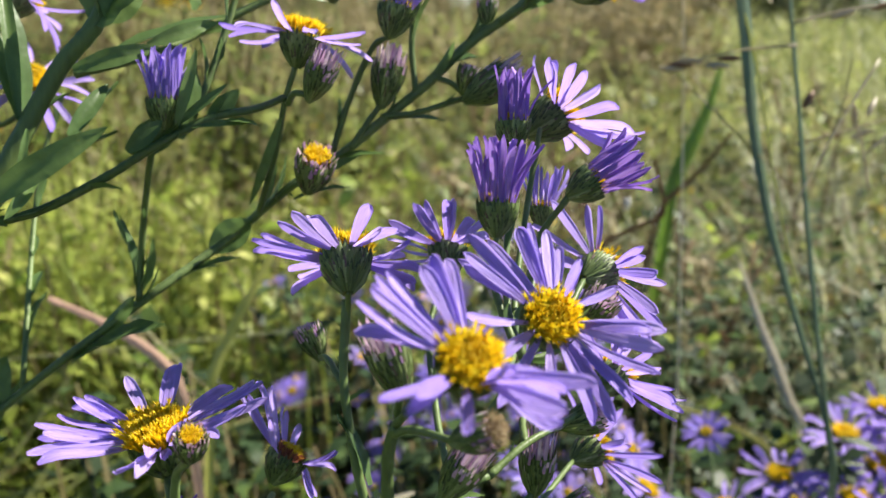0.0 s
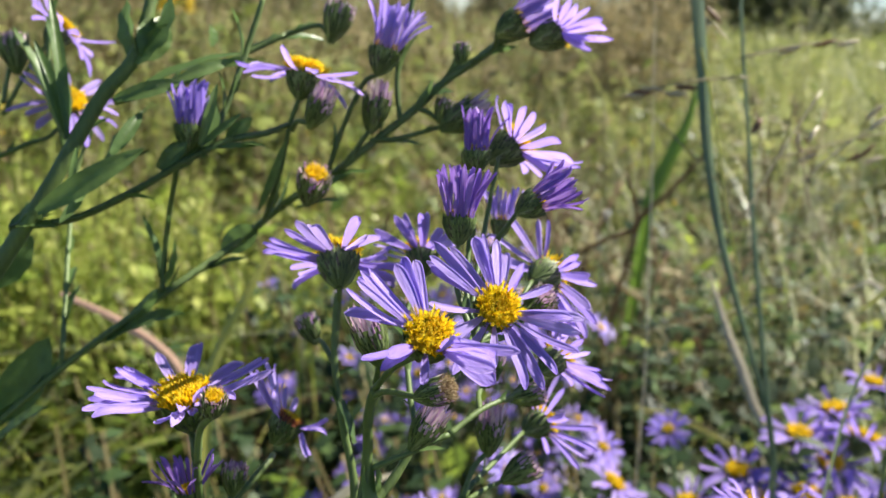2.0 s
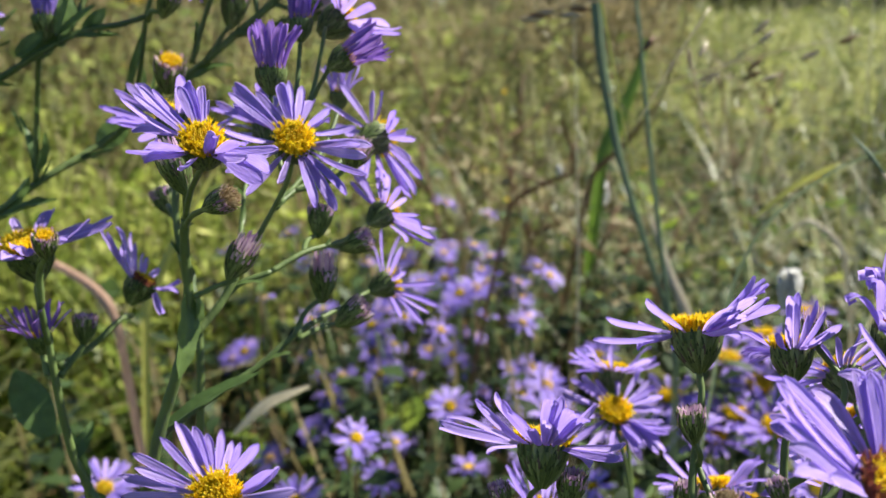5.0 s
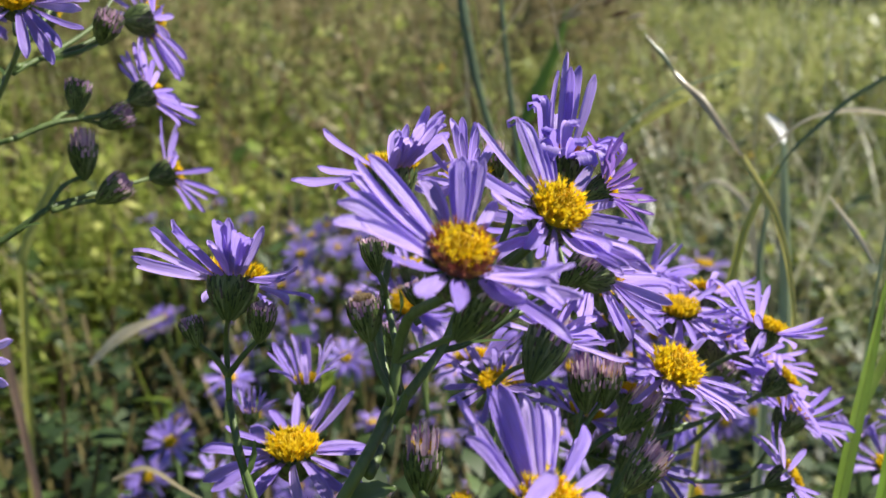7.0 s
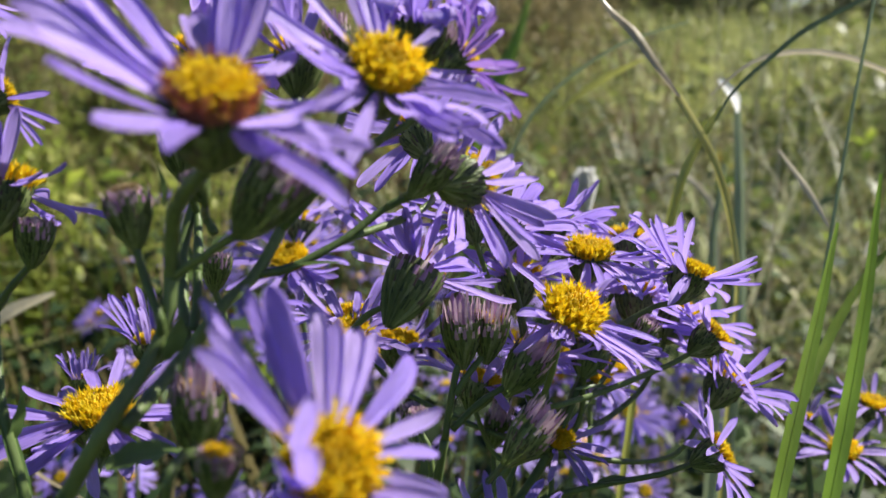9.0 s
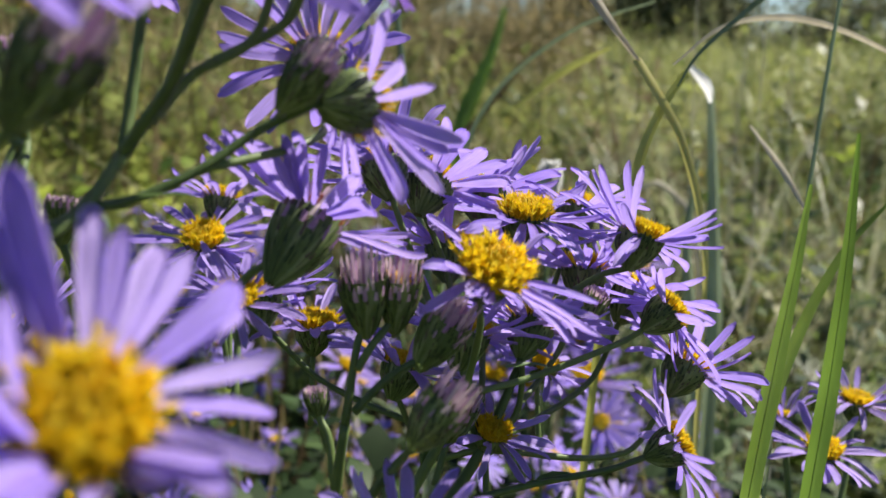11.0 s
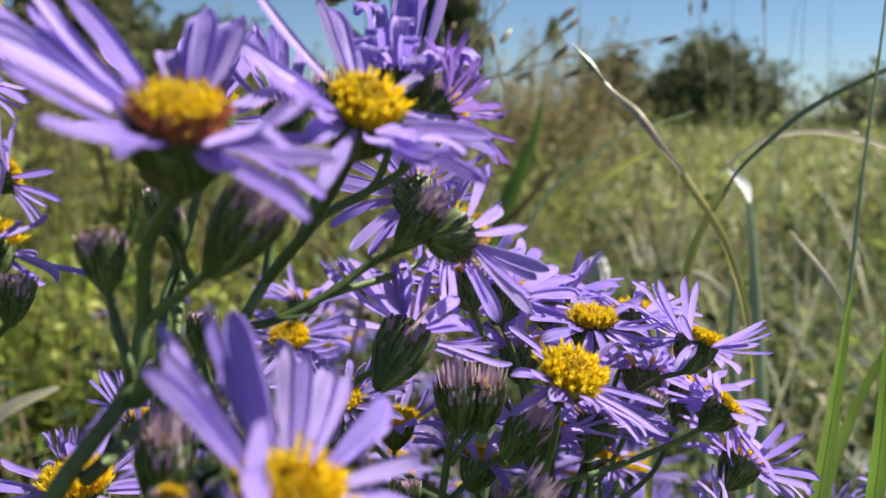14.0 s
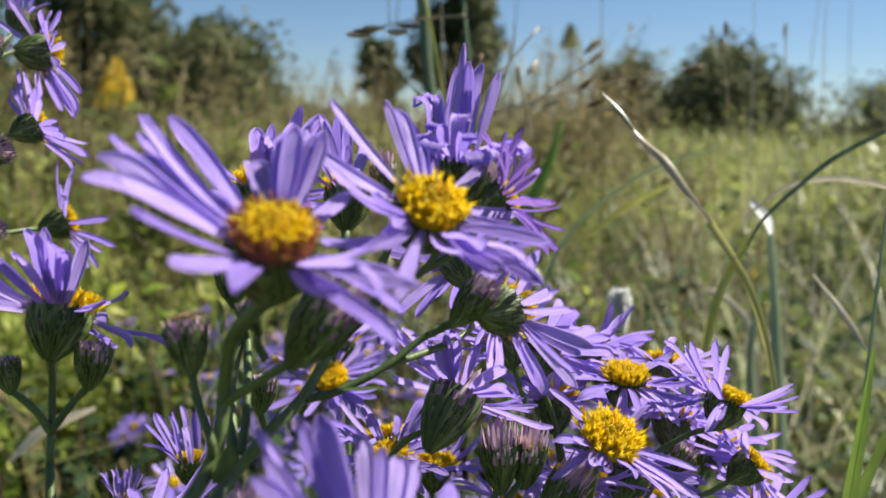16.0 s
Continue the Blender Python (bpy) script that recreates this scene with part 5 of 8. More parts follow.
head(plant_k, (0.2691, 0.5971, 0.5939), (0.0709, -0.0430, 0.9966), 0.0219, "open", seed=136, rays=18, lift=12)
stalk(plant_k, [(0.2684, 0.5975, 0.5854), (0.2486, 0.5837, 0.5472), (0.2086, 0.4955, 0.3700)], 0.00100, 0.00140)
head(plant_k, (0.1260, 0.5236, 0.5372), (-0.2470, 0.0525, 0.9676), 0.0254, "open", seed=137, rays=18, lift=12)
stalk(plant_k, [(0.1284, 0.5231, 0.5276), (0.1552, 0.5122, 0.4963), (0.2086, 0.4955, 0.3700)], 0.00100, 0.00140)
head(plant_k, (0.0748, 0.5100, 0.5568), (0.5369, 0.0091, 0.8436), 0.0246, "open", seed=138, rays=18, lift=12)
stalk(plant_k, [(0.0697, 0.5099, 0.5487), (0.1214, 0.4994, 0.5179), (0.2086, 0.4955, 0.3700)], 0.00100, 0.00140)
head(plant_k, (0.1870, 0.4942, 0.5634), (0.0709, -0.0430, 0.9966), 0.0272, "open", seed=139, rays=18, lift=12)
stalk(plant_k, [(0.1862, 0.4946, 0.5528), (0.1858, 0.4830, 0.5241), (0.2086, 0.4955, 0.3700)], 0.00100, 0.00140)
head(plant_k, (0.2061, 0.4758, 0.5640), (-0.0291, -0.2524, 0.9672), 0.0311, "open", seed=140, rays=18, lift=12)
stalk(plant_k, [(0.2065, 0.4789, 0.5523), (0.1945, 0.4648, 0.5257), (0.2086, 0.4955, 0.3700)], 0.00100, 0.00140)
head(plant_k, (0.1739, 0.4902, 0.5499), (-0.0341, -0.0452, 0.9984), 0.0272, "open", seed=141, rays=18, lift=12)
stalk(plant_k, [(0.1743, 0.4907, 0.5393), (0.1782, 0.4791, 0.5108), (0.2086, 0.4955, 0.3700)], 0.00100, 0.00140)
leaf(plant_q, (-0.0569, 0.2033, 0.7603), (-0.0583, 0.2047, 0.7643), 0.0011, 0.06, 0.4, (0.9791, -0.1982, 0.0463), rows=5)
leaf(plant_q, (-0.0546, 0.1995, 0.7469), (-0.0578, 0.2010, 0.7537), 0.0018, 0.06, 0.4, (0.9681, 0.2281, 0.1036), rows=5)
leaf(plant_q, (-0.0515, 0.1958, 0.7336), (-0.0514, 0.1982, 0.7382), 0.0012, 0.06, 0.4, (-0.7497, -0.6617, 0.0088), rows=5)
leaf(plant_q, (-0.0518, 0.1937, 0.7195), (-0.0498, 0.1948, 0.7245), 0.0011, 0.06, 0.4, (-0.9819, -0.1833, 0.0472), rows=5)
leaf(plant_q, (-0.0520, 0.1922, 0.7089), (-0.0496, 0.1926, 0.7137), 0.0012, 0.06, 0.4, (-0.9916, 0.1292, 0.0020), rows=5)
leaf(plant_q, (-0.0522, 0.1913, 0.6920), (-0.0502, 0.1912, 0.6976), 0.0013, 0.06, 0.4, (-0.9901, 0.1403, 0.0088), rows=5)
leaf(plant_q, (-0.0524, 0.1909, 0.6782), (-0.0561, 0.1886, 0.6872), 0.0020, 0.06, 0.4, (0.8253, 0.5640, -0.0284), rows=5)
leaf(plant_q, (-0.0526, 0.1904, 0.6619), (-0.0520, 0.1886, 0.6701), 0.0019, 0.06, 0.4, (-0.2464, 0.9688, -0.0267), rows=5)
leaf(plant_q, (-0.0528, 0.1900, 0.6498), (-0.0539, 0.1915, 0.6546), 0.0011, 0.06, 0.4, (0.6619, -0.7494, 0.0144), rows=5)
leaf(plant_q, (-0.0599, 0.1686, 0.6986), (-0.0598, 0.1689, 0.7055), 0.0016, 0.06, 0.4, (0.9545, -0.1299, -0.2683), rows=5)
leaf(plant_q, (-0.0667, 0.1683, 0.6705), (-0.0650, 0.1698, 0.6765), 0.0015, 0.06, 0.4, (-0.3376, -0.9386, 0.0712), rows=5)
leaf(plant_q, (-0.0695, 0.1683, 0.6564), (-0.0677, 0.1710, 0.6637), 0.0017, 0.06, 0.4, (-0.1320, -0.9908, 0.0306), rows=5)
leaf(plant_q, (-0.0733, 0.1682, 0.6376), (-0.0706, 0.1699, 0.6462), 0.0020, 0.06, 0.4, (-0.5044, -0.8572, 0.1039), rows=5)
leaf(plant_q, (-0.0757, 0.1681, 0.6255), (-0.0734, 0.1684, 0.6300), 0.0014, 0.06, 0.4, (-0.9642, -0.1830, 0.1921), rows=5)
leaf(plant_q, (-0.0788, 0.1680, 0.6099), (-0.0744, 0.1677, 0.6155), 0.0015, 0.06, 0.4, (-0.9758, 0.1028, 0.1931), rows=5)
leaf(plant_p, (-0.1557, 0.2203, 0.7453), (-0.1532, 0.2224, 0.7564), 0.0026, 0.06, 0.4, (0.8322, 0.1559, -0.5321), rows=5)
leaf(plant_p, (-0.1483, 0.2240, 0.7579), (-0.1402, 0.2249, 0.7649), 0.0023, 0.06, 0.4, (-0.8362, 0.4020, 0.3731), rows=5)
leaf(plant_p, (-0.1365, 0.2297, 0.7778), (-0.1284, 0.2312, 0.7829), 0.0023, 0.06, 0.4, (-0.8655, 0.1402, 0.4810), rows=5)
leaf(plant_p, (-0.1253, 0.2363, 0.7978), (-0.1178, 0.2428, 0.8052), 0.0026, 0.06, 0.4, (-0.5551, -0.6443, 0.5261), rows=5)
leaf(plant_p, (-0.1199, 0.2403, 0.8084), (-0.1134, 0.2494, 0.8167), 0.0032, 0.06, 0.4, (-0.1684, -0.8916, 0.4203), rows=5)
leaf(plant_p, (-0.1122, 0.2434, 0.8186), (-0.1029, 0.2436, 0.8281), 0.0032, 0.06, 0.4, (-0.4726, 0.8727, 0.1227), rows=5)
leaf(plant_p, (-0.1093, 0.2480, 0.8297), (-0.1039, 0.2588, 0.8411), 0.0035, 0.06, 0.4, (-0.4227, -0.7972, 0.4311), rows=5)
leaf(plant_p, (-0.1079, 0.2540, 0.8423), (-0.1100, 0.2654, 0.8537), 0.0036, 0.06, 0.4, (0.5140, -0.7869, 0.3415), rows=5)
leaf(plant_p, (-0.1502, 0.2259, 0.7249), (-0.1423, 0.2318, 0.7331), 0.0031, 0.06, 0.4, (0.3520, -0.9219, -0.1617), rows=5)
leaf(plant_p, (-0.1378, 0.2310, 0.7356), (-0.1335, 0.2386, 0.7421), 0.0023, 0.06, 0.4, (0.5314, -0.8412, -0.0998), rows=5)
leaf(plant_p, (-0.1227, 0.2370, 0.7478), (-0.1168, 0.2410, 0.7505), 0.0018, 0.06, 0.4, (-0.1508, -0.8323, 0.5335), rows=5)
leaf(plant_p, (-0.1156, 0.2392, 0.7531), (-0.1061, 0.2375, 0.7630), 0.0036, 0.06, 0.4, (0.0847, 0.8812, -0.4652), rows=5)
leaf(plant_p, (-0.1080, 0.2415, 0.7589), (-0.1027, 0.2437, 0.7673), 0.0021, 0.06, 0.4, (0.6030, -0.0100, -0.7977), rows=5)
leaf(plant_p, (-0.0996, 0.2483, 0.7646), (-0.0927, 0.2556, 0.7644), 0.0022, 0.06, 0.4, (-0.2138, -0.4226, 0.8807), rows=5)
leaf(plant_p, (-0.0823, 0.2573, 0.7777), (-0.0768, 0.2591, 0.7905), 0.0032, 0.06, 0.4, (0.6528, -0.1066, -0.7500), rows=5)
leaf(plant_p, (-0.0675, 0.2597, 0.7884), (-0.0544, 0.2600, 0.7909), 0.0032, 0.06, 0.4, (-0.5527, 0.3259, 0.7670), rows=5)
leaf(plant_p, (-0.0567, 0.2608, 0.7968), (-0.0517, 0.2609, 0.8046), 0.0021, 0.06, 0.4, (0.6163, 0.1797, -0.7667), rows=5)
leaf(plant_p, (-0.0455, 0.2631, 0.8061), (-0.0389, 0.2610, 0.8162), 0.0025, 0.06, 0.4, (0.2970, 0.7558, -0.5836), rows=5)
leaf(plant_p, (-0.0376, 0.2653, 0.8136), (-0.0320, 0.2725, 0.8263), 0.0034, 0.06, 0.4, (0.6212, -0.6296, -0.4665), rows=5)
leaf(plant_p, (-0.0268, 0.2660, 0.8218), (-0.0171, 0.2618, 0.8252), 0.0025, 0.06, 0.4, (-0.3258, 0.8403, 0.4333), rows=5)
leaf(plant_p, (-0.1279, 0.2308, 0.7812), (-0.1141, 0.2327, 0.7874), 0.0036, 0.06, 0.4, (0.1885, -0.2636, -0.9460), rows=5)
leaf(plant_p, (-0.1133, 0.2326, 0.7869), (-0.1037, 0.2303, 0.7876), 0.0023, 0.06, 0.4, (-0.4079, 0.6778, 0.6117), rows=5)
leaf(plant_p, (-0.0986, 0.2351, 0.7955), (-0.0938, 0.2365, 0.8004), 0.0017, 0.06, 0.4, (0.5447, -0.1474, -0.8256), rows=5)
leaf(plant_p, (-0.0883, 0.2386, 0.8008), (-0.0816, 0.2448, 0.8019), 0.0021, 0.06, 0.4, (0.0392, -0.8588, 0.5109), rows=5)
leaf(plant_p, (-0.1089, 0.2492, 0.8112), (-0.1041, 0.2582, 0.8175), 0.0028, 0.06, 0.4, (0.3995, -0.0893, -0.9124), rows=5)
leaf(plant_p, (-0.0975, 0.2624, 0.8165), (-0.0866, 0.2680, 0.8188), 0.0030, 0.06, 0.4, (-0.7655, 0.5066, 0.3967), rows=5)
leaf(plant_p, (-0.0830, 0.2724, 0.8241), (-0.0702, 0.2823, 0.8240), 0.0035, 0.06, 0.4, (-0.1391, -0.5838, 0.7999), rows=5)
leaf(plant_p, (-0.0485, 0.2655, 0.8148), (-0.0435, 0.2684, 0.8275), 0.0029, 0.06, 0.4, (-0.9899, 0.0792, -0.1176), rows=5)
leaf(plant_p, (-0.0467, 0.2675, 0.8269), (-0.0443, 0.2698, 0.8330), 0.0019, 0.06, 0.4, (-0.6893, -0.6868, 0.2306), rows=5)
leaf(plant_p, (-0.0447, 0.2711, 0.8409), (-0.0371, 0.2810, 0.8533), 0.0036, 0.06, 0.4, (-0.6665, -0.6890, 0.2847), rows=5)
leaf(plant_p, (-0.0902, 0.2431, 0.8064), (-0.0919, 0.2472, 0.8168), 0.0026, 0.06, 0.4, (0.8823, 0.1651, -0.4408), rows=5)
leaf(plant_p, (-0.0865, 0.2487, 0.8186), (-0.0896, 0.2525, 0.8325), 0.0029, 0.06, 0.4, (0.9308, 0.1564, -0.3304), rows=5)
leaf(plant_p, (-0.0823, 0.2535, 0.8335), (-0.0779, 0.2597, 0.8415), 0.0023, 0.06, 0.4, (-0.4144, -0.8377, 0.3558), rows=5)
leaf(plant_p, (-0.1332, 0.2422, 0.7498), (-0.1338, 0.2554, 0.7572), 0.0033, 0.06, 0.4, (-0.3962, -0.7063, 0.5867), rows=5)
leaf(plant_p, (-0.1351, 0.2495, 0.7574), (-0.1366, 0.2599, 0.7610), 0.0027, 0.06, 0.4, (-0.0411, -0.7223, 0.6904), rows=5)
leaf(plant_p, (-0.1372, 0.2576, 0.7657), (-0.1404, 0.2658, 0.7683), 0.0020, 0.06, 0.4, (0.4172, -0.5983, 0.6840), rows=5)
leaf(plant_p, (-0.1395, 0.2668, 0.7752), (-0.1381, 0.2713, 0.7828), 0.0019, 0.06, 0.4, (-0.7997, 0.3193, -0.5084), rows=5)
leaf(plant_p, (-0.1411, 0.2730, 0.7816), (-0.1480, 0.2794, 0.7865), 0.0023, 0.06, 0.4, (0.9614, -0.0350, 0.2728), rows=5)
leaf(plant_p, (-0.1389, 0.2779, 0.7927), (-0.1379, 0.2786, 0.8011), 0.0020, 0.06, 0.4, (0.3141, 0.8569, -0.4087), rows=5)
leaf(plant_p, (-0.1446, 0.2732, 0.8020), (-0.1506, 0.2793, 0.8080), 0.0024, 0.06, 0.4, (0.7986, -0.3118, 0.5148), rows=5)
leaf(plant_p, (-0.1483, 0.2791, 0.8113), (-0.1556, 0.2838, 0.8193), 0.0030, 0.06, 0.4, (0.9449, 0.2329, 0.2300), rows=5)
leaf(plant_p, (-0.1497, 0.2840, 0.8249), (-0.1469, 0.2863, 0.8346), 0.0023, 0.06, 0.4, (-0.9881, 0.1443, -0.0527), rows=5)
leaf(plant_p, (-0.1666, 0.2169, 0.7266), (-0.1558, 0.2141, 0.7340), 0.0029, 0.06, 0.4, (-0.7437, 0.5444, 0.3880), rows=5)
leaf(plant_p, (-0.1722, 0.2162, 0.7169), (-0.1621, 0.2160, 0.7266), 0.0031, 0.06, 0.4, (-0.8413, 0.2751, 0.4654), rows=5)
leaf(plant_p, (-0.1801, 0.2151, 0.6992), (-0.1704, 0.2144, 0.7091), 0.0030, 0.06, 0.4, (-0.9260, 0.2104, 0.3135), rows=5)
leaf(plant_p, (-0.1835, 0.2146, 0.6893), (-0.1849, 0.2166, 0.7015), 0.0025, 0.06, 0.4, (0.9118, -0.2744, -0.3054), rows=5)
leaf(plant_p, (-0.1864, 0.2142, 0.6810), (-0.1862, 0.2168, 0.6902), 0.0023, 0.06, 0.4, (0.7530, -0.6155, -0.2327), rows=5)
leaf(plant_p, (-0.1891, 0.2138, 0.6733), (-0.1837, 0.2150, 0.6804), 0.0019, 0.06, 0.4, (-0.8984, -0.2910, 0.3290), rows=5)
leaf(plant_p, (-0.1917, 0.2127, 0.6591), (-0.1891, 0.2093, 0.6666), 0.0020, 0.06, 0.4, (-0.3897, 0.9205, -0.0265), rows=5)
leaf(plant_p, (-0.1937, 0.2114, 0.6445), (-0.1861, 0.2104, 0.6589), 0.0035, 0.06, 0.4, (-0.9194, 0.3829, 0.0897), rows=5)
leaf(plant_p, (-0.1955, 0.2103, 0.6309), (-0.1883, 0.2080, 0.6432), 0.0035, 0.06, 0.4, (-0.8519, 0.5191, 0.0691), rows=5)
leaf(plant_p, (-0.1967, 0.2095, 0.6219), (-0.1943, 0.2080, 0.6288), 0.0017, 0.06, 0.4, (-0.5689, 0.8224, 0.0056), rows=5)
leaf(plant_p, (-0.1981, 0.2086, 0.6112), (-0.1994, 0.2148, 0.6223), 0.0027, 0.06, 0.4, (0.4617, -0.8869, 0.0141), rows=5)
leaf(plant_p, (-0.2000, 0.2074, 0.5968), (-0.2052, 0.2062, 0.6103), 0.0035, 0.06, 0.4, (0.9374, 0.3138, -0.1514), rows=5)
leaf(plant_p, (-0.2016, 0.2064, 0.5852), (-0.2015, 0.2028, 0.5941), 0.0021, 0.06, 0.4, (0.2322, 0.9661, -0.1131), rows=5)
leaf(plant_p, (-0.1678, 0.2212, 0.7126), (-0.1598, 0.2274, 0.7198), 0.0030, 0.06, 0.4, (0.4403, -0.8353, -0.3293), rows=5)
leaf(plant_p, (-0.1747, 0.2192, 0.7084), (-0.1672, 0.2253, 0.7199), 0.0036, 0.06, 0.4, (0.5544, -0.4311, -0.7119), rows=5)
leaf(plant_p, (-0.1800, 0.2174, 0.6973), (-0.1709, 0.2174, 0.7104), 0.0034, 0.06, 0.4, (-0.8596, 0.4375, 0.2639), rows=5)
leaf(plant_p, (-0.1838, 0.2160, 0.6873), (-0.1743, 0.2162, 0.6966), 0.0028, 0.06, 0.4, (-0.9215, 0.2251, 0.3164), rows=5)
leaf(plant_p, (-0.1887, 0.2142, 0.6743), (-0.1860, 0.2114, 0.6815), 0.0020, 0.06, 0.4, (-0.0350, 0.9918, -0.1230), rows=5)
leaf(plant_d, (0.0390, 0.1099, 0.7020), (0.0408, 0.1054, 0.7081), 0.0018, 0.06, 0.4, (0.3536, 0.9301, -0.0995), rows=5)
leaf(plant_d, (0.0321, 0.1119, 0.6892), (0.0363, 0.1102, 0.6936), 0.0014, 0.06, 0.4, (-0.7305, 0.4932, 0.4724), rows=5)
leaf(plant_d, (0.0250, 0.1158, 0.6706), (0.0316, 0.1159, 0.6793), 0.0023, 0.06, 0.4, (-0.8397, -0.5223, 0.1486), rows=5)
leaf(plant_d, (0.0209, 0.1187, 0.6576), (0.0247, 0.1180, 0.6638), 0.0016, 0.06, 0.4, (-0.9009, -0.3857, 0.1989), rows=5)
leaf(plant_d, (0.0178, 0.1209, 0.6479), (0.0226, 0.1200, 0.6541), 0.0020, 0.06, 0.4, (-0.9392, -0.2423, 0.2434), rows=5)
leaf(plant_d, (0.0143, 0.1234, 0.6369), (0.0142, 0.1230, 0.6416), 0.0012, 0.06, 0.4, (0.8696, -0.3444, -0.3538), rows=5)
leaf(plant_d, (0.0484, 0.1104, 0.7143), (0.0483, 0.1172, 0.7154), 0.0015, 0.06, 0.4, (0.9620, -0.2567, 0.0930), rows=5)
leaf(plant_d, (0.0273, 0.1300, 0.6908), (0.0260, 0.1328, 0.6952), 0.0012, 0.06, 0.4, (0.0410, -0.9536, 0.2984), rows=5)
leaf(plant_d, (0.0272, 0.1293, 0.6755), (0.0299, 0.1294, 0.6827), 0.0016, 0.06, 0.4, (-0.9989, 0.0314, 0.0337), rows=5)
leaf(plant_d, (0.0266, 0.1289, 0.6564), (0.0290, 0.1277, 0.6649), 0.0019, 0.06, 0.4, (-0.8536, 0.5207, 0.0177), rows=5)
leaf(plant_d, (0.0839, 0.1476, 0.6790), (0.0859, 0.1469, 0.6829), 0.0012, 0.06, 0.4, (-0.9748, 0.1609, 0.1543), rows=5)
leaf(plant_d, (0.0814, 0.1512, 0.6654), (0.0807, 0.1460, 0.6727), 0.0019, 0.06, 0.4, (0.5651, 0.8174, 0.1118), rows=5)
leaf(plant_d, (0.0796, 0.1538, 0.6552), (0.0783, 0.1540, 0.6627), 0.0016, 0.06, 0.4, (0.7623, -0.5784, -0.2904), rows=5)
leaf(plant_d, (0.0961, 0.1577, 0.6775), (0.0991, 0.1618, 0.6849), 0.0022, 0.06, 0.4, (0.3253, -0.9440, -0.0546), rows=5)
leaf(plant_d, (0.0877, 0.1577, 0.6607), (0.0896, 0.1562, 0.6647), 0.0012, 0.06, 0.4, (0.0970, 0.9953, -0.0042), rows=5)
leaf(plant_d, (0.1079, 0.1701, 0.6777), (0.1116, 0.1720, 0.6819), 0.0015, 0.06, 0.4, (-0.8130, -0.3378, 0.4743), rows=5)
leaf(plant_d, (0.0995, 0.1662, 0.6659), (0.1026, 0.1653, 0.6710), 0.0012, 0.06, 0.4, (0.0141, 0.9472, -0.3203), rows=5)
leaf(plant_d, (0.0895, 0.1561, 0.6564), (0.0964, 0.1535, 0.6641), 0.0023, 0.06, 0.4, (-0.3415, 0.9394, 0.0320), rows=5)
leaf(plant_q, (-0.0308, 0.1843, 0.7658), (-0.0276, 0.1846, 0.7676), 0.0008, 0.06, 0.4, (-0.8490, -0.2600, 0.4600), rows=5)
leaf(plant_q, (-0.0367, 0.1827, 0.7553), (-0.0337, 0.1844, 0.7582), 0.0012, 0.06, 0.4, (-0.6917, -0.4905, 0.5301), rows=5)
leaf(plant_q, (-0.0446, 0.1710, 0.7691), (-0.0443, 0.1683, 0.7715), 0.0009, 0.06, 0.4, (0.9232, 0.3691, -0.1070), rows=5)
leaf(plant_q, (-0.0568, 0.2043, 0.7638), (-0.0581, 0.2064, 0.7697), 0.0014, 0.06, 0.4, (0.9538, -0.2974, 0.0419), rows=5)
leaf(plant_q, (-0.0415, 0.2069, 0.7631), (-0.0455, 0.2112, 0.7660), 0.0015, 0.06, 0.4, (0.9781, 0.1650, -0.1265), rows=5)
leaf(plant_q, (-0.0406, 0.1986, 0.7589), (-0.0406, 0.2027, 0.7640), 0.0014, 0.06, 0.4, (-0.2289, 0.4189, -0.8787), rows=5)
leaf(plant_q, (-0.0391, 0.1892, 0.7552), (-0.0416, 0.1939, 0.7554), 0.0012, 0.06, 0.4, (0.7568, -0.0987, 0.6461), rows=5)
leaf(plant_q, (-0.0260, 0.2088, 0.7850), (-0.0239, 0.2117, 0.7872), 0.0010, 0.06, 0.4, (-0.9857, 0.0264, 0.1664), rows=5)
leaf(plant_q, (-0.0272, 0.2013, 0.7789), (-0.0256, 0.2042, 0.7812), 0.0009, 0.06, 0.4, (-0.9872, 0.0357, 0.1554), rows=5)
leaf(plant_q, (-0.0275, 0.1902, 0.7738), (-0.0265, 0.1943, 0.7757), 0.0011, 0.06, 0.4, (-0.8729, 0.1082, -0.4757), rows=5)
leaf(plant_q, (-0.0288, 0.2056, 0.7847), (-0.0275, 0.2074, 0.7900), 0.0012, 0.06, 0.4, (-0.4189, 0.6487, -0.6354), rows=5)
leaf(plant_q, (-0.0280, 0.1908, 0.7744), (-0.0264, 0.1956, 0.7781), 0.0015, 0.06, 0.4, (-0.8074, 0.1128, -0.5791), rows=5)
leaf(plant_q, (-0.0294, 0.1884, 0.7763), (-0.0292, 0.1909, 0.7811), 0.0012, 0.06, 0.4, (-0.6800, 0.3529, -0.6427), rows=5)
leaf(plant_q, (-0.0255, 0.1954, 0.7818), (-0.0254, 0.1978, 0.7859), 0.0012, 0.06, 0.4, (0.5319, 0.5089, -0.6768), rows=5)
leaf(plant_q, (-0.0249, 0.2087, 0.7725), (-0.0257, 0.2121, 0.7738), 0.0009, 0.06, 0.4, (0.9660, -0.1537, -0.2079), rows=5)
leaf(plant_q, (-0.0261, 0.2033, 0.7709), (-0.0262, 0.2069, 0.7717), 0.0008, 0.06, 0.4, (0.9223, -0.2850, 0.2609), rows=5)
leaf(plant_q, (-0.0292, 0.1880, 0.7676), (-0.0272, 0.1931, 0.7671), 0.0012, 0.06, 0.4, (-0.6769, 0.0238, 0.7357), rows=5)
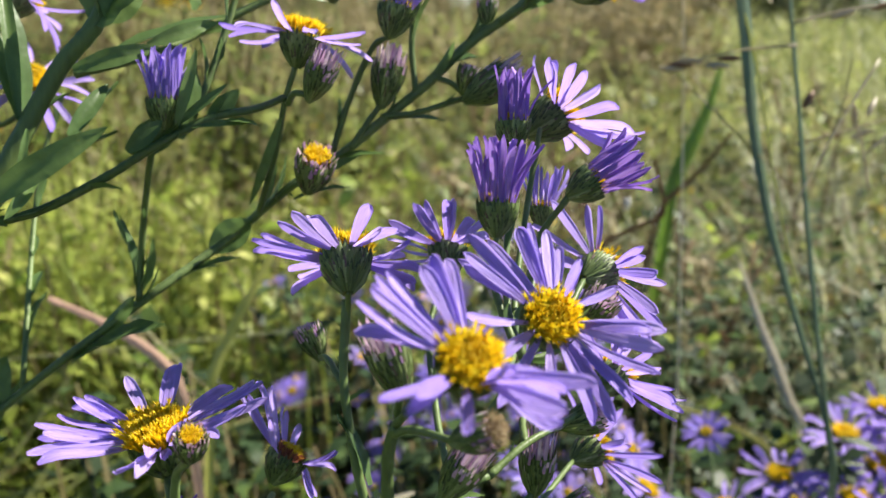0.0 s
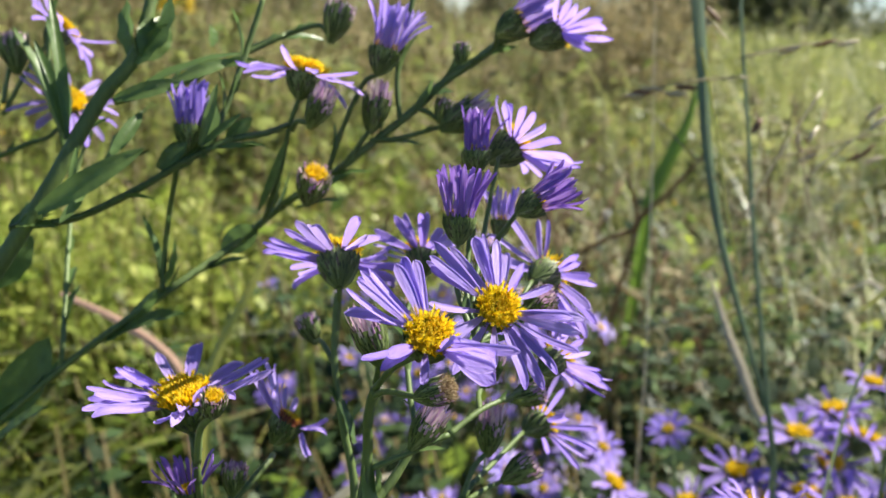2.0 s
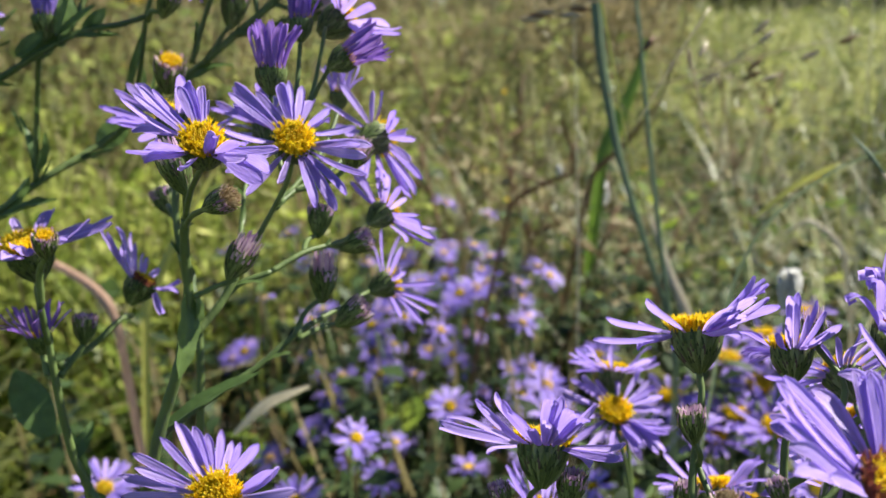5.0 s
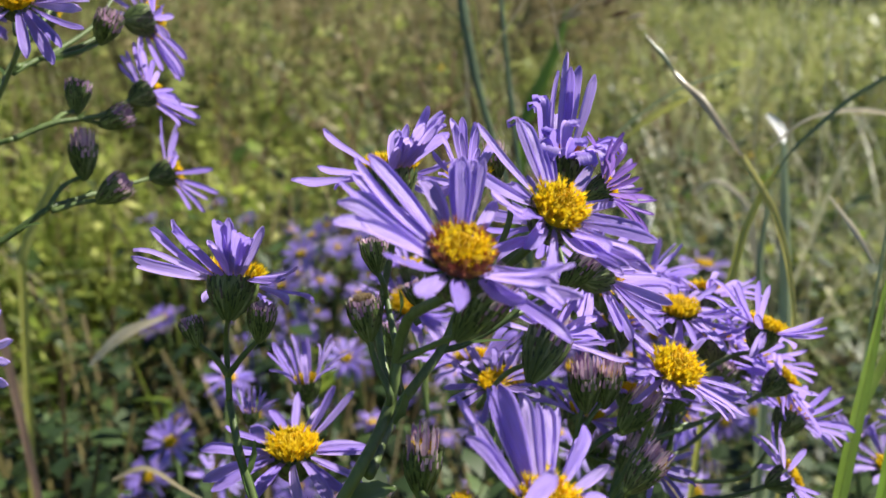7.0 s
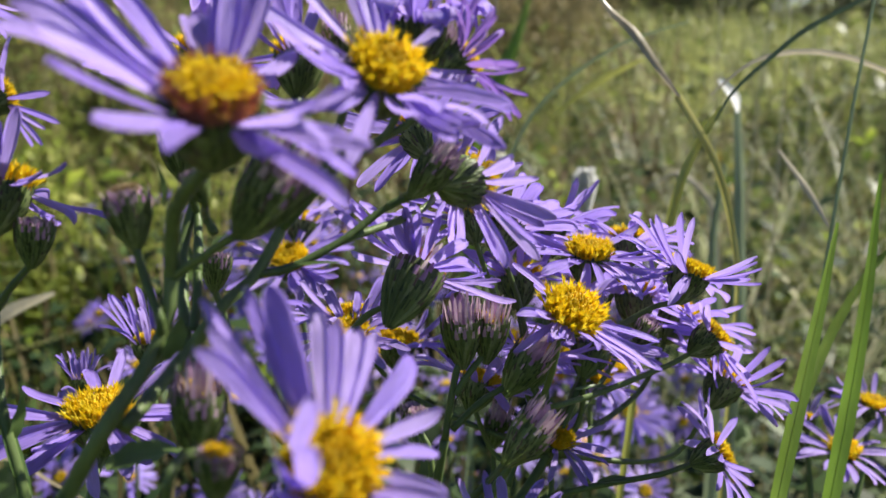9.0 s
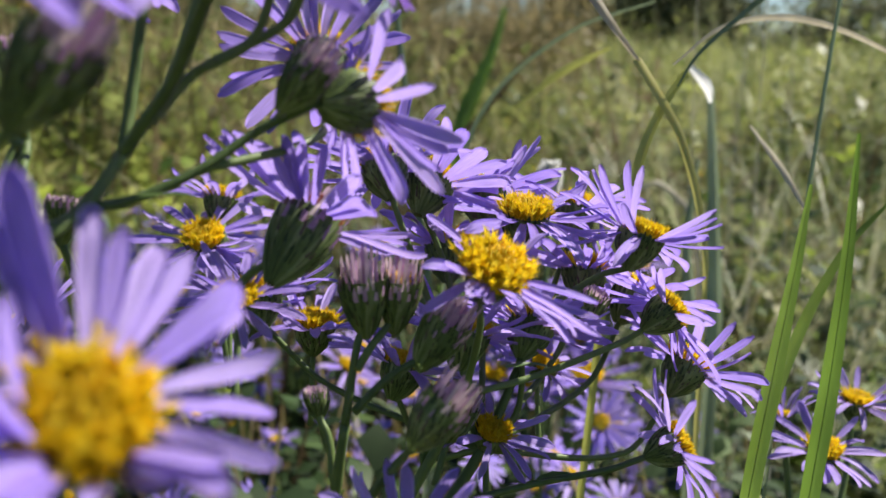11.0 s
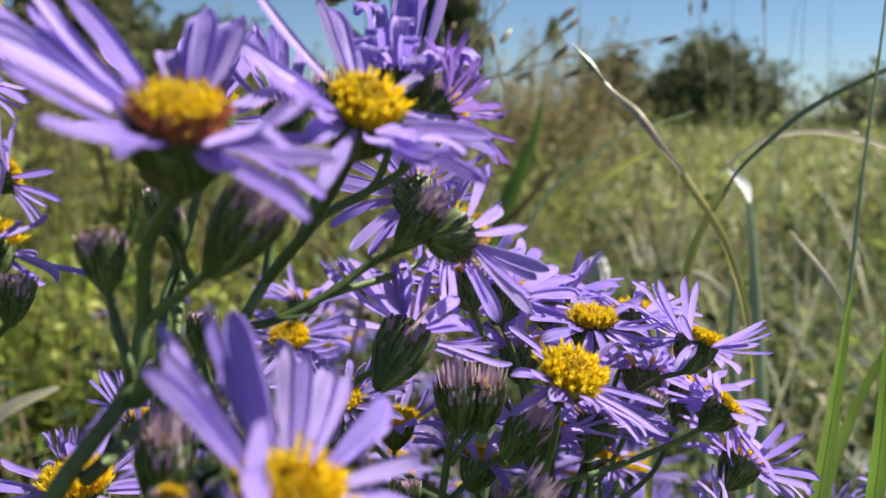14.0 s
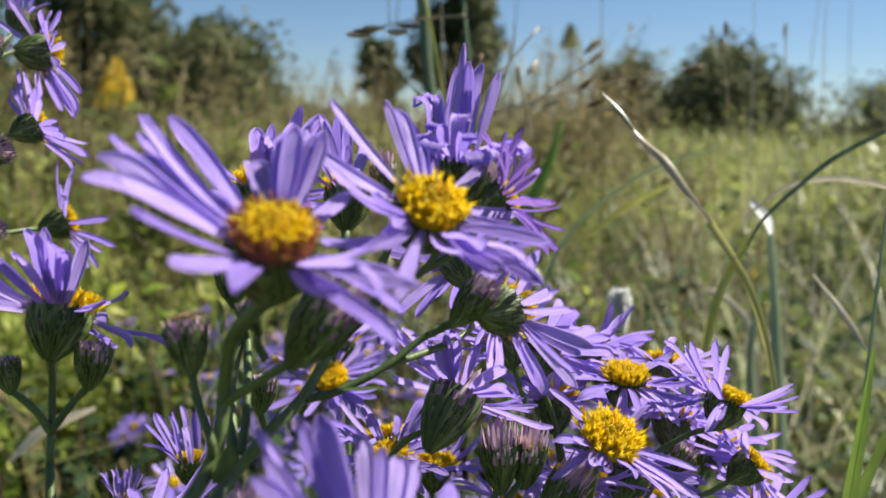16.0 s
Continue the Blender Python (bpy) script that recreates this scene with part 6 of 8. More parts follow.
leaf(plant_q, (-0.0255, 0.1940, 0.7693), (-0.0201, 0.1984, 0.7683), 0.0014, 0.06, 0.4, (-0.5317, 0.1658, 0.8305), rows=5)
leaf(plant_q, (-0.0269, 0.1921, 0.7687), (-0.0213, 0.1924, 0.7689), 0.0013, 0.06, 0.4, (-0.5159, 0.8302, 0.2111), rows=5)
leaf(plant_q, (-0.0231, 0.1939, 0.7550), (-0.0197, 0.1972, 0.7570), 0.0013, 0.06, 0.4, (0.0450, 0.0483, -0.9978), rows=5)
leaf(plant_q, (-0.0308, 0.1864, 0.7526), (-0.0275, 0.1912, 0.7553), 0.0016, 0.06, 0.4, (0.6400, -0.3778, -0.6691), rows=5)
leaf(plant_q, (-0.0245, 0.1983, 0.7360), (-0.0234, 0.2057, 0.7367), 0.0016, 0.06, 0.4, (0.8648, -0.4769, -0.1570), rows=5)
leaf(plant_p, (-0.0761, 0.2483, 0.7969), (-0.0769, 0.2475, 0.8006), 0.0008, 0.06, 0.4, (0.9405, 0.2746, -0.1999), rows=5)
leaf(plant_p, (-0.0803, 0.2513, 0.7837), (-0.0804, 0.2481, 0.7886), 0.0014, 0.06, 0.4, (0.7359, 0.6743, -0.0608), rows=5)
leaf(plant_p, (-0.1019, 0.2400, 0.7889), (-0.1004, 0.2399, 0.7929), 0.0009, 0.06, 0.4, (-0.1202, -0.9313, -0.3438), rows=5)
leaf(plant_p, (-0.1049, 0.2426, 0.7775), (-0.1036, 0.2405, 0.7816), 0.0010, 0.06, 0.4, (-0.2288, 0.9577, 0.1744), rows=5)
leaf(plant_p, (-0.1066, 0.2424, 0.7639), (-0.1048, 0.2439, 0.7697), 0.0014, 0.06, 0.4, (-0.8761, -0.4658, 0.1247), rows=5)
leaf(plant_p, (-0.0602, 0.2599, 0.8075), (-0.0566, 0.2609, 0.8127), 0.0014, 0.06, 0.4, (-0.6435, -0.7102, 0.2855), rows=5)
leaf(plant_p, (-0.0651, 0.2591, 0.7947), (-0.0653, 0.2610, 0.8010), 0.0014, 0.06, 0.4, (0.8405, -0.4938, -0.2229), rows=5)
leaf(plant_p, (-0.0765, 0.2533, 0.7823), (-0.0737, 0.2498, 0.7825), 0.0010, 0.06, 0.4, (-0.2870, 0.3666, 0.8850), rows=5)
leaf(plant_p, (-0.0439, 0.2587, 0.8016), (-0.0385, 0.2565, 0.8052), 0.0015, 0.06, 0.4, (0.3728, 0.4340, -0.8202), rows=5)
leaf(plant_p, (-0.0185, 0.2629, 0.8270), (-0.0150, 0.2605, 0.8288), 0.0010, 0.06, 0.4, (0.3512, 0.8982, -0.2643), rows=5)
leaf(plant_p, (-0.1642, 0.2772, 0.7882), (-0.1604, 0.2796, 0.7926), 0.0015, 0.06, 0.4, (0.4121, -0.5669, -0.7133), rows=5)
leaf(plant_p, (-0.1638, 0.2898, 0.8063), (-0.1605, 0.2916, 0.8100), 0.0012, 0.06, 0.4, (-0.7777, -0.3805, 0.5004), rows=5)
leaf(plant_p, (-0.1673, 0.2878, 0.7992), (-0.1663, 0.2918, 0.8044), 0.0014, 0.06, 0.4, (0.5234, -0.8519, -0.0177), rows=5)
leaf(plant_p, (-0.0778, 0.2732, 0.8263), (-0.0724, 0.2739, 0.8288), 0.0014, 0.06, 0.4, (-0.1549, -0.8960, -0.4161), rows=5)
leaf(plant_p, (-0.0872, 0.2754, 0.8229), (-0.0822, 0.2717, 0.8263), 0.0015, 0.06, 0.4, (0.3359, 0.8588, -0.3869), rows=5)
leaf(plant_p, (-0.1672, 0.2895, 0.8053), (-0.1676, 0.2913, 0.8094), 0.0011, 0.06, 0.4, (0.8411, -0.5406, 0.0178), rows=5)
leaf(plant_q, (-0.0472, 0.1758, 0.7507), (-0.0479, 0.1677, 0.7350), 0.0055, 0.05, 0.25, (0.8670, -0.4454, 0.2232))
leaf(plant_q, (-0.0543, 0.1713, 0.7212), (-0.0341, 0.1813, 0.7306), 0.0041, 0.05, 0.3, (-0.2079, -0.2714, 0.9398))
leaf(plant_q, (-0.0457, 0.1754, 0.7426), (-0.0453, 0.1758, 0.7506), 0.0027, 0.05, 0.3, (0.9259, -0.3645, 0.0996))
leaf(plant_q, (-0.0395, 0.1813, 0.7502), (-0.0323, 0.1815, 0.7512), 0.0015, 0.05, 0.3, (0.0009, -0.1045, 0.9945))
leaf(plant_q, (-0.0337, 0.1853, 0.7315), (-0.0279, 0.1858, 0.7333), 0.0018, 0.05, 0.3, (0.0009, -0.1045, 0.9945))
leaf(plant_q, (-0.0517, 0.1951, 0.7442), (-0.0580, 0.2016, 0.7545), 0.0039, 0.05, 0.3, (0.9312, -0.3328, 0.1490))
leaf(plant_q, (-0.0567, 0.2020, 0.7557), (-0.0524, 0.2029, 0.7587), 0.0016, 0.05, 0.3, (-0.0488, -0.1064, 0.9931))
leaf(plant_p, (-0.1334, 0.2302, 0.7795), (-0.1061, 0.2359, 0.7984), 0.0074, 0.06, 0.3, (-0.3429, -0.2756, 0.8980))
leaf(plant_p, (-0.1387, 0.2301, 0.7792), (-0.1276, 0.2360, 0.7864), 0.0071, 0.05, 0.3, (-0.0488, -0.1064, 0.9931))
leaf(plant_p, (-0.1151, 0.2406, 0.8089), (-0.0884, 0.2650, 0.8212), 0.0050, 0.05, 0.3, (-0.1473, -0.2820, 0.9480))
leaf(plant_p, (-0.1204, 0.2365, 0.7481), (-0.1005, 0.2390, 0.7561), 0.0083, 0.05, 0.3, (-0.0488, -0.1064, 0.9931))
leaf(plant_p, (-0.1466, 0.2306, 0.7284), (-0.1348, 0.2365, 0.7487), 0.0104, 0.05, 0.3, (0.6213, -0.3559, 0.6981))
leaf(plant_p, (-0.1470, 0.2289, 0.7223), (-0.1342, 0.2317, 0.7318), 0.0076, 0.05, 0.3, (-0.0488, -0.1064, 0.9931))
leaf(plant_p, (-0.1364, 0.2332, 0.7770), (-0.1439, 0.2311, 0.7631), 0.0072, 0.05, 0.25, (0.7965, -0.2608, 0.5455))
leaf(plant_p, (-0.1387, 0.2301, 0.7792), (-0.1259, 0.2269, 0.7805), 0.0046, 0.05, 0.3, (-0.0488, -0.1064, 0.9931))
leaf(plant_p, (-0.1106, 0.2415, 0.8186), (-0.1024, 0.2463, 0.8352), 0.0092, 0.05, 0.25, (0.7641, 0.6129, 0.2016))
leaf(plant_p, (-0.1113, 0.2437, 0.8195), (-0.1137, 0.2475, 0.8334), 0.0071, 0.05, 0.25, (-0.6555, -0.5172, 0.5502))
leaf(plant_p, (-0.1222, 0.2487, 0.7913), (-0.1132, 0.2567, 0.8063), 0.0076, 0.05, 0.3, (-0.5635, -0.2203, 0.7962))
leaf(plant_p, (-0.1035, 0.2347, 0.7942), (-0.0937, 0.2366, 0.8005), 0.0067, 0.05, 0.2, (0.4615, 0.7275, 0.5077))
leaf(plant_p, (-0.0885, 0.2386, 0.8005), (-0.0823, 0.2404, 0.8067), 0.0036, 0.05, 0.2, (0.4615, 0.7275, 0.5077))
leaf(plant_p, (-0.0938, 0.2357, 0.7971), (-0.0919, 0.2420, 0.8129), 0.0053, 0.05, 0.3, (0.9595, -0.2511, 0.1277))
leaf(plant_p, (-0.0942, 0.2555, 0.7680), (-0.0850, 0.2559, 0.7755), 0.0072, 0.05, 0.2, (0.4615, 0.7275, 0.5077))
leaf(plant_p, (-0.1015, 0.2501, 0.7623), (-0.0864, 0.2518, 0.7679), 0.0040, 0.05, 0.3, (-0.0488, -0.1064, 0.9931))
leaf(plant_p, (-0.1069, 0.2419, 0.7601), (-0.1115, 0.2469, 0.7779), 0.0031, 0.05, 0.3, (0.9595, -0.2511, 0.1277))
leaf(plant_p, (-0.1070, 0.2424, 0.7617), (-0.1036, 0.2440, 0.7740), 0.0034, 0.05, 0.3, (0.9595, -0.2511, 0.1277))
leaf(plant_p, (-0.0826, 0.2547, 0.7780), (-0.0787, 0.2534, 0.7929), 0.0040, 0.05, 0.3, (0.9595, -0.2511, 0.1277))
leaf(plant_p, (-0.0744, 0.2538, 0.7811), (-0.0618, 0.2548, 0.7840), 0.0031, 0.05, 0.3, (-0.0488, -0.1064, 0.9931))
leaf(plant_p, (-0.0663, 0.2589, 0.7920), (-0.0650, 0.2621, 0.8033), 0.0036, 0.05, 0.3, (0.9595, -0.2511, 0.1277))
leaf(plant_p, (-0.0552, 0.2607, 0.7982), (-0.0406, 0.2610, 0.7985), 0.0036, 0.05, 0.3, (-0.0488, -0.1064, 0.9931))
leaf(plant_p, (-0.0879, 0.2385, 0.8003), (-0.0849, 0.2420, 0.8060), 0.0029, 0.05, 0.3, (-0.0488, -0.1064, 0.9931))
leaf(plant_p, (-0.0846, 0.2386, 0.8005), (-0.0782, 0.2402, 0.7993), 0.0029, 0.05, 0.3, (-0.0488, -0.1064, 0.9931))
leaf(plant_p, (-0.0798, 0.2738, 0.8257), (-0.0710, 0.2749, 0.8291), 0.0036, 0.05, 0.3, (-0.0488, -0.1064, 0.9931))
leaf(plant_p, (-0.1411, 0.2679, 0.7939), (-0.1585, 0.2800, 0.8245), 0.0062, 0.05, 0.3, (0.9316, -0.1958, 0.3062))
leaf(plant_p, (-0.1411, 0.2679, 0.7939), (-0.1477, 0.2774, 0.8280), 0.0053, 0.05, 0.3, (0.9316, -0.1958, 0.3062))
leaf(plant_p, (-0.1006, 0.2725, 0.8218), (-0.1010, 0.2741, 0.8275), 0.0049, 0.05, 0.3, (0.9316, -0.1958, 0.3062))
leaf(plant_p, (-0.0399, 0.2645, 0.8110), (-0.0334, 0.2651, 0.8127), 0.0059, 0.05, 0.2, (-0.0488, -0.1064, 0.9931))
leaf(plant_p, (-0.0881, 0.2454, 0.8115), (-0.0871, 0.2469, 0.8167), 0.0025, 0.05, 0.3, (0.9595, -0.2511, 0.1277))
leaf(plant_p, (-0.1241, 0.2140, 0.7873), (-0.1023, 0.2220, 0.8012), 0.0049, 0.05, 0.3, (0.5928, -0.8154, 0.5164))
leaf(plant_p, (-0.1116, 0.2260, 0.7987), (-0.1073, 0.2360, 0.8077), 0.0032, 0.05, 0.3, (0.5627, -0.8350, 0.4725))
leaf(plant_p, (-0.1131, 0.2340, 0.8105), (-0.0979, 0.2400, 0.8148), 0.0038, 0.05, 0.3, (0.5423, -0.8472, 0.4323))
leaf(plant_p, (-0.1002, 0.2400, 0.8151), (-0.0885, 0.2500, 0.8197), 0.0031, 0.05, 0.3, (0.4928, -0.8644, 0.4118))
leaf(plant_p, (-0.1079, 0.2420, 0.8194), (-0.1066, 0.2500, 0.8294), 0.0082, 0.05, 0.2, (0.5387, -0.8518, 0.3832))
leaf(plant_p, (-0.0935, 0.2340, 0.8002), (-0.0898, 0.2380, 0.8149), 0.0023, 0.05, 0.3, (0.4908, -0.8608, 0.4553))
leaf(plant_p, (-0.0938, 0.2350, 0.8000), (-0.0845, 0.2400, 0.8078), 0.0018, 0.05, 0.3, (0.4791, -0.8621, 0.4697))
leaf(plant_p, (-0.1027, 0.2310, 0.7951), (-0.0963, 0.2340, 0.8009), 0.0034, 0.05, 0.2, (0.5231, -0.8453, 0.4946))
leaf(plant_p, (-0.0941, 0.2360, 0.7994), (-0.0795, 0.2420, 0.7998), 0.0014, 0.05, 0.3, (0.4681, -0.8625, 0.4864))
leaf(plant_p, (-0.1101, 0.2400, 0.7811), (-0.1078, 0.2400, 0.7733), 0.0010, 0.05, 0.3, (0.5432, -0.8228, 0.5668))
leaf(plant_p, (-0.1258, 0.2360, 0.8002), (-0.1367, 0.2460, 0.8230), 0.0030, 0.05, 0.5, (0.6244, -0.8143, 0.4316))
leaf(plant_p, (-0.1260, 0.2360, 0.8005), (-0.1338, 0.2500, 0.8338), 0.0028, 0.05, 0.5, (0.6179, -0.8191, 0.4101))
leaf(plant_p, (-0.1149, 0.2180, 0.7914), (-0.1184, 0.2120, 0.7856), 0.0022, 0.05, 0.3, (0.6078, -0.8033, 0.5413))
leaf(plant_p, (-0.1195, 0.2260, 0.7999), (-0.1209, 0.2220, 0.7884), 0.0015, 0.05, 0.3, (0.6089, -0.8096, 0.5105))
leaf(plant_p, (-0.0693, 0.2580, 0.7860), (-0.0591, 0.2620, 0.7911), 0.0018, 0.05, 0.3, (0.3659, -0.8765, 0.5182))
leaf(plant_p, (-0.0752, 0.2460, 0.8004), (-0.0836, 0.2500, 0.7805), 0.0020, 0.05, 0.6, (0.4308, -0.8656, 0.5175))
leaf(plant_a, (-0.0765, 0.1850, 0.7010), (-0.0830, 0.1910, 0.7128), 0.0034, 0.08, 0.50, (0.35, -0.85, 0.40))
leaf(plant_a, (-0.0790, 0.1850, 0.7069), (-0.0764, 0.1910, 0.7138), 0.0028, 0.08, 0.50, (0.35, -0.85, 0.40))
leaf(plant_a, (-0.0842, 0.1850, 0.7128), (-0.0931, 0.1910, 0.7266), 0.0080, 0.08, 0.25, (0.35, -0.85, 0.40))
leaf(plant_a, (-0.0775, 0.1850, 0.6988), (-0.0756, 0.1910, 0.6929), 0.0022, 0.08, 0.40, (0.35, -0.85, 0.40))
leaf(plant_a, (-0.0749, 0.1850, 0.6927), (-0.0803, 0.1910, 0.6969), 0.0020, 0.08, 0.40, (0.35, -0.85, 0.40))
leaf(plant_d, (0.0516, 0.1140, 0.7201), (0.0535, 0.1147, 0.7249), 0.0029, 0.05, 0.2, (0.8291, -0.5509, 0.0951))
leaf(plant_d, (0.0450, 0.1114, 0.7078), (0.0519, 0.1182, 0.7067), 0.0048, 0.05, 0.3, (-0.0200, -0.0997, 0.9948))
leaf(plant_d, (0.0523, 0.1173, 0.7293), (0.0586, 0.1155, 0.7317), 0.0008, 0.05, 0.3, (-0.0265, -0.2183, 0.9755))
leaf(plant_d, (0.0622, 0.1317, 0.7253), (0.0710, 0.1322, 0.7261), 0.0008, 0.05, 0.3, (-0.0265, -0.2183, 0.9755))
leaf(plant_d, (0.0528, 0.1132, 0.7380), (0.0527, 0.1121, 0.7424), 0.0012, 0.05, 0.3, (0.9076, -0.4134, 0.0735))
leaf(plant_d, (0.0493, 0.1382, 0.7219), (0.0489, 0.1391, 0.7273), 0.0013, 0.05, 0.3, (0.9076, -0.4134, 0.0735))
leaf(plant_d, (0.0244, 0.1326, 0.6993), (0.0265, 0.1346, 0.7066), 0.0021, 0.05, 0.3, (0.9082, -0.4019, 0.1166))
leaf(plant_d, (0.0277, 0.1293, 0.6886), (0.0225, 0.1345, 0.7056), 0.0024, 0.05, 0.3, (0.9082, -0.4019, 0.1166))
leaf(plant_d, (0.1086, 0.1560, 0.6967), (0.1160, 0.1588, 0.6956), 0.0013, 0.05, 0.3, (-0.0307, -0.1168, 0.9927))
leaf(plant_d, (0.1151, 0.1611, 0.6758), (0.1217, 0.1607, 0.6764), 0.0021, 0.05, 0.3, (-0.0307, -0.1168, 0.9927))


# ---- grasses that stand out ----
def blade(name, points, width, mat, label, tip=0.1, side=(1, 0.25, 0), turn=0.5):
    """A grass blade: a keeled ribbon along a curve, broad at its foot and narrowing to its tip."""
    path = spline(points, 8)
    verts, faces, n = [], [], len(path)
    side = Vector(side)
    for i, p in enumerate(path):
        t = i / (n - 1)
        ahead = (path[min(i + 1, n - 1)] - path[max(i - 1, 0)]).normalized()
        side = (side - ahead * side.dot(ahead)).normalized()
        a = turn * (t - 0.5)
        flat = side * math.cos(a) + ahead.cross(side) * math.sin(a)
        keel = ahead.cross(flat)
        w = width * 0.5 * (1 - (1 - tip) * max(0, (t - 0.35) / 0.65) ** 1.6) * min(1.0, 0.25 + 1.3 * t)
        for s, k in ((-1, 0.25), (-0.5, 0.1), (0, 0), (0.5, 0.1), (1, 0.25)):
            verts.append(p + flat * s * w + keel * k * w)
        if i:
            for k in range(4):
                a = (i - 1) * 5 + k
                faces.append((a, a + 1, a + 6, a + 5))
    plant = thing(name, points[0], label, "grass", "grasses")
    part("blade", mesh_of("blade", verts, faces, [mat]), plant)
    if width > 0.003:
        v, f = tube([Vector(p) for p in path[2:-2]], (width * 0.028, width * 0.012), 5)
        part("midrib", mesh_of("midrib", v, f, [mat]), plant)
    return plant


def panicle(line, seeds):
    """A thin seed branch of a grass with a few pointed brown husks on it."""
    a, b = Vector(line[0]), Vector(line[1])
    plant = thing("grass_panicle", a, "thin dry grass branch with pointed pale brown husks", "grass", "grasses")
    v, f = tube(spline([a, a.lerp(b, 0.5) + Vector((0, 0, 0.002)), b], 6), (0.0006, 0.0003), 5)
    part("branch", mesh_of("branch", v, f, [STRAW]), plant)
    way = (b - a).normalized()
    for n, q in enumerate(seeds):
        v, f = [], []
        for i in range(7):
            r = 0.0016 * math.sin(math.pi * (i + 0.4) / 7.2)
            for k in range(6):
                v.append((r * math.cos(k * 1.047), r * 0.7 * math.sin(k * 1.047), (i - 3) * 0.0017))
            if i:
                for k in range(6):
                    f.append(((i - 1) * 6 + k, (i - 1) * 6 + (k + 1) % 6, i * 6 + (k + 1) % 6, i * 6 + k))
        part("husk", mesh_of("husk", v, f, [RUSSET if n % 3 == 1 else STRAW]), plant, facing(q, way + Vector((0.1, 0, 0.2)), n))


blade("grass_stalk", [(0.1186, 0.3636, 0.0000), (0.1170, 0.3586, 0.3138), (0.1104, 0.3671, 0.6455), (0.1076, 0.3745, 0.6714), (0.1011, 0.3804, 0.6925), (0.0919, 0.3883, 0.7206), (0.0850, 0.3949, 0.7440), (0.0811, 0.4002, 0.7628), (0.0772, 0.4069, 0.7863), (0.0750, 0.4136, 0.8099), (0.0725, 0.4203, 0.8335), (0.0699, 0.4283, 0.8618)], 0.0032, BLADE_DARK, "broad dark green grass blade standing upright", 2.6)
blade("grass_stalk", [(0.1224, 0.3636, 0.0000), (0.1205, 0.3586, 0.3139), (0.1121, 0.3672, 0.6456), (0.1086, 0.3745, 0.6715), (0.1044, 0.3832, 0.7021), (0.0987, 0.3972, 0.7516), (0.0953, 0.4072, 0.7870), (0.0917, 0.4172, 0.8223), (0.0888, 0.4273, 0.8577)], 0.0027, BLADE_DARK, "dark green grass stem beside a broad blade", 0.6)
blade("grass_stalk", [(0.1053, 0.3805, 0.6926), (0.0906, 0.3937, 0.7395), (0.0788, 0.4109, 0.8006), (0.0708, 0.4202, 0.8335), (0.0676, 0.4255, 0.8523)], 0.0017, YELLOWED, "thin yellowing stem along a broad blade", 0.6)
blade("grass_stalk", [(0.1494, 0.9077, 0.0000), (0.1541, 0.9027, 0.3157), (0.1746, 0.9108, 0.6470), (0.1824, 0.9174, 0.6698), (0.1959, 0.9257, 0.6985), (0.2109, 0.9355, 0.7328), (0.2222, 0.9470, 0.7727)], 0.0199, BLADE, "bright green grass blade leaning in the meadow", 0.3)
blade("grass_stalk", [(0.1092, 0.9055, 0.0000), (0.1194, 0.9005, 0.3121), (0.1635, 0.9058, 0.6297), (0.1973, 0.9161, 0.6647), (0.2337, 0.9283, 0.7066)], 0.0070, RUSSET, "brown dry stalk in the meadow", 0.6)
blade("grass_stalk", [(0.2547, 0.6496, 0.0000), (0.2486, 0.6446, 0.2525), (0.2222, 0.6519, 0.5249), (0.2114, 0.6584, 0.5480), (0.2015, 0.6656, 0.5734), (0.1917, 0.6717, 0.5953), (0.1808, 0.6798, 0.6241), (0.1728, 0.6857, 0.6452)], 0.0107, STRAW, "pale dry grass blade leaning against a stem", 0.2)
blade("grass_stalk", [(0.2838, 0.6804, 0.0000), (0.2712, 0.6754, 0.2399), (0.2168, 0.6775, 0.4834), (0.1639, 0.6865, 0.5167), (0.1260, 0.6887, 0.5253)], 0.0061, YELLOWED, "yellowing grass blade bent low", 0.3)
blade("grass_stalk", [(0.4023, 0.7123, 0.0000), (0.3921, 0.7073, 0.2968), (0.3479, 0.7120, 0.6007), (0.3186, 0.7205, 0.6312), (0.2956, 0.7175, 0.6214)], 0.0066, STRAW, "pale dry grass blade bent over", 0.3)
blade("grass_stalk", [(0.0987, 0.3975, 0.7528), (0.0775, 0.4027, 0.7717), (0.0609, 0.4069, 0.7870), (0.0469, 0.4103, 0.7995)], 0.0012, WEED_STALK, "thin dry side branch of a grass", 0.5)
blade("grass_stalk", [(0.0987, 0.3975, 0.7528), (0.1047, 0.4020, 0.7684), (0.1124, 0.4082, 0.7899), (0.1155, 0.4130, 0.8066)], 0.0012, WEED_STALK, "thin dry side branch of a grass", 0.5)
blade("grass_stalk", [(-0.1247, 0.4110, 0.0000), (-0.1306, 0.4060, 0.3163), (-0.1561, 0.4133, 0.6469), (-0.1645, 0.4185, 0.6659), (-0.1925, 0.4314, 0.6795), (-0.2275, 0.4431, 0.6895)], 0.0059, PINKISH, "faded pink arching grass blade", 0.5)
blade("grass_stalk", [(-0.1779, 0.4463, 0.0000), (-0.1737, 0.4413, 0.3131), (-0.1554, 0.4495, 0.6426), (-0.1492, 0.4552, 0.6627), (-0.1361, 0.4627, 0.6887), (-0.1206, 0.4806, 0.7184)], 0.0064, YELLOWED, "yellow-brown grass blade leaning over", 0.3)
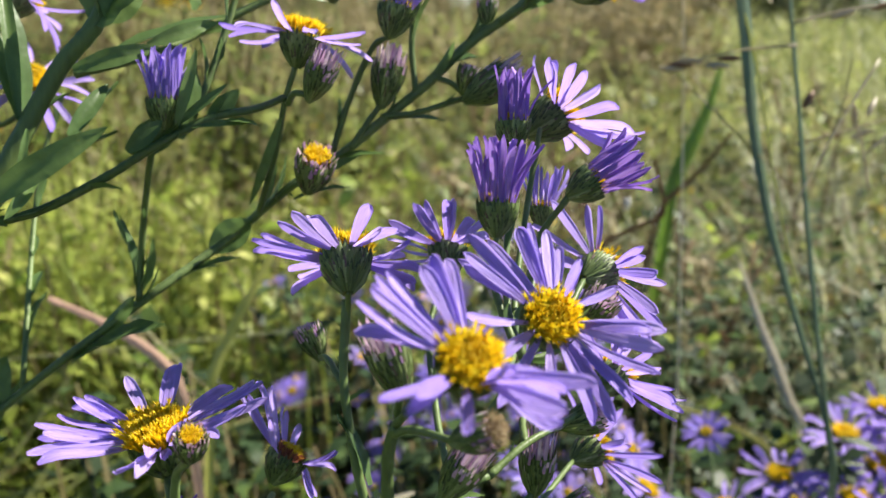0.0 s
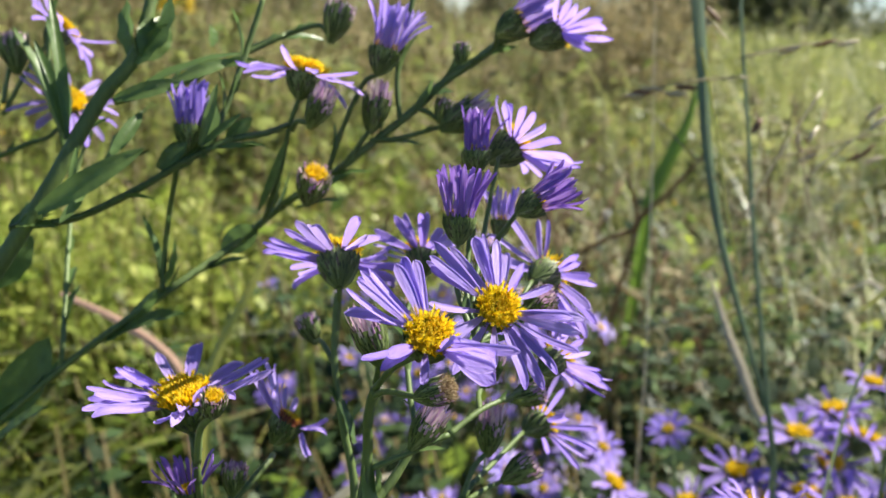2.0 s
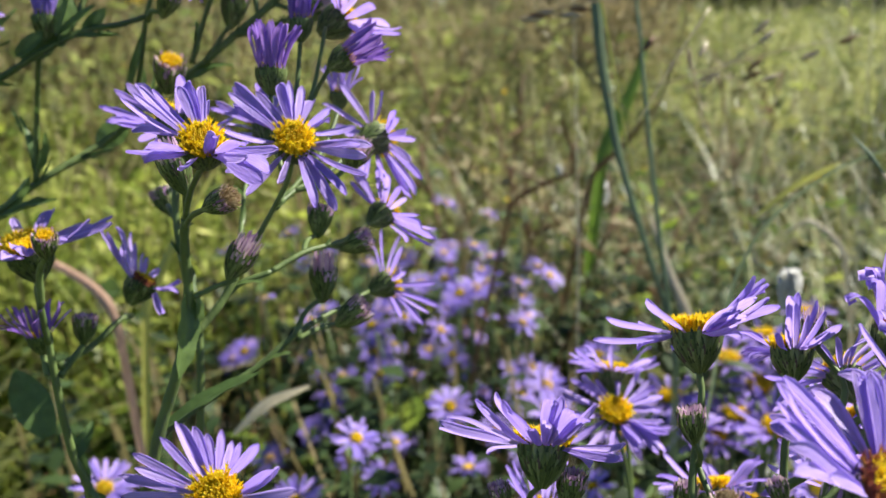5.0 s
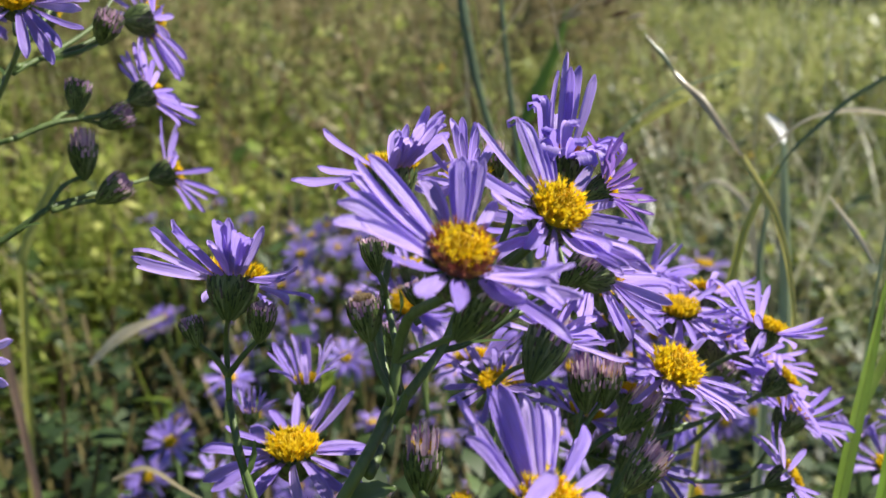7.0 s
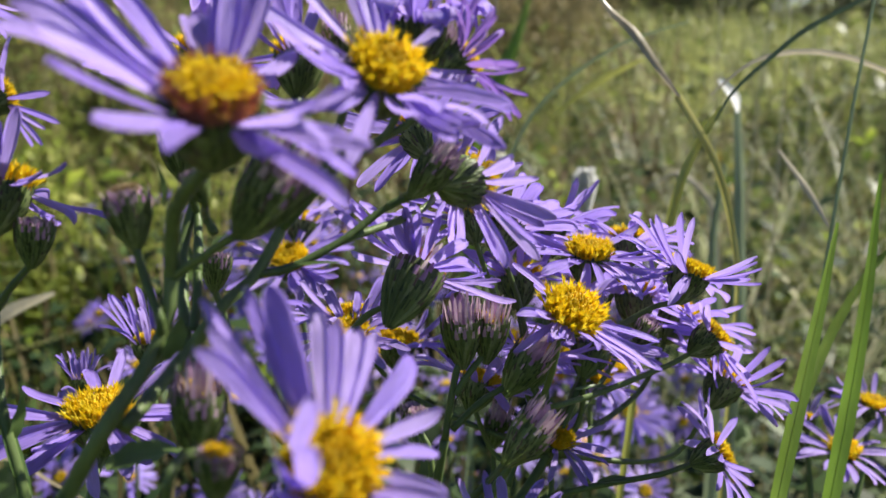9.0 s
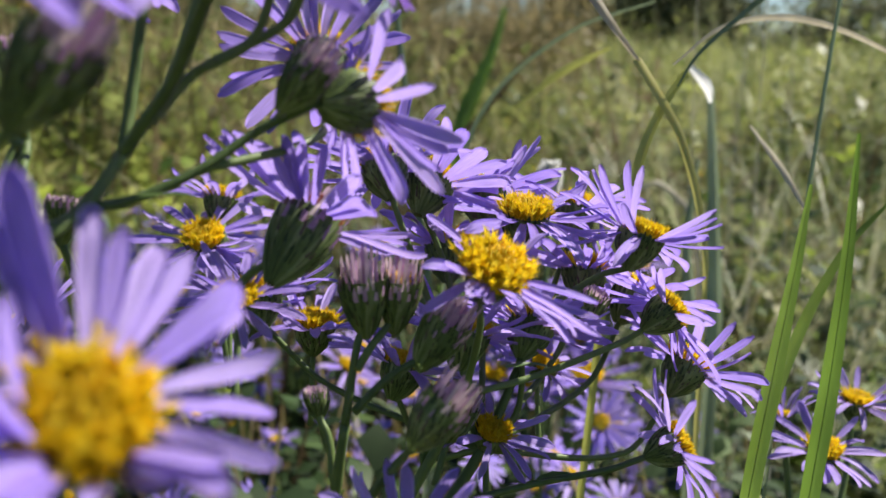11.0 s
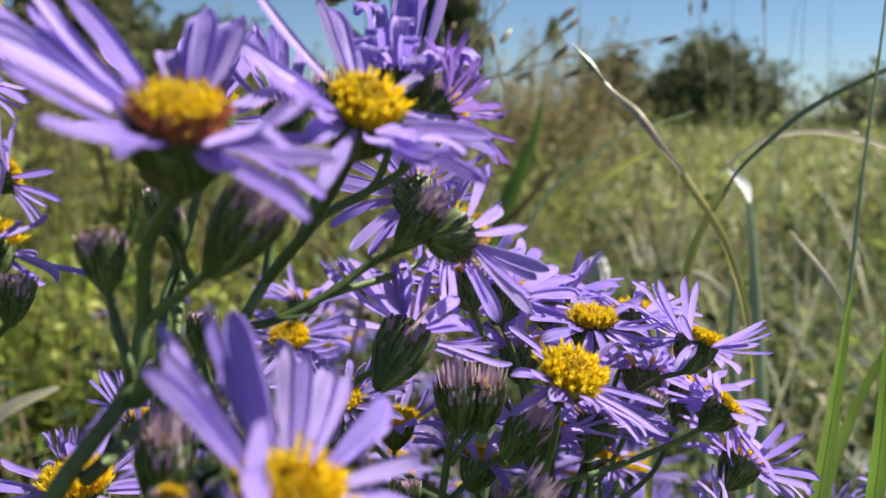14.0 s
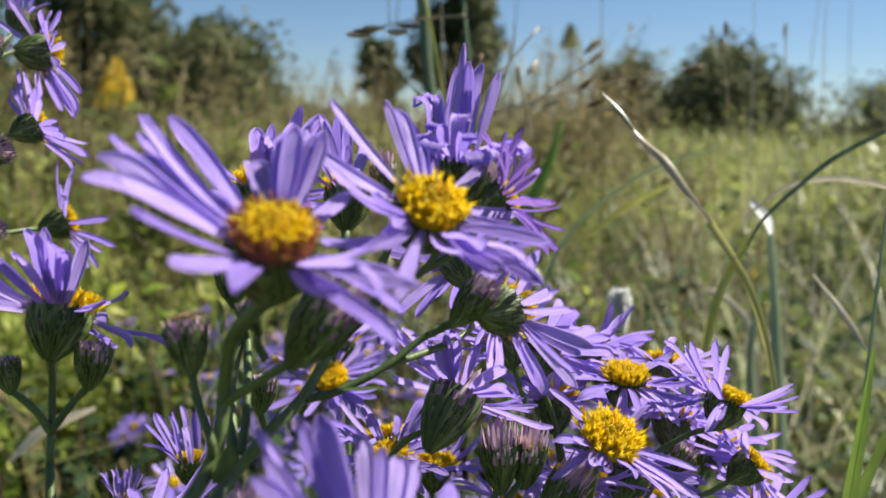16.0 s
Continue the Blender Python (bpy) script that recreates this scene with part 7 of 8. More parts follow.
blade("grass_stalk", [(0.1243, 0.2300, 0.0000), (0.1278, 0.2250, 0.3340), (0.1429, 0.2288, 0.6840), (0.1480, 0.2325, 0.7046), (0.1516, 0.2346, 0.7188), (0.1565, 0.2372, 0.7288), (0.1616, 0.2390, 0.7360)], 0.0032, YELLOWED, "yellow-green foot of an arching grass stem", 0.7)
blade("grass_stalk", [(0.1592, 0.2373, 0.7330), (0.1636, 0.2390, 0.7396), (0.1718, 0.2415, 0.7468), (0.1853, 0.2455, 0.7564), (0.2108, 0.2510, 0.7675), (0.2508, 0.2557, 0.7783)], 0.0016, BLADE_DARK, "dark grass stem arching over", 0.6)
blade("grass_stalk", [(0.1831, 0.2441, 0.0000), (0.1807, 0.2391, 0.3352), (0.1704, 0.2377, 0.6876), (0.1677, 0.2390, 0.7045), (0.1611, 0.2365, 0.7209), (0.1559, 0.2354, 0.7291), (0.1496, 0.2386, 0.7391)], 0.0022, YELLOWED, "grass blade turning yellow below a silvery tip", 1.2)
blade("grass_stalk", [(0.1501, 0.2384, 0.7383), (0.1439, 0.2390, 0.7460), (0.1382, 0.2436, 0.7544), (0.1336, 0.2490, 0.7592), (0.1300, 0.2524, 0.7640)], 0.0033, STRAW, "dry silvery tip of a grass blade", 0.15)
blade("grass_stalk", [(0.1318, 0.2508, 0.7615), (0.1282, 0.2532, 0.7668), (0.1235, 0.2560, 0.7722)], 0.0022, BLADE_DARK, "withered dark tip of a grass blade", 0.1)
blade("grass_stalk", [(0.1648, 0.2579, 0.7372), (0.1775, 0.2599, 0.7467), (0.1928, 0.2599, 0.7495), (0.2090, 0.2601, 0.7467), (0.2299, 0.2604, 0.7383)], 0.0020, STRAW, "silvery dry grass blade curved over", 0.4)
blade("grass_stalk", [(0.1373, 0.1674, 0.0000), (0.1405, 0.1624, 0.3213), (0.1540, 0.1704, 0.6592), (0.1598, 0.1776, 0.6852), (0.1642, 0.1827, 0.7039), (0.1674, 0.1868, 0.7188)], 0.0039, BLADE, "broad bright green grass blade in sunlight", 0.15, (0.75, -0.66, 0.1), 0.3)
blade("grass_stalk", [(0.1536, 0.1745, 0.0000), (0.1565, 0.1695, 0.3187), (0.1692, 0.1776, 0.6543), (0.1745, 0.1847, 0.6803), (0.1785, 0.1912, 0.7036), (0.1824, 0.1995, 0.7266)], 0.0043, BLADE, "broad bright green grass blade in sunlight", 0.15, (0.75, -0.66, 0.1), 0.3)
blade("grass_stalk", [(0.1396, 0.1889, 0.0000), (0.1446, 0.1839, 0.3269), (0.1664, 0.1910, 0.6681), (0.1734, 0.1961, 0.6871), (0.1832, 0.2003, 0.7035), (0.1927, 0.2026, 0.7131)], 0.0028, BLADE, "narrow green grass blade leaning over", 0.2, (0.75, -0.66, 0.1), 0.3)
blade("grass_stalk", [(0.1671, 0.2119, 0.0000), (0.1697, 0.2069, 0.3368), (0.1811, 0.2150, 0.6890), (0.1849, 0.2207, 0.7095), (0.1909, 0.2297, 0.7418), (0.1970, 0.2378, 0.7712), (0.2015, 0.2443, 0.7946)], 0.0014, BLADE_DULL, "thin dark grass stem standing upright", 0.6)
blade("grass_stalk", [(0.2256, 0.3571, 0.0000), (0.2259, 0.3521, 0.2992), (0.2273, 0.3609, 0.6180), (0.2285, 0.3765, 0.6724), (0.2277, 0.3915, 0.7244)], 0.0088, BLADE_DULL, "broad dull green blade below a white painted glint", 0.5)
blade("grass_stalk", [(0.2304, 0.3723, 0.0000), (0.2296, 0.3673, 0.2928), (0.2263, 0.3762, 0.6058), (0.2236, 0.3912, 0.6575), (0.2289, 0.4014, 0.6938)], 0.0075, BLADE_DULL, "dull green grass blade in shade", 0.3)
# white colour paints in the sun's glint on the bent blade
blade("grass_stalk", [(0.2237, 0.3809, 0.7194), (0.2189, 0.3738, 0.7264), (0.2127, 0.3762, 0.7334)], 0.0045, WHITE, "bent tip of a grass blade, painted white for a sun glint", 0.5)
blade("grass_stalk", [(0.2023, 0.2549, 0.7012), (0.1970, 0.2578, 0.7104), (0.1882, 0.2617, 0.7220)], 0.0028, STRAW, "silvery dry leaf hanging from a stem", 0.3)
blade("grass_stalk", [(0.1456, 0.3853, 0.7158), (0.1637, 0.3891, 0.7294), (0.1844, 0.3918, 0.7398)], 0.0041, YELLOWED, "yellow grass blade lying over", 0.3)
blade("grass_stalk", [(-0.0083, 0.6346, 0.0000), (0.0038, 0.6296, 0.3321), (0.0559, 0.6325, 0.6613), (0.0813, 0.6374, 0.6796), (0.1024, 0.6402, 0.6897), (0.0919, 0.6325, 0.7284)], 0.0042, RUSSET, "dark brown dry stalk in the meadow", 0.5)
blade("grass_stalk", [(-0.0490, 0.2642, 0.6215), (-0.0378, 0.2647, 0.6253), (-0.0247, 0.2620, 0.6183), (-0.0134, 0.2598, 0.6131)], 0.0045, STRAW, "dry grass blade lying in the shade", 0.3)
blade("grass_stalk", [(-0.0839, 0.3433, 0.6295), (-0.0698, 0.3462, 0.6421), (-0.0511, 0.3476, 0.6502)], 0.0061, STRAW, "pale dry grass blade bent over", 0.3)
blade("grass_stalk", [(0.0912, 0.3293, 0.0000), (0.0958, 0.3243, 0.3354), (0.1159, 0.3260, 0.6860), (0.1276, 0.3311, 0.7216), (0.1560, 0.3371, 0.7456), (0.1859, 0.3427, 0.7562)], 0.0020, BLADE_DULL, "thin arching grass stem against the light", 0.4)
blade("grass_stalk", [(0.0960, 0.5367, 0.0000), (0.0956, 0.5317, 0.2869), (0.0940, 0.5333, 0.5961), (0.0913, 0.5469, 0.6988), (0.0870, 0.5597, 0.7947), (0.0829, 0.5694, 0.8669)], 0.0013, STRAW, "tall thin grass stalk rising against the sky", 0.4)
blade("grass_stalk", [(0.0165, 0.7154, 0.0000), (0.0173, 0.7104, 0.2579), (0.0211, 0.7119, 0.5407), (0.0292, 0.7300, 0.6789), (0.0466, 0.7467, 0.8080), (0.0639, 0.7670, 0.9647)], 0.0017, WEED_STALK, "tall thin grass stalk rising against the sky", 0.4)
blade("grass_stalk", [(0.3043, 0.6027, 0.0000), (0.3042, 0.5977, 0.2768), (0.3040, 0.5993, 0.5769), (0.3037, 0.6148, 0.6937), (0.3041, 0.6292, 0.8027), (0.3047, 0.6413, 0.8943)], 0.0014, STRAW, "tall thin grass stalk rising against the sky", 0.4)
blade("grass_stalk", [(0.0764, 0.5389, 0.0000), (0.0756, 0.5339, 0.2865), (0.0721, 0.5355, 0.5953), (0.0664, 0.5493, 0.6983), (0.0560, 0.5622, 0.7944), (0.0454, 0.5791, 0.9199)], 0.0013, WEED_STALK, "tall thin grass stalk rising against the sky", 0.4)
blade("grass_stalk", [(0.4753, 0.9460, 0.0000), (0.4759, 0.9410, 0.2218), (0.4784, 0.9425, 0.4721), (0.4858, 0.9670, 0.6582), (0.5023, 0.9896, 0.8320), (0.5191, 1.0072, 0.9679)], 0.0023, STRAW, "tall thin grass stalk rising against the sky", 0.4)
blade("grass_stalk", [(0.1428, 0.8464, 0.0000), (0.1432, 0.8414, 0.2370), (0.1450, 0.8430, 0.5010), (0.1497, 0.8647, 0.6658), (0.1607, 0.8848, 0.8197), (0.1713, 0.9101, 1.0126)], 0.0020, WEED_STALK, "tall thin grass stalk rising against the sky", 0.4)
blade("grass_stalk", [(0.3112, 0.5223, 0.0000), (0.3113, 0.5173, 0.2898), (0.3119, 0.5189, 0.6016), (0.3127, 0.5322, 0.7025), (0.3153, 0.5446, 0.7966), (0.3178, 0.5586, 0.9022)], 0.0012, STRAW, "tall thin grass stalk rising against the sky", 0.4)
blade("grass_stalk", [(0.1977, 0.5788, 0.0000), (0.1975, 0.5738, 0.2804), (0.1967, 0.5754, 0.5837), (0.1952, 0.5902, 0.6952), (0.1933, 0.6040, 0.7994), (0.1917, 0.6138, 0.8729)], 0.0014, WEED_STALK, "tall thin grass stalk rising against the sky", 0.4)
blade("grass_stalk", [(0.5621, 0.9791, 0.0000), (0.5621, 0.9741, 0.2167), (0.5620, 0.9757, 0.4623), (0.5618, 1.0012, 0.6553), (0.5631, 1.0250, 0.8355), (0.5647, 1.0454, 0.9899)], 0.0023, STRAW, "tall thin grass stalk rising against the sky", 0.4)
panicle([(0.0936, 0.4141, 0.8111), (0.0424, 0.4108, 0.8012)], [(0.0455, 0.4109, 0.8013), (0.0487, 0.4113, 0.8029), (0.0528, 0.4118, 0.8044), (0.0632, 0.4115, 0.8029), (0.0678, 0.4123, 0.8057)])
panicle([(0.0928, 0.4165, 0.8195), (0.1427, 0.4192, 0.8277)], [(0.1116, 0.4176, 0.8230), (0.1270, 0.4187, 0.8264), (0.1368, 0.4189, 0.8268)])
panicle([(0.0876, 0.4295, 0.8268), (0.0748, 0.4315, 0.8345)], [(0.0760, 0.4317, 0.8352), (0.0816, 0.4322, 0.8365)])
panicle([(0.1229, 0.3990, 0.7572), (0.1168, 0.4073, 0.7865)], [(0.1168, 0.4067, 0.7846)])
panicle([(0.1223, 0.4030, 0.7713), (0.1529, 0.4096, 0.7937)], [(0.1495, 0.4109, 0.7983), (0.1465, 0.4062, 0.7817), (0.1514, 0.4096, 0.7937)])
panicle([(0.1254, 0.4111, 0.8063), (0.0870, 0.3783, 0.7554)], [(0.1227, 0.4061, 0.7885), (0.0983, 0.4070, 0.7910)])
panicle([(0.1072, 0.4380, 0.7686), (0.2112, 0.4444, 0.7941)], [(0.1353, 0.4391, 0.7734), (0.1578, 0.4393, 0.7745), (0.1662, 0.4389, 0.7734), (0.1859, 0.4418, 0.7842), (0.2042, 0.4437, 0.7914)])
panicle([(0.2998, 0.5587, 0.7747), (0.2990, 0.5661, 0.8268)], [(0.2990, 0.5659, 0.8251)])
panicle([(0.2774, 0.5957, 0.7748), (0.2708, 0.6037, 0.8303)], [(0.2652, 0.6034, 0.8272), (0.2746, 0.6035, 0.8296)])



# ---- the meadow ----
def ribbons(name, roots, heights, widths, leans, rng, label, mat, levels=4):
    """Many blades in one mesh: each a bent strip that narrows to a point."""
    n = len(roots)
    turn = rng.uniform(0, 2 * np.pi, n)
    side = np.stack([np.cos(turn), np.sin(turn), np.zeros(n)], 1)
    way = np.stack([np.cos(turn + 1.3), np.sin(turn + 1.3), np.zeros(n)], 1)
    verts = np.zeros((n, 2 * levels + 1, 3))
    for k in range(levels + 1):
        t = k / levels
        mid = roots + way * (leans * heights * t ** 2.2)[:, None]
        mid[:, 2] += heights * (t - 0.22 * leans * t ** 3)
        w = (widths * (1 - t ** 2) * 0.5)[:, None]
        if k < levels:
            verts[:, 2 * k], verts[:, 2 * k + 1] = mid - side * w, mid + side * w
        else:
            verts[:, 2 * k] = mid
    step = 2 * levels + 1
    faces = []
    for k in range(levels - 1):
        faces.append(np.array([2 * k, 2 * k + 1, 2 * k + 3, 2 * k + 2]))
    base = (np.arange(n) * step)[:, None]
    quads = np.concatenate([base + f for f in faces], 0)
    tris = base + np.array([2 * levels - 2, 2 * levels - 1, 2 * levels])
    me = mesh_of(name, verts.reshape(-1, 3).tolist(), quads.tolist() + tris.tolist(), [mat])
    ob = new(name, me)
    return tagged(ob, label, "grass", kind="stuff")


def wedge(n, near, far, rng, bias=1.0, wide=0.62):
    """Places on the ground ahead, crowded near the camera."""
    y = near * (far / near) ** (rng.random(n) ** bias)
    x = rng.uniform(-1, 1, n) * (0.12 + wide * y)
    return np.stack([x + 0.03, y, np.zeros(n)], 1)


def swell(p, size, seed):
    """A smooth uneven field over the ground, about 0 to 1, with patches of the given size in metres."""
    rs = np.random.default_rng(seed)
    total = np.zeros(len(p))
    for _ in range(7):
        a, k = rs.uniform(0, 6.28), 6.28 / (size * rs.uniform(0.6, 1.9))
        total += np.sin((p[:, 0] * np.cos(a) + p[:, 1] * np.sin(a)) * k + rs.uniform(0, 6.28))
    return np.clip(0.5 + total / 6.0, 0, 1)


def thin_out(p, size, seed, rng, least=0.15):
    """Keep the places in clumps, with gaps between them."""
    return p[rng.random(len(p)) < least + (1 - least) * swell(p, size, seed) ** 1.6]


rng = np.random.default_rng(5)
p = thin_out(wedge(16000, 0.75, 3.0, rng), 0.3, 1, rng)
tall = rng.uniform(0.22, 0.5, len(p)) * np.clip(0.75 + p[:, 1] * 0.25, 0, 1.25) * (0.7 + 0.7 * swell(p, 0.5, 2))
ribbons("meadow_grass_near", p, tall, rng.uniform(0.002, 0.007, len(p)), rng.uniform(0.1, 1.2, len(p)), rng, "uneven green and straw-coloured meadow grass, sun and shade in its colours", LUSH)
p = thin_out(wedge(46000, 2.5, 14.0, rng), 1.1, 3, rng)
ribbons("meadow_grass_middle", p, rng.uniform(0.3, 0.7, len(p)) * (0.65 + 0.75 * swell(p, 1.6, 4)), rng.uniform(0.006, 0.018, len(p)), rng.uniform(0.1, 1.1, len(p)), rng, "olive-green meadow grass with yellowing patches", MEADOW)
p = thin_out(wedge(42000, 12.0, 70.0, rng), 5.0, 5, rng)
ribbons("meadow_grass_far", p, rng.uniform(0.35, 0.68, len(p)) * (0.7 + 0.75 * swell(p, 7.0, 6)), rng.uniform(0.03, 0.13, len(p)), rng.uniform(0.1, 0.7, len(p)), rng, "far meadow grass below the trees, haze put into its pale colour", MEADOW, 3)


def around(n, near, far, rng):
    """Places on the ground on the other sides, outside the stretch ahead."""
    a, r = rng.uniform(0, 2 * np.pi, n), near * (far / near) ** rng.random(n) ** 0.6
    p = np.stack([r * np.cos(a), r * np.sin(a), np.zeros(n)], 1)
    return p[(np.abs(p[:, 0] - 0.03) > 0.12 + 0.62 * p[:, 1]) | (p[:, 1] < 0)]


p = thin_out(around(105000, 0.45, 12.0, rng), 1.1, 3, rng, 0.35)
ribbons("meadow_grass_around", p, rng.uniform(0.25, 0.6, len(p)) * (0.65 + 0.6 * swell(p, 1.6, 4)), rng.uniform(0.005, 0.02, len(p)), rng.uniform(0.1, 1.1, len(p)), rng, "green and yellowing meadow grass behind and beside the asters", MEADOW)


def weeds(name, roots, heights, leaves, size, rng, label, mats):
    """Weed stalks with many small leaves up their length, in one mesh."""
    verts, faces, picks = [], [], []
    for root, tall in zip(roots, heights):
        lean = rng.normal(0, 0.16, 2)
        def at(t):
            return np.array([root[0] + lean[0] * tall * t * t, root[1] + lean[1] * tall * t * t, tall * t])
        s, w = len(verts), size * 0.06
        for t, f in ((0, 1), (0.5, 0.8), (1, 0.3)):
            q = at(t)
            verts += [q + (-w * f, 0, 0), q + (w * f, w, 0)]
        faces += [(s, s + 1, s + 3, s + 2), (s + 2, s + 3, s + 5, s + 4)]
        picks += [1, 1]
        for k in range(leaves):
            t = rng.uniform(0.15, 1.0)
            a, up = rng.uniform(0, 6.28), rng.uniform(-0.3, 0.9)
            long = size * rng.uniform(0.5, 1.3) * (1.25 - 0.7 * t)
            way = np.array([math.cos(a) * math.cos(up), math.sin(a) * math.cos(up), math.sin(up)])
            side = np.array([-math.sin(a), math.cos(a), 0.2]) * long * rng.uniform(0.13, 0.32)
            q = at(t)
            drop = np.array([0, 0, -0.18 * long])
            s = len(verts)
            verts += [q, q + way * long * 0.5 + side, q + way * long * 0.5 - side, q + way * long + drop]
            faces += [(s, s + 2, s + 1), (s + 1, s + 2, s + 3)]
            picks += [0, 0]
    ob = new(name, mesh_of(name, verts, faces, mats, picks))
    return tagged(ob, label, "weeds", kind="stuff")


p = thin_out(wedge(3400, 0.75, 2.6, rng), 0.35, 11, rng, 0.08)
weeds("weeds_near", p, rng.uniform(0.18, 0.42, len(p)) * (0.6 + 0.8 * swell(p, 0.35, 11)), 22, 0.085, rng, "leafy yellow-green weeds and brown stalks, sun and shade in the leaf colours", [UNDERGROWTH, WEED_STALK])
# undergrowth below the asters; its shade is in the leaf colour
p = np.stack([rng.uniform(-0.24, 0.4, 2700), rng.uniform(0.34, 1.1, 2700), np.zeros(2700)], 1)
weeds("aster_foliage", p, rng.uniform(0.24, 0.47, len(p)) * (0.75 + 0.55 * swell(p, 0.25, 12)), 32, 0.042, rng, "dark green leafy undergrowth below the asters, shade painted into its colour", [SHADE_FOLIAGE, WEED_STALK])
# near-black weeds that fill in for shade between the grasses
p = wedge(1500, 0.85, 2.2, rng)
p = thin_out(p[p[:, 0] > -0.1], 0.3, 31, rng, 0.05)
weeds("weeds_in_shade", p, rng.uniform(0.2, 0.46, len(p)) * (0.6 + 0.7 * swell(p, 0.3, 31)), 24, 0.06, rng, "leafy weeds low between the grasses, their dark green standing for shade", [SHADE_FOLIAGE, WEED_STALK])
# brightened leaves on the left paint in the sun on the meadow
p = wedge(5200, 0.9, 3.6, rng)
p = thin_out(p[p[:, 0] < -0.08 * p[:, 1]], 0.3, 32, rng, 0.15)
weeds("sunlit_weeds", p, rng.uniform(0.3, 0.5, len(p)) * (0.7 + 0.5 * swell(p, 0.4, 33)), 24, 0.05, rng, "yellow-green leafy weeds with sunlight painted into their colour", [SUN_TINTED, WEED_STALK])
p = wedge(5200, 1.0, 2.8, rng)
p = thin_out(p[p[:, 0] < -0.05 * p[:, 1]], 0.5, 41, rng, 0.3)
weeds("tall_sunlit_weeds", p, rng.uniform(0.42, 0.6, len(p)) * (0.8 + 0.3 * swell(p, 0.7, 42)), 20, 0.045, rng, "tall weeds coloured pale green as if in soft sunlight", [SUN_TINTED, SUN_TINTED])
# the brightened leaves again, right of the middle, for sun and haze
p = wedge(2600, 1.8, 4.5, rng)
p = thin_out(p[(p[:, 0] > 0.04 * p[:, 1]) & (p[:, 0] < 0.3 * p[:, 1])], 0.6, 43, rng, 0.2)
weeds("pale_green_weeds", p, rng.uniform(0.4, 0.56, len(p)) * (0.8 + 0.3 * swell(p, 0.7, 44)), 20, 0.045, rng, "pale green weeds among dry grass, sunlight put into their colour", [SUN_TINTED, WEED_STALK])
p = thin_out(wedge(3600, 1.8, 8.0, rng), 0.9, 13, rng, 0.06)
weeds("weeds_middle", p, rng.uniform(0.3, 0.68, len(p)) * (0.6 + 0.85 * swell(p, 0.9, 13)), 26, 0.085, rng, "sunlit leafy weeds mixed with brown stalks", [WEEDS, WEED_STALK])
p = thin_out(around(3600, 0.5, 9.0, rng), 0.9, 13, rng, 0.06)
weeds("weeds_around", p, rng.uniform(0.25, 0.55, len(p)) * (0.6 + 0.7 * swell(p, 0.9, 13)), 24, 0.085, rng, "leafy weeds growing all round in the meadow", [WEEDS, WEED_STALK])
p = wedge(2400, 0.65, 2.2, rng)
p = p[p[:, 0] > 0.27 * p[:, 1]]
ribbons("silvery_grass", p, rng.uniform(0.42, 0.72, len(p)), rng.uniform(0.002, 0.006, len(p)), rng.uniform(0.3, 1.3, len(p)), rng, "silvery dry grass blades shining in the sun", PALE)
p = thin_out(wedge(2600, 7.0, 40.0, rng), 3.0, 14, rng, 0.05)
weeds("weeds_far", p, rng.uniform(0.42, 0.8, len(p)) * (0.65 + 0.8 * swell(p, 3.0, 14)), 20, 0.13, rng, "far weeds and seed stalks rising over the grass", [WEEDS, WEED_STALK])
p = wedge(3600, 0.9, 3.0, rng)
p = thin_out(p[p[:, 0] > 0.02 * p[:, 1]], 0.5, 15, rng, 0.25)
ribbons("pale_grass", p, rng.uniform(0.4, 0.85, len(p)), rng.uniform(0.0015, 0.007, len(p)), rng.uniform(0.2, 1.4, len(p)), rng, "fine pale dry grass with arching seed stems", PALE)
p = wedge(4600, 3.0, 10.0, rng)
p = thin_out(p[(p[:, 0] < 0.26 * p[:, 1]) & ((p[:, 0] > -0.15 * p[:, 1]) | (rng.random(len(p)) < 0.4))], 1.6, 21, rng, 0.1)
weeds("tall_dry_weeds", p, rng.uniform(0.75, 1.05, len(p)) * (0.8 + 0.35 * swell(p, 1.6, 21)), 46, 0.06, rng, "tall brownish dry weeds rising over the meadow", [DRY, WEED_STALK])
p = wedge(160, 1.2, 6.0, rng)
weeds("yellow_wildflowers", p, rng.uniform(0.45, 0.72, len(p)), 7, 0.022, rng, "scattered small yellow wildflowers on thin stalks", [GOLD, WEED_STALK])
p = wedge(1300, 1.0, 6.0, rng)
ribbons("dry_stalks", p, rng.uniform(0.4, 0.8, len(p)), rng.uniform(0.002, 0.006, len(p)), rng.uniform(0.2, 1.5, len(p)), rng, "leaning dark brown dry stalks in the meadow", RUSSET)
p = wedge(1000, 1.1, 5.0, rng)
ribbons("straw_stalks", p, rng.uniform(0.45, 0.85, len(p)), rng.uniform(0.002, 0.006, len(p)), rng.uniform(0.1, 1.2, len(p)), rng, "pale straw-coloured dry grass stalks", HAULM)


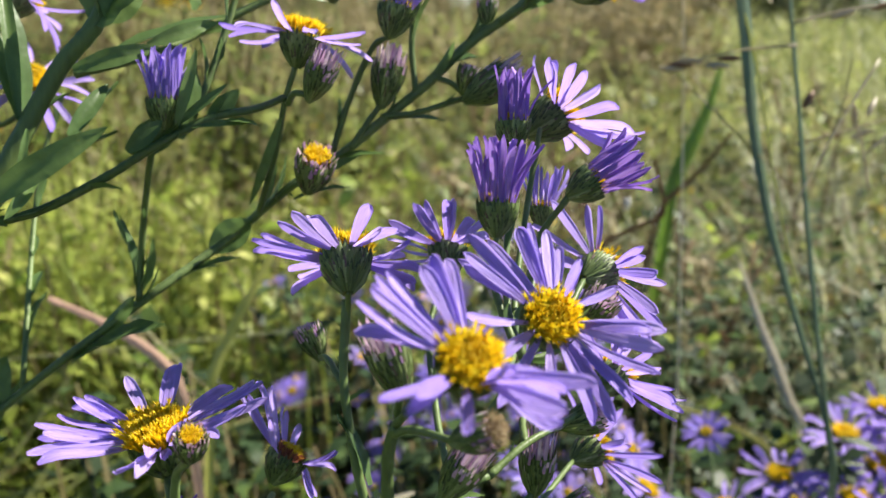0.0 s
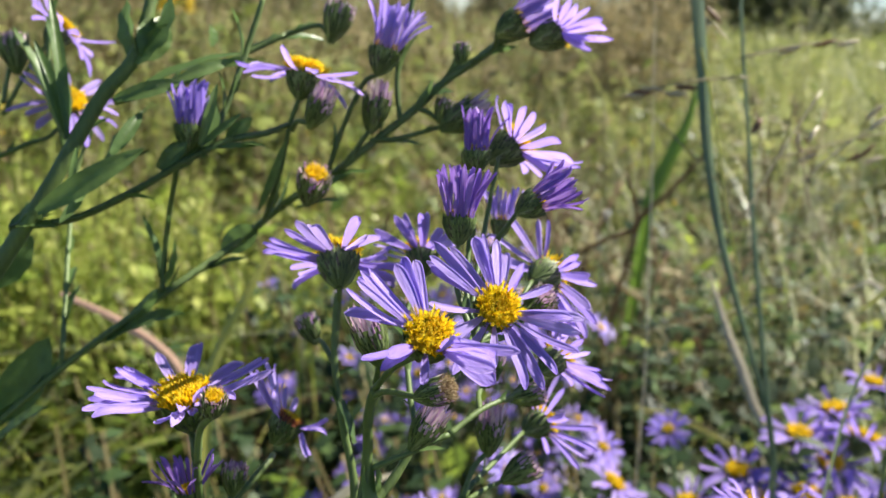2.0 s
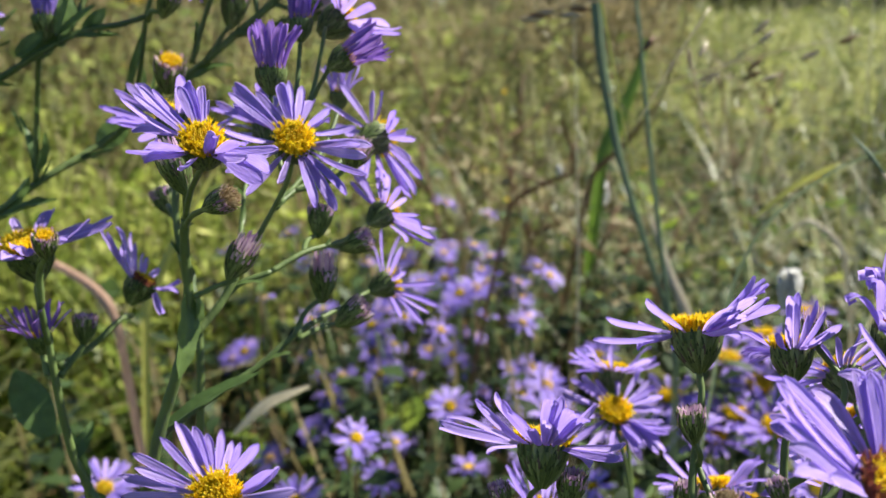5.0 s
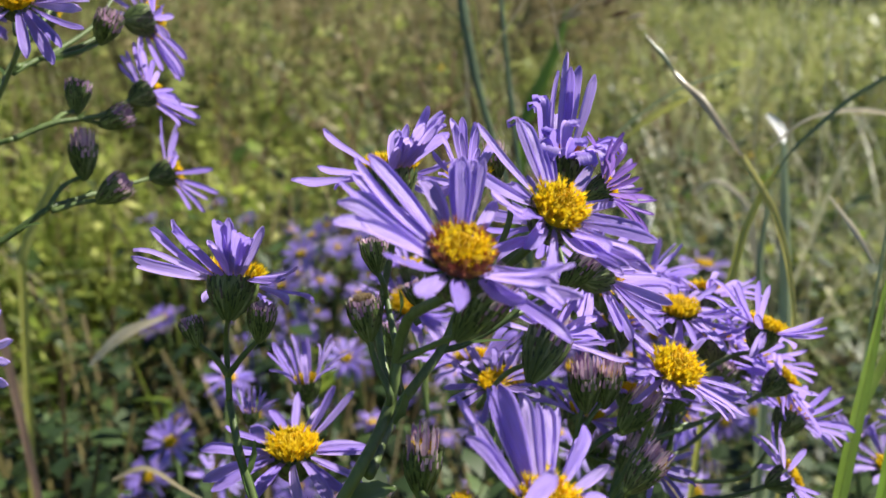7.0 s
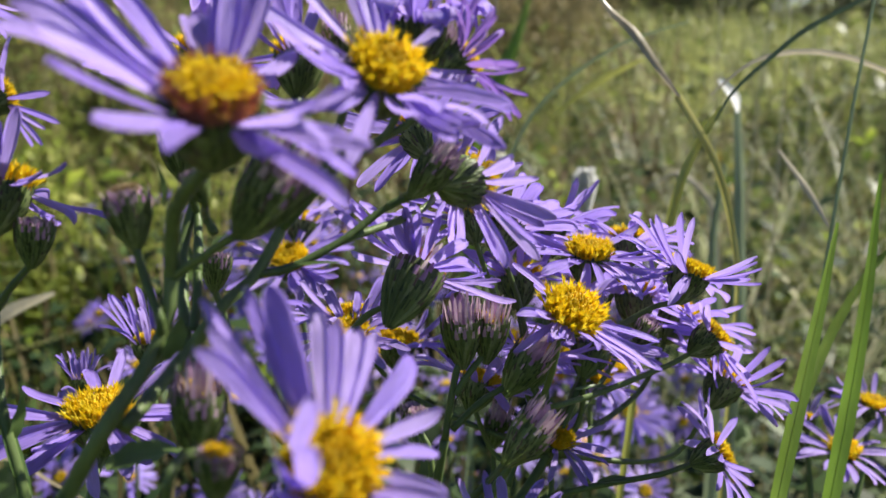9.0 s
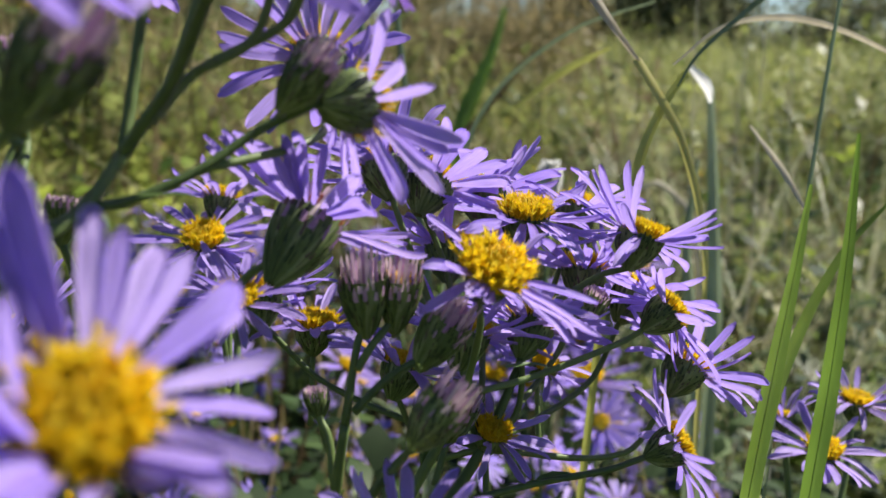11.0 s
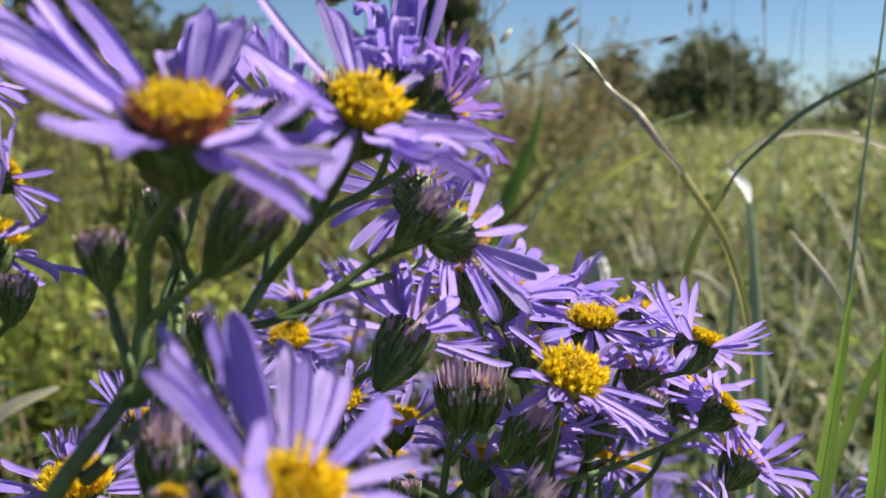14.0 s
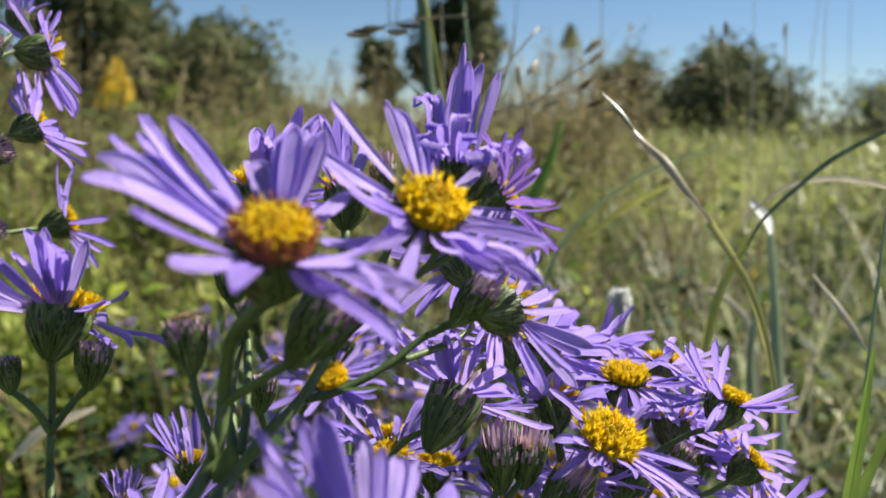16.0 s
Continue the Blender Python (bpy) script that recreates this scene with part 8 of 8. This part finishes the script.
# ---- dry weeds behind the asters ----
def dry_weed(x, y, tall, lean, seed):
    """A dead brown weed: a leaning stem with forking side branches, small withered leaves and husks at the tips."""
    rnd = random.Random(seed)
    plant = thing("dry_weed", (x, y, 0), "dead brown branching weed with withered leaves behind the asters", "weed", "dry weeds")
    line = spline([(x, y, 0), (x + lean * 0.35, y, tall * 0.5), (x + lean, y + 0.04, tall)], 6)
    v, f = tube(line, (0.0035, 0.0014), 6)
    part("stem", mesh_of("stem", v, f, [RUSSET]), plant)
    verts, faces = [], []
    for _ in range(9):
        foot = line[rnd.randrange(4, len(line) - 1)]
        a, up, long = rnd.uniform(0, 6.3), rnd.uniform(0.3, 1.0), rnd.uniform(0.08, 0.2)
        way = Vector((math.cos(a) * math.cos(up), math.sin(a) * math.cos(up) * 0.6, math.sin(up)))
        tip = foot + way * long
        v, f = tube(spline([foot, foot.lerp(tip, 0.5) + Vector((0, 0, -0.008)), tip], 4), (0.0017, 0.0007), 5)
        part("branch", mesh_of("branch", v, f, [RUSSET]), plant)
        for _ in range(9):
            q = foot.lerp(tip, rnd.uniform(0.3, 1.05))
            u = Vector((rnd.gauss(0, 1), rnd.gauss(0, 1), rnd.gauss(0, 0.7))).normalized() * rnd.uniform(0.008, 0.022)
            w = u.orthogonal().normalized() * u.length * 0.22
            s = len(verts)
            verts += [q, q + u * 0.5 + w, q + u, q + u * 0.5 - w]
            faces.append((s, s + 1, s + 2, s + 3))
    tagged(part("withered_leaves", mesh_of("withered_leaves", verts, faces, [DRY]), plant), kind="stuff")


for x, y, tall, lean, seed in ((0.02, 0.80, 0.62, 0.16, 1), (0.10, 0.92, 0.66, -0.12, 2), (0.16, 0.86, 0.60, 0.10, 3), (-0.04, 0.95, 0.66, 0.20, 4), (0.22, 1.05, 0.70, -0.16, 5),
                               (0.06, 1.10, 0.72, 0.05, 6), (0.30, 0.98, 0.62, -0.10, 7), (-0.12, 1.15, 0.70, 0.12, 8), (0.40, 1.20, 0.72, 0.08, 9), (0.14, 1.30, 0.74, -0.18, 10),
                               (-0.30, 1.40, 0.66, 0.15, 11), (0.55, 1.35, 0.74, -0.12, 12)):
    dry_weed(x, y, tall, lean, seed)


# ---- asters farther off ----
def far_head_mesh(name, seed):
    """A whole small head in one mesh, for the flowers farther off."""
    rnd = random.Random(seed)
    verts, faces, picks = [], [], []
    for k in range(21):
        a, up = 2 * math.pi * (k + rnd.uniform(-0.3, 0.3)) / 21, radians(rnd.gauss(16, 14))
        c, d = math.cos(a), math.sin(a)
        s = len(verts)
        for t, w in ((0.2, 0.03), (0.55, 0.075), (0.88, 0.065), (1.0, 0.015)):
            r, z = 0.2 + (t - 0.2) * math.cos(up), (t - 0.2) * math.sin(up) - 0.15 * t * t
            verts += [(r * c - d * w, r * d + c * w, z + 0.01), (r * c + d * w, r * d - c * w, z - 0.01)]
        for i in range(3):
            faces.append((s + 2 * i, s + 2 * i + 1, s + 2 * i + 3, s + 2 * i + 2))
            picks.append(0)
    for k in range(60):
        f, a = (k + 0.5) / 60, k * 2.39996
        r, z = 0.23 * math.sqrt(f), 0.05 + 0.06 * math.sqrt(1 - f)
        q = Vector((r * math.cos(a), r * math.sin(a), -0.02))
        e = Vector((r * 1.15 * math.cos(a) + rnd.uniform(-0.02, 0.02), r * 1.15 * math.sin(a) + rnd.uniform(-0.02, 0.02), z + rnd.uniform(-0.02, 0.05)))
        s = len(verts)
        for p, w in ((q, 0.022), (e, 0.026)):
            verts += [p + Vector((w * math.cos(j * 2.094 + k), w * math.sin(j * 2.094 + k), 0)) for j in range(3)]
        faces += [(s, s + 1, s + 4, s + 3), (s + 1, s + 2, s + 5, s + 4), (s + 2, s, s + 3, s + 5), (s + 3, s + 4, s + 5)]
        picks += [1] * 4
    for i, (r, z) in enumerate(((0.23, 0.0), (0.22, -0.2), (0.06, -0.45))):
        s = len(verts)
        verts += [(r * math.cos(k * 0.6283), r * math.sin(k * 0.6283), z) for k in range(10)]
        if i:
            for k in range(10):
                faces.append((s - 10 + k, s + k, s + (k + 1) % 10, s - 10 + (k + 1) % 10))
                picks.append(2)
    return mesh_of(name, verts, faces, [PETAL_FAR, FLORET, BRACT], picks)


FAR_HEADS = [far_head_mesh("small_flower_head", n) for n in range(4)]


def far_aster(x, y, tall, heads, spread, seed):
    """An aster farther off: a bunch of stems, each with a flower head."""
    rnd = random.Random(seed)
    plant = thing("distant_aster", (x, y, 0), "bushy aster covered with small lavender flowers in the meadow", "flower", "distant asters")
    fork = Vector((x, y, tall * 0.45))
    stalk(plant, [(x, y, 0), (x + 0.004, y, tall * 0.25), fork], 0.0025, 0.002, steps=3)
    for _ in range(heads):
        a, r = rnd.uniform(0, 6.3), spread * math.sqrt(rnd.random())
        top = Vector((x + r * math.cos(a), y + r * math.sin(a), tall * rnd.uniform(0.72, 1.02)))
        way = Vector((0.5 * math.cos(a), 0.5 * math.sin(a) - 0.35, 1)).normalized()
        size = rnd.uniform(0.0125, 0.0175)
        part("flower_head", rnd.choice(FAR_HEADS), plant, facing(top, way, a, size))
        foot = top - way * size * 0.42
        stalk(plant, [fork, fork.lerp(foot, 0.55) + Vector((0, 0, -0.01)), foot], 0.0014, 0.0009, steps=3)


for x, y, tall, heads, spread, seed in ((-0.09, 0.52, 0.52, 6, 0.10, 1), (-0.02, 0.62, 0.56, 13, 0.12, 2), (0.03, 0.72, 0.60, 14, 0.10, 3),
                                        (0.07, 0.56, 0.55, 4, 0.09, 4), (-0.16, 0.36, 0.60, 7, 0.05, 5), (0.0, 0.42, 0.50, 8, 0.06, 6),
                                        (0.12, 0.42, 0.62, 5, 0.07, 7), (0.06, 0.36, 0.58, 4, 0.05, 8), (0.19, 0.40, 0.58, 7, 0.05, 9),
                                        (-0.06, 0.95, 0.60, 10, 0.14, 10), (0.34, 0.62, 0.55, 9, 0.09, 11),
                                        (-0.05, 0.46, 0.53, 3, 0.08, 12), (0.03, 0.50, 0.52, 4, 0.09, 13), (0.08, 0.34, 0.56, 4, 0.04, 14),
                                        (0.13, 0.38, 0.60, 4, 0.05, 15), (0.02, 0.38, 0.54, 8, 0.05, 16), (0.17, 0.50, 0.60, 5, 0.08, 17), (-0.062, 0.408, 0.640, 3, 0.035, 31),
                                        (-0.025, 0.780, 0.585, 9, 0.08, 40), (0.049, 0.740, 0.615, 9, 0.07, 41), (-0.081, 0.800, 0.573, 7, 0.08, 42), (0.013, 0.720, 0.590, 8, 0.07, 43), (-0.168, 0.820, 0.579, 6, 0.07, 44), (0.062, 0.700, 0.605, 7, 0.06, 45), (-0.021, 0.920, 0.619, 5, 0.06, 46), (-0.097, 0.750, 0.557, 4, 0.07, 47)):
    far_aster(x, y, tall, heads, spread, seed)


# ---- trees and shrubs at the meadow's edge ----
def tree(name, x, y, tall, wide, seed, label, foot=0.1, leaf_size=0.16, count=2600):
    """A tapered trunk with limbs, and a crown of many small leaves in uneven clumps."""
    rnd = random.Random(seed)
    plant = thing(name, (x, y, 0), label, "tree" if name == "tree" else "shrub", "trees at the edge")
    v, f = tube(spline([(x, y, -0.1), (x + 0.05 * tall * rnd.uniform(-1, 1), y, tall * 0.4), (x, y, tall * 0.85)], 5), (0.03 * tall + 0.02, 0.02))
    part("trunk", mesh_of("trunk", v, f, [BARK]), plant)
    clumps = []
    for k in range(38):
        a, t = rnd.uniform(0, 6.3), rnd.uniform(foot, 0.92)
        r = wide * 0.5 * math.sqrt(rnd.random()) * (1 - 0.55 * max(0, t - 0.45) / 0.55)
        c = Vector((x + r * math.cos(a), y + r * math.sin(a) * 0.8, tall * t))
        clumps.append((c, wide * rnd.uniform(0.13, 0.24)))
        if r > wide * 0.12:
            v, f = tube(spline([(x, y, tall * t * 0.7), c * 0.5 + Vector((x, y, tall * t * 0.75)) * 0.5, c], 3), (0.012 * tall, 0.008), 5)
            part("limb", mesh_of("limb", v, f, [BARK]), plant)
    verts, faces = [], []
    for n in range(count):
        c, r = rnd.choice(clumps)
        way = Vector((rnd.gauss(0, 1), rnd.gauss(0, 1), rnd.gauss(0, 1))).normalized()
        q = c + way * r * rnd.random() ** 0.4 * rnd.uniform(0.7, 1.25)
        if q.z < 0.03:
            continue
        u = Vector((rnd.gauss(0, 1), rnd.gauss(0, 1), rnd.gauss(0, 1))).normalized() * leaf_size * rnd.uniform(0.5, 1.2)
        w = u.orthogonal().normalized() * u.length * 0.45
        s = len(verts)
        verts += [q, q + u * 0.5 + w, q + u, q + u * 0.5 - w]
        faces.append((s, s + 1, s + 2, s + 3))
    part("crown", mesh_of("crown", verts, faces, [CROWN], smooth=False), plant)



def goldenrod(x, y, tall, wide, seed, bloom=True):
    """A tall stalk with narrow leaves and a plume of tiny flowers or buds."""
    rnd = random.Random(seed)
    plant = thing("goldenrod" if bloom else "tall_weed", (x, y, 0), "tall goldenrod with a yellow flower plume" if bloom else "tall pale green weed with a narrow top", "flower" if bloom else "weed")
    stalk(plant, [(x, y, 0), (x + 0.01, y, tall * 0.5), (x, y, tall * 0.97)], 0.004, 0.002)
    verts, faces = [], []
    for _ in range(900):
        t = rnd.random()
        a, r = rnd.uniform(0, 6.3), wide * 0.5 * (1 - t) ** 0.6 * rnd.random() ** 0.5
        q = Vector((x + r * math.cos(a), y + r * math.sin(a), tall - wide * (1 - t) * 0.9 - r * 0.4))
        u = Vector((rnd.gauss(0, 1), rnd.gauss(0, 1), rnd.gauss(0, 1))).normalized() * 0.012
        w = u.orthogonal().normalized() * 0.007
        s = len(verts)
        verts += [q, q + u * 0.5 + w, q + u, q + u * 0.5 - w]
        faces.append((s, s + 1, s + 2, s + 3))
    part("plume", mesh_of("plume", verts, faces, [GOLD if bloom else WEEDS], smooth=False), plant)
    for k in range(22):
        t, a = rnd.uniform(0.1, 0.85), rnd.uniform(0, 6.3)
        q = Vector((x, y, tall * t))
        leaf(plant, q, q + Vector((math.cos(a) * 0.07, math.sin(a) * 0.07, 0.02)), 0.012, 0.1, rows=4)


def fluff(x, y, z, size=1.0):
    """A closed white seed tuft on a thin stalk."""
    plant = thing("seed_tuft", (x, y, 0), "white fluffy seed tuft on a thin stalk", "seed head", "seed tufts")
    stalk(plant, [(x, y, 0), (x + 0.006, y, z * 0.5), (x, y, z - 0.008)], 0.0012, 0.0008)
    rnd = random.Random(3)
    verts, faces = [], []
    for _ in range(150):
        a, t = rnd.uniform(0, 6.3), rnd.random()
        r = 0.0036 * size * (0.35 + math.sin(0.3 + 2.4 * t))
        q = Vector((x + r * math.cos(a) * 0.5, y + r * math.sin(a) * 0.5, z - 0.011 * size))
        e = Vector((x + r * math.cos(a), y + r * math.sin(a), z + 0.014 * size * (t - 0.2)))
        w = (e - q).cross(Vector((rnd.uniform(-1, 1), rnd.uniform(-1, 1), 0.1))).normalized() * 0.0016 * size
        s = len(verts)
        verts += [q - w, q + w, e + w, e - w]
        faces.append((s, s + 1, s + 2, s + 3))
    part("tuft", mesh_of("tuft", verts, faces, [WHITE]), plant)


tree("shrub", -9.02, 25.44, 5.15, 4.88, 1, "broad dark green shrub at the meadow's edge", 0.05, 0.26, 8400)
tree("shrub", -6.01, 26.39, 3.64, 4.40, 2, "rounded dark green shrub at the meadow's edge", 0.05, 0.26, 6000)
tree("tree", 1.06, 30.27, 6.85, 2.93, 3, "narrow tall tree with dense green crown", 0.1, 0.26, 6400)
tree("shrub", -1.58, 32.34, 3.90, 1.87, 4, "small dark shrub under the sky", 0.05, 0.26, 2800)
tree("shrub", 10.05, 30.06, 3.25, 5.66, 5, "rounded olive-green shrub at the meadow's edge", 0.05, 0.3, 9000)
tree("shrub", 8.51, 36.16, 4.04, 3.04, 6, "low olive shrub far off", 0.05, 0.26, 3200)
tree("shrub", 18.87, 33.91, 2.76, 5.75, 7, "low dark shrub far off", 0.05, 0.26, 4000)
tree("tree", -16.30, 28.63, 6.64, 6.56, 8, "broad leafy tree at the meadow's edge", 0.1, 0.26, 7200)
tree("shrub", -31.32, 47.12, 1.20, 6.88, 20, "far low hedge shrub, haze put into its leaf colour", 0.02, 0.3, 1800)
tree("shrub", -24.53, 46.97, 0.66, 6.88, 21, "far low hedge shrub, haze put into its leaf colour", 0.02, 0.3, 1800)
tree("shrub", -19.54, 46.86, 0.96, 6.88, 22, "far low hedge shrub, haze put into its leaf colour", 0.02, 0.3, 1800)
tree("shrub", -12.75, 46.72, 1.31, 6.88, 23, "far low hedge shrub, haze put into its leaf colour", 0.02, 0.3, 1800)
tree("shrub", -7.75, 46.61, 1.61, 6.88, 24, "far low hedge shrub, haze put into its leaf colour", 0.02, 0.3, 1800)
tree("shrub", -2.76, 46.50, 1.03, 6.88, 25, "far low hedge shrub, haze put into its leaf colour", 0.02, 0.3, 1800)
tree("shrub", 4.03, 46.35, 1.38, 6.88, 26, "far low hedge shrub, haze put into its leaf colour", 0.02, 0.3, 1800)
tree("shrub", 9.03, 46.24, 1.2, 6.88, 27, "far low hedge shrub, haze put into its leaf colour", 0.02, 0.3, 1800)
tree("shrub", 15.81, 46.09, 1.1, 6.88, 28, "far low hedge shrub, haze put into its leaf colour", 0.02, 0.3, 1800)
tree("shrub", 20.81, 45.98, 0.9, 6.88, 29, "far low hedge shrub, haze put into its leaf colour", 0.02, 0.3, 1800)
tree("shrub", 25.80, 45.87, 1.2, 6.88, 30, "far low hedge shrub, haze put into its leaf colour", 0.02, 0.3, 1800)
tree("shrub", 32.59, 45.72, 2.10, 6.88, 31, "far low hedge shrub, haze put into its leaf colour", 0.02, 0.3, 1800)
goldenrod(-0.990, 3.094, 0.973, 0.16, 1)
goldenrod(0.744, 4.108, 1.237, 0.10, 2, False)
fluff(0.157, 0.366, 0.689, 0.85)
fluff(0.226, 1.167, 0.559, 1.5)
fluff(0.124, 0.871, 0.646, 0.5)
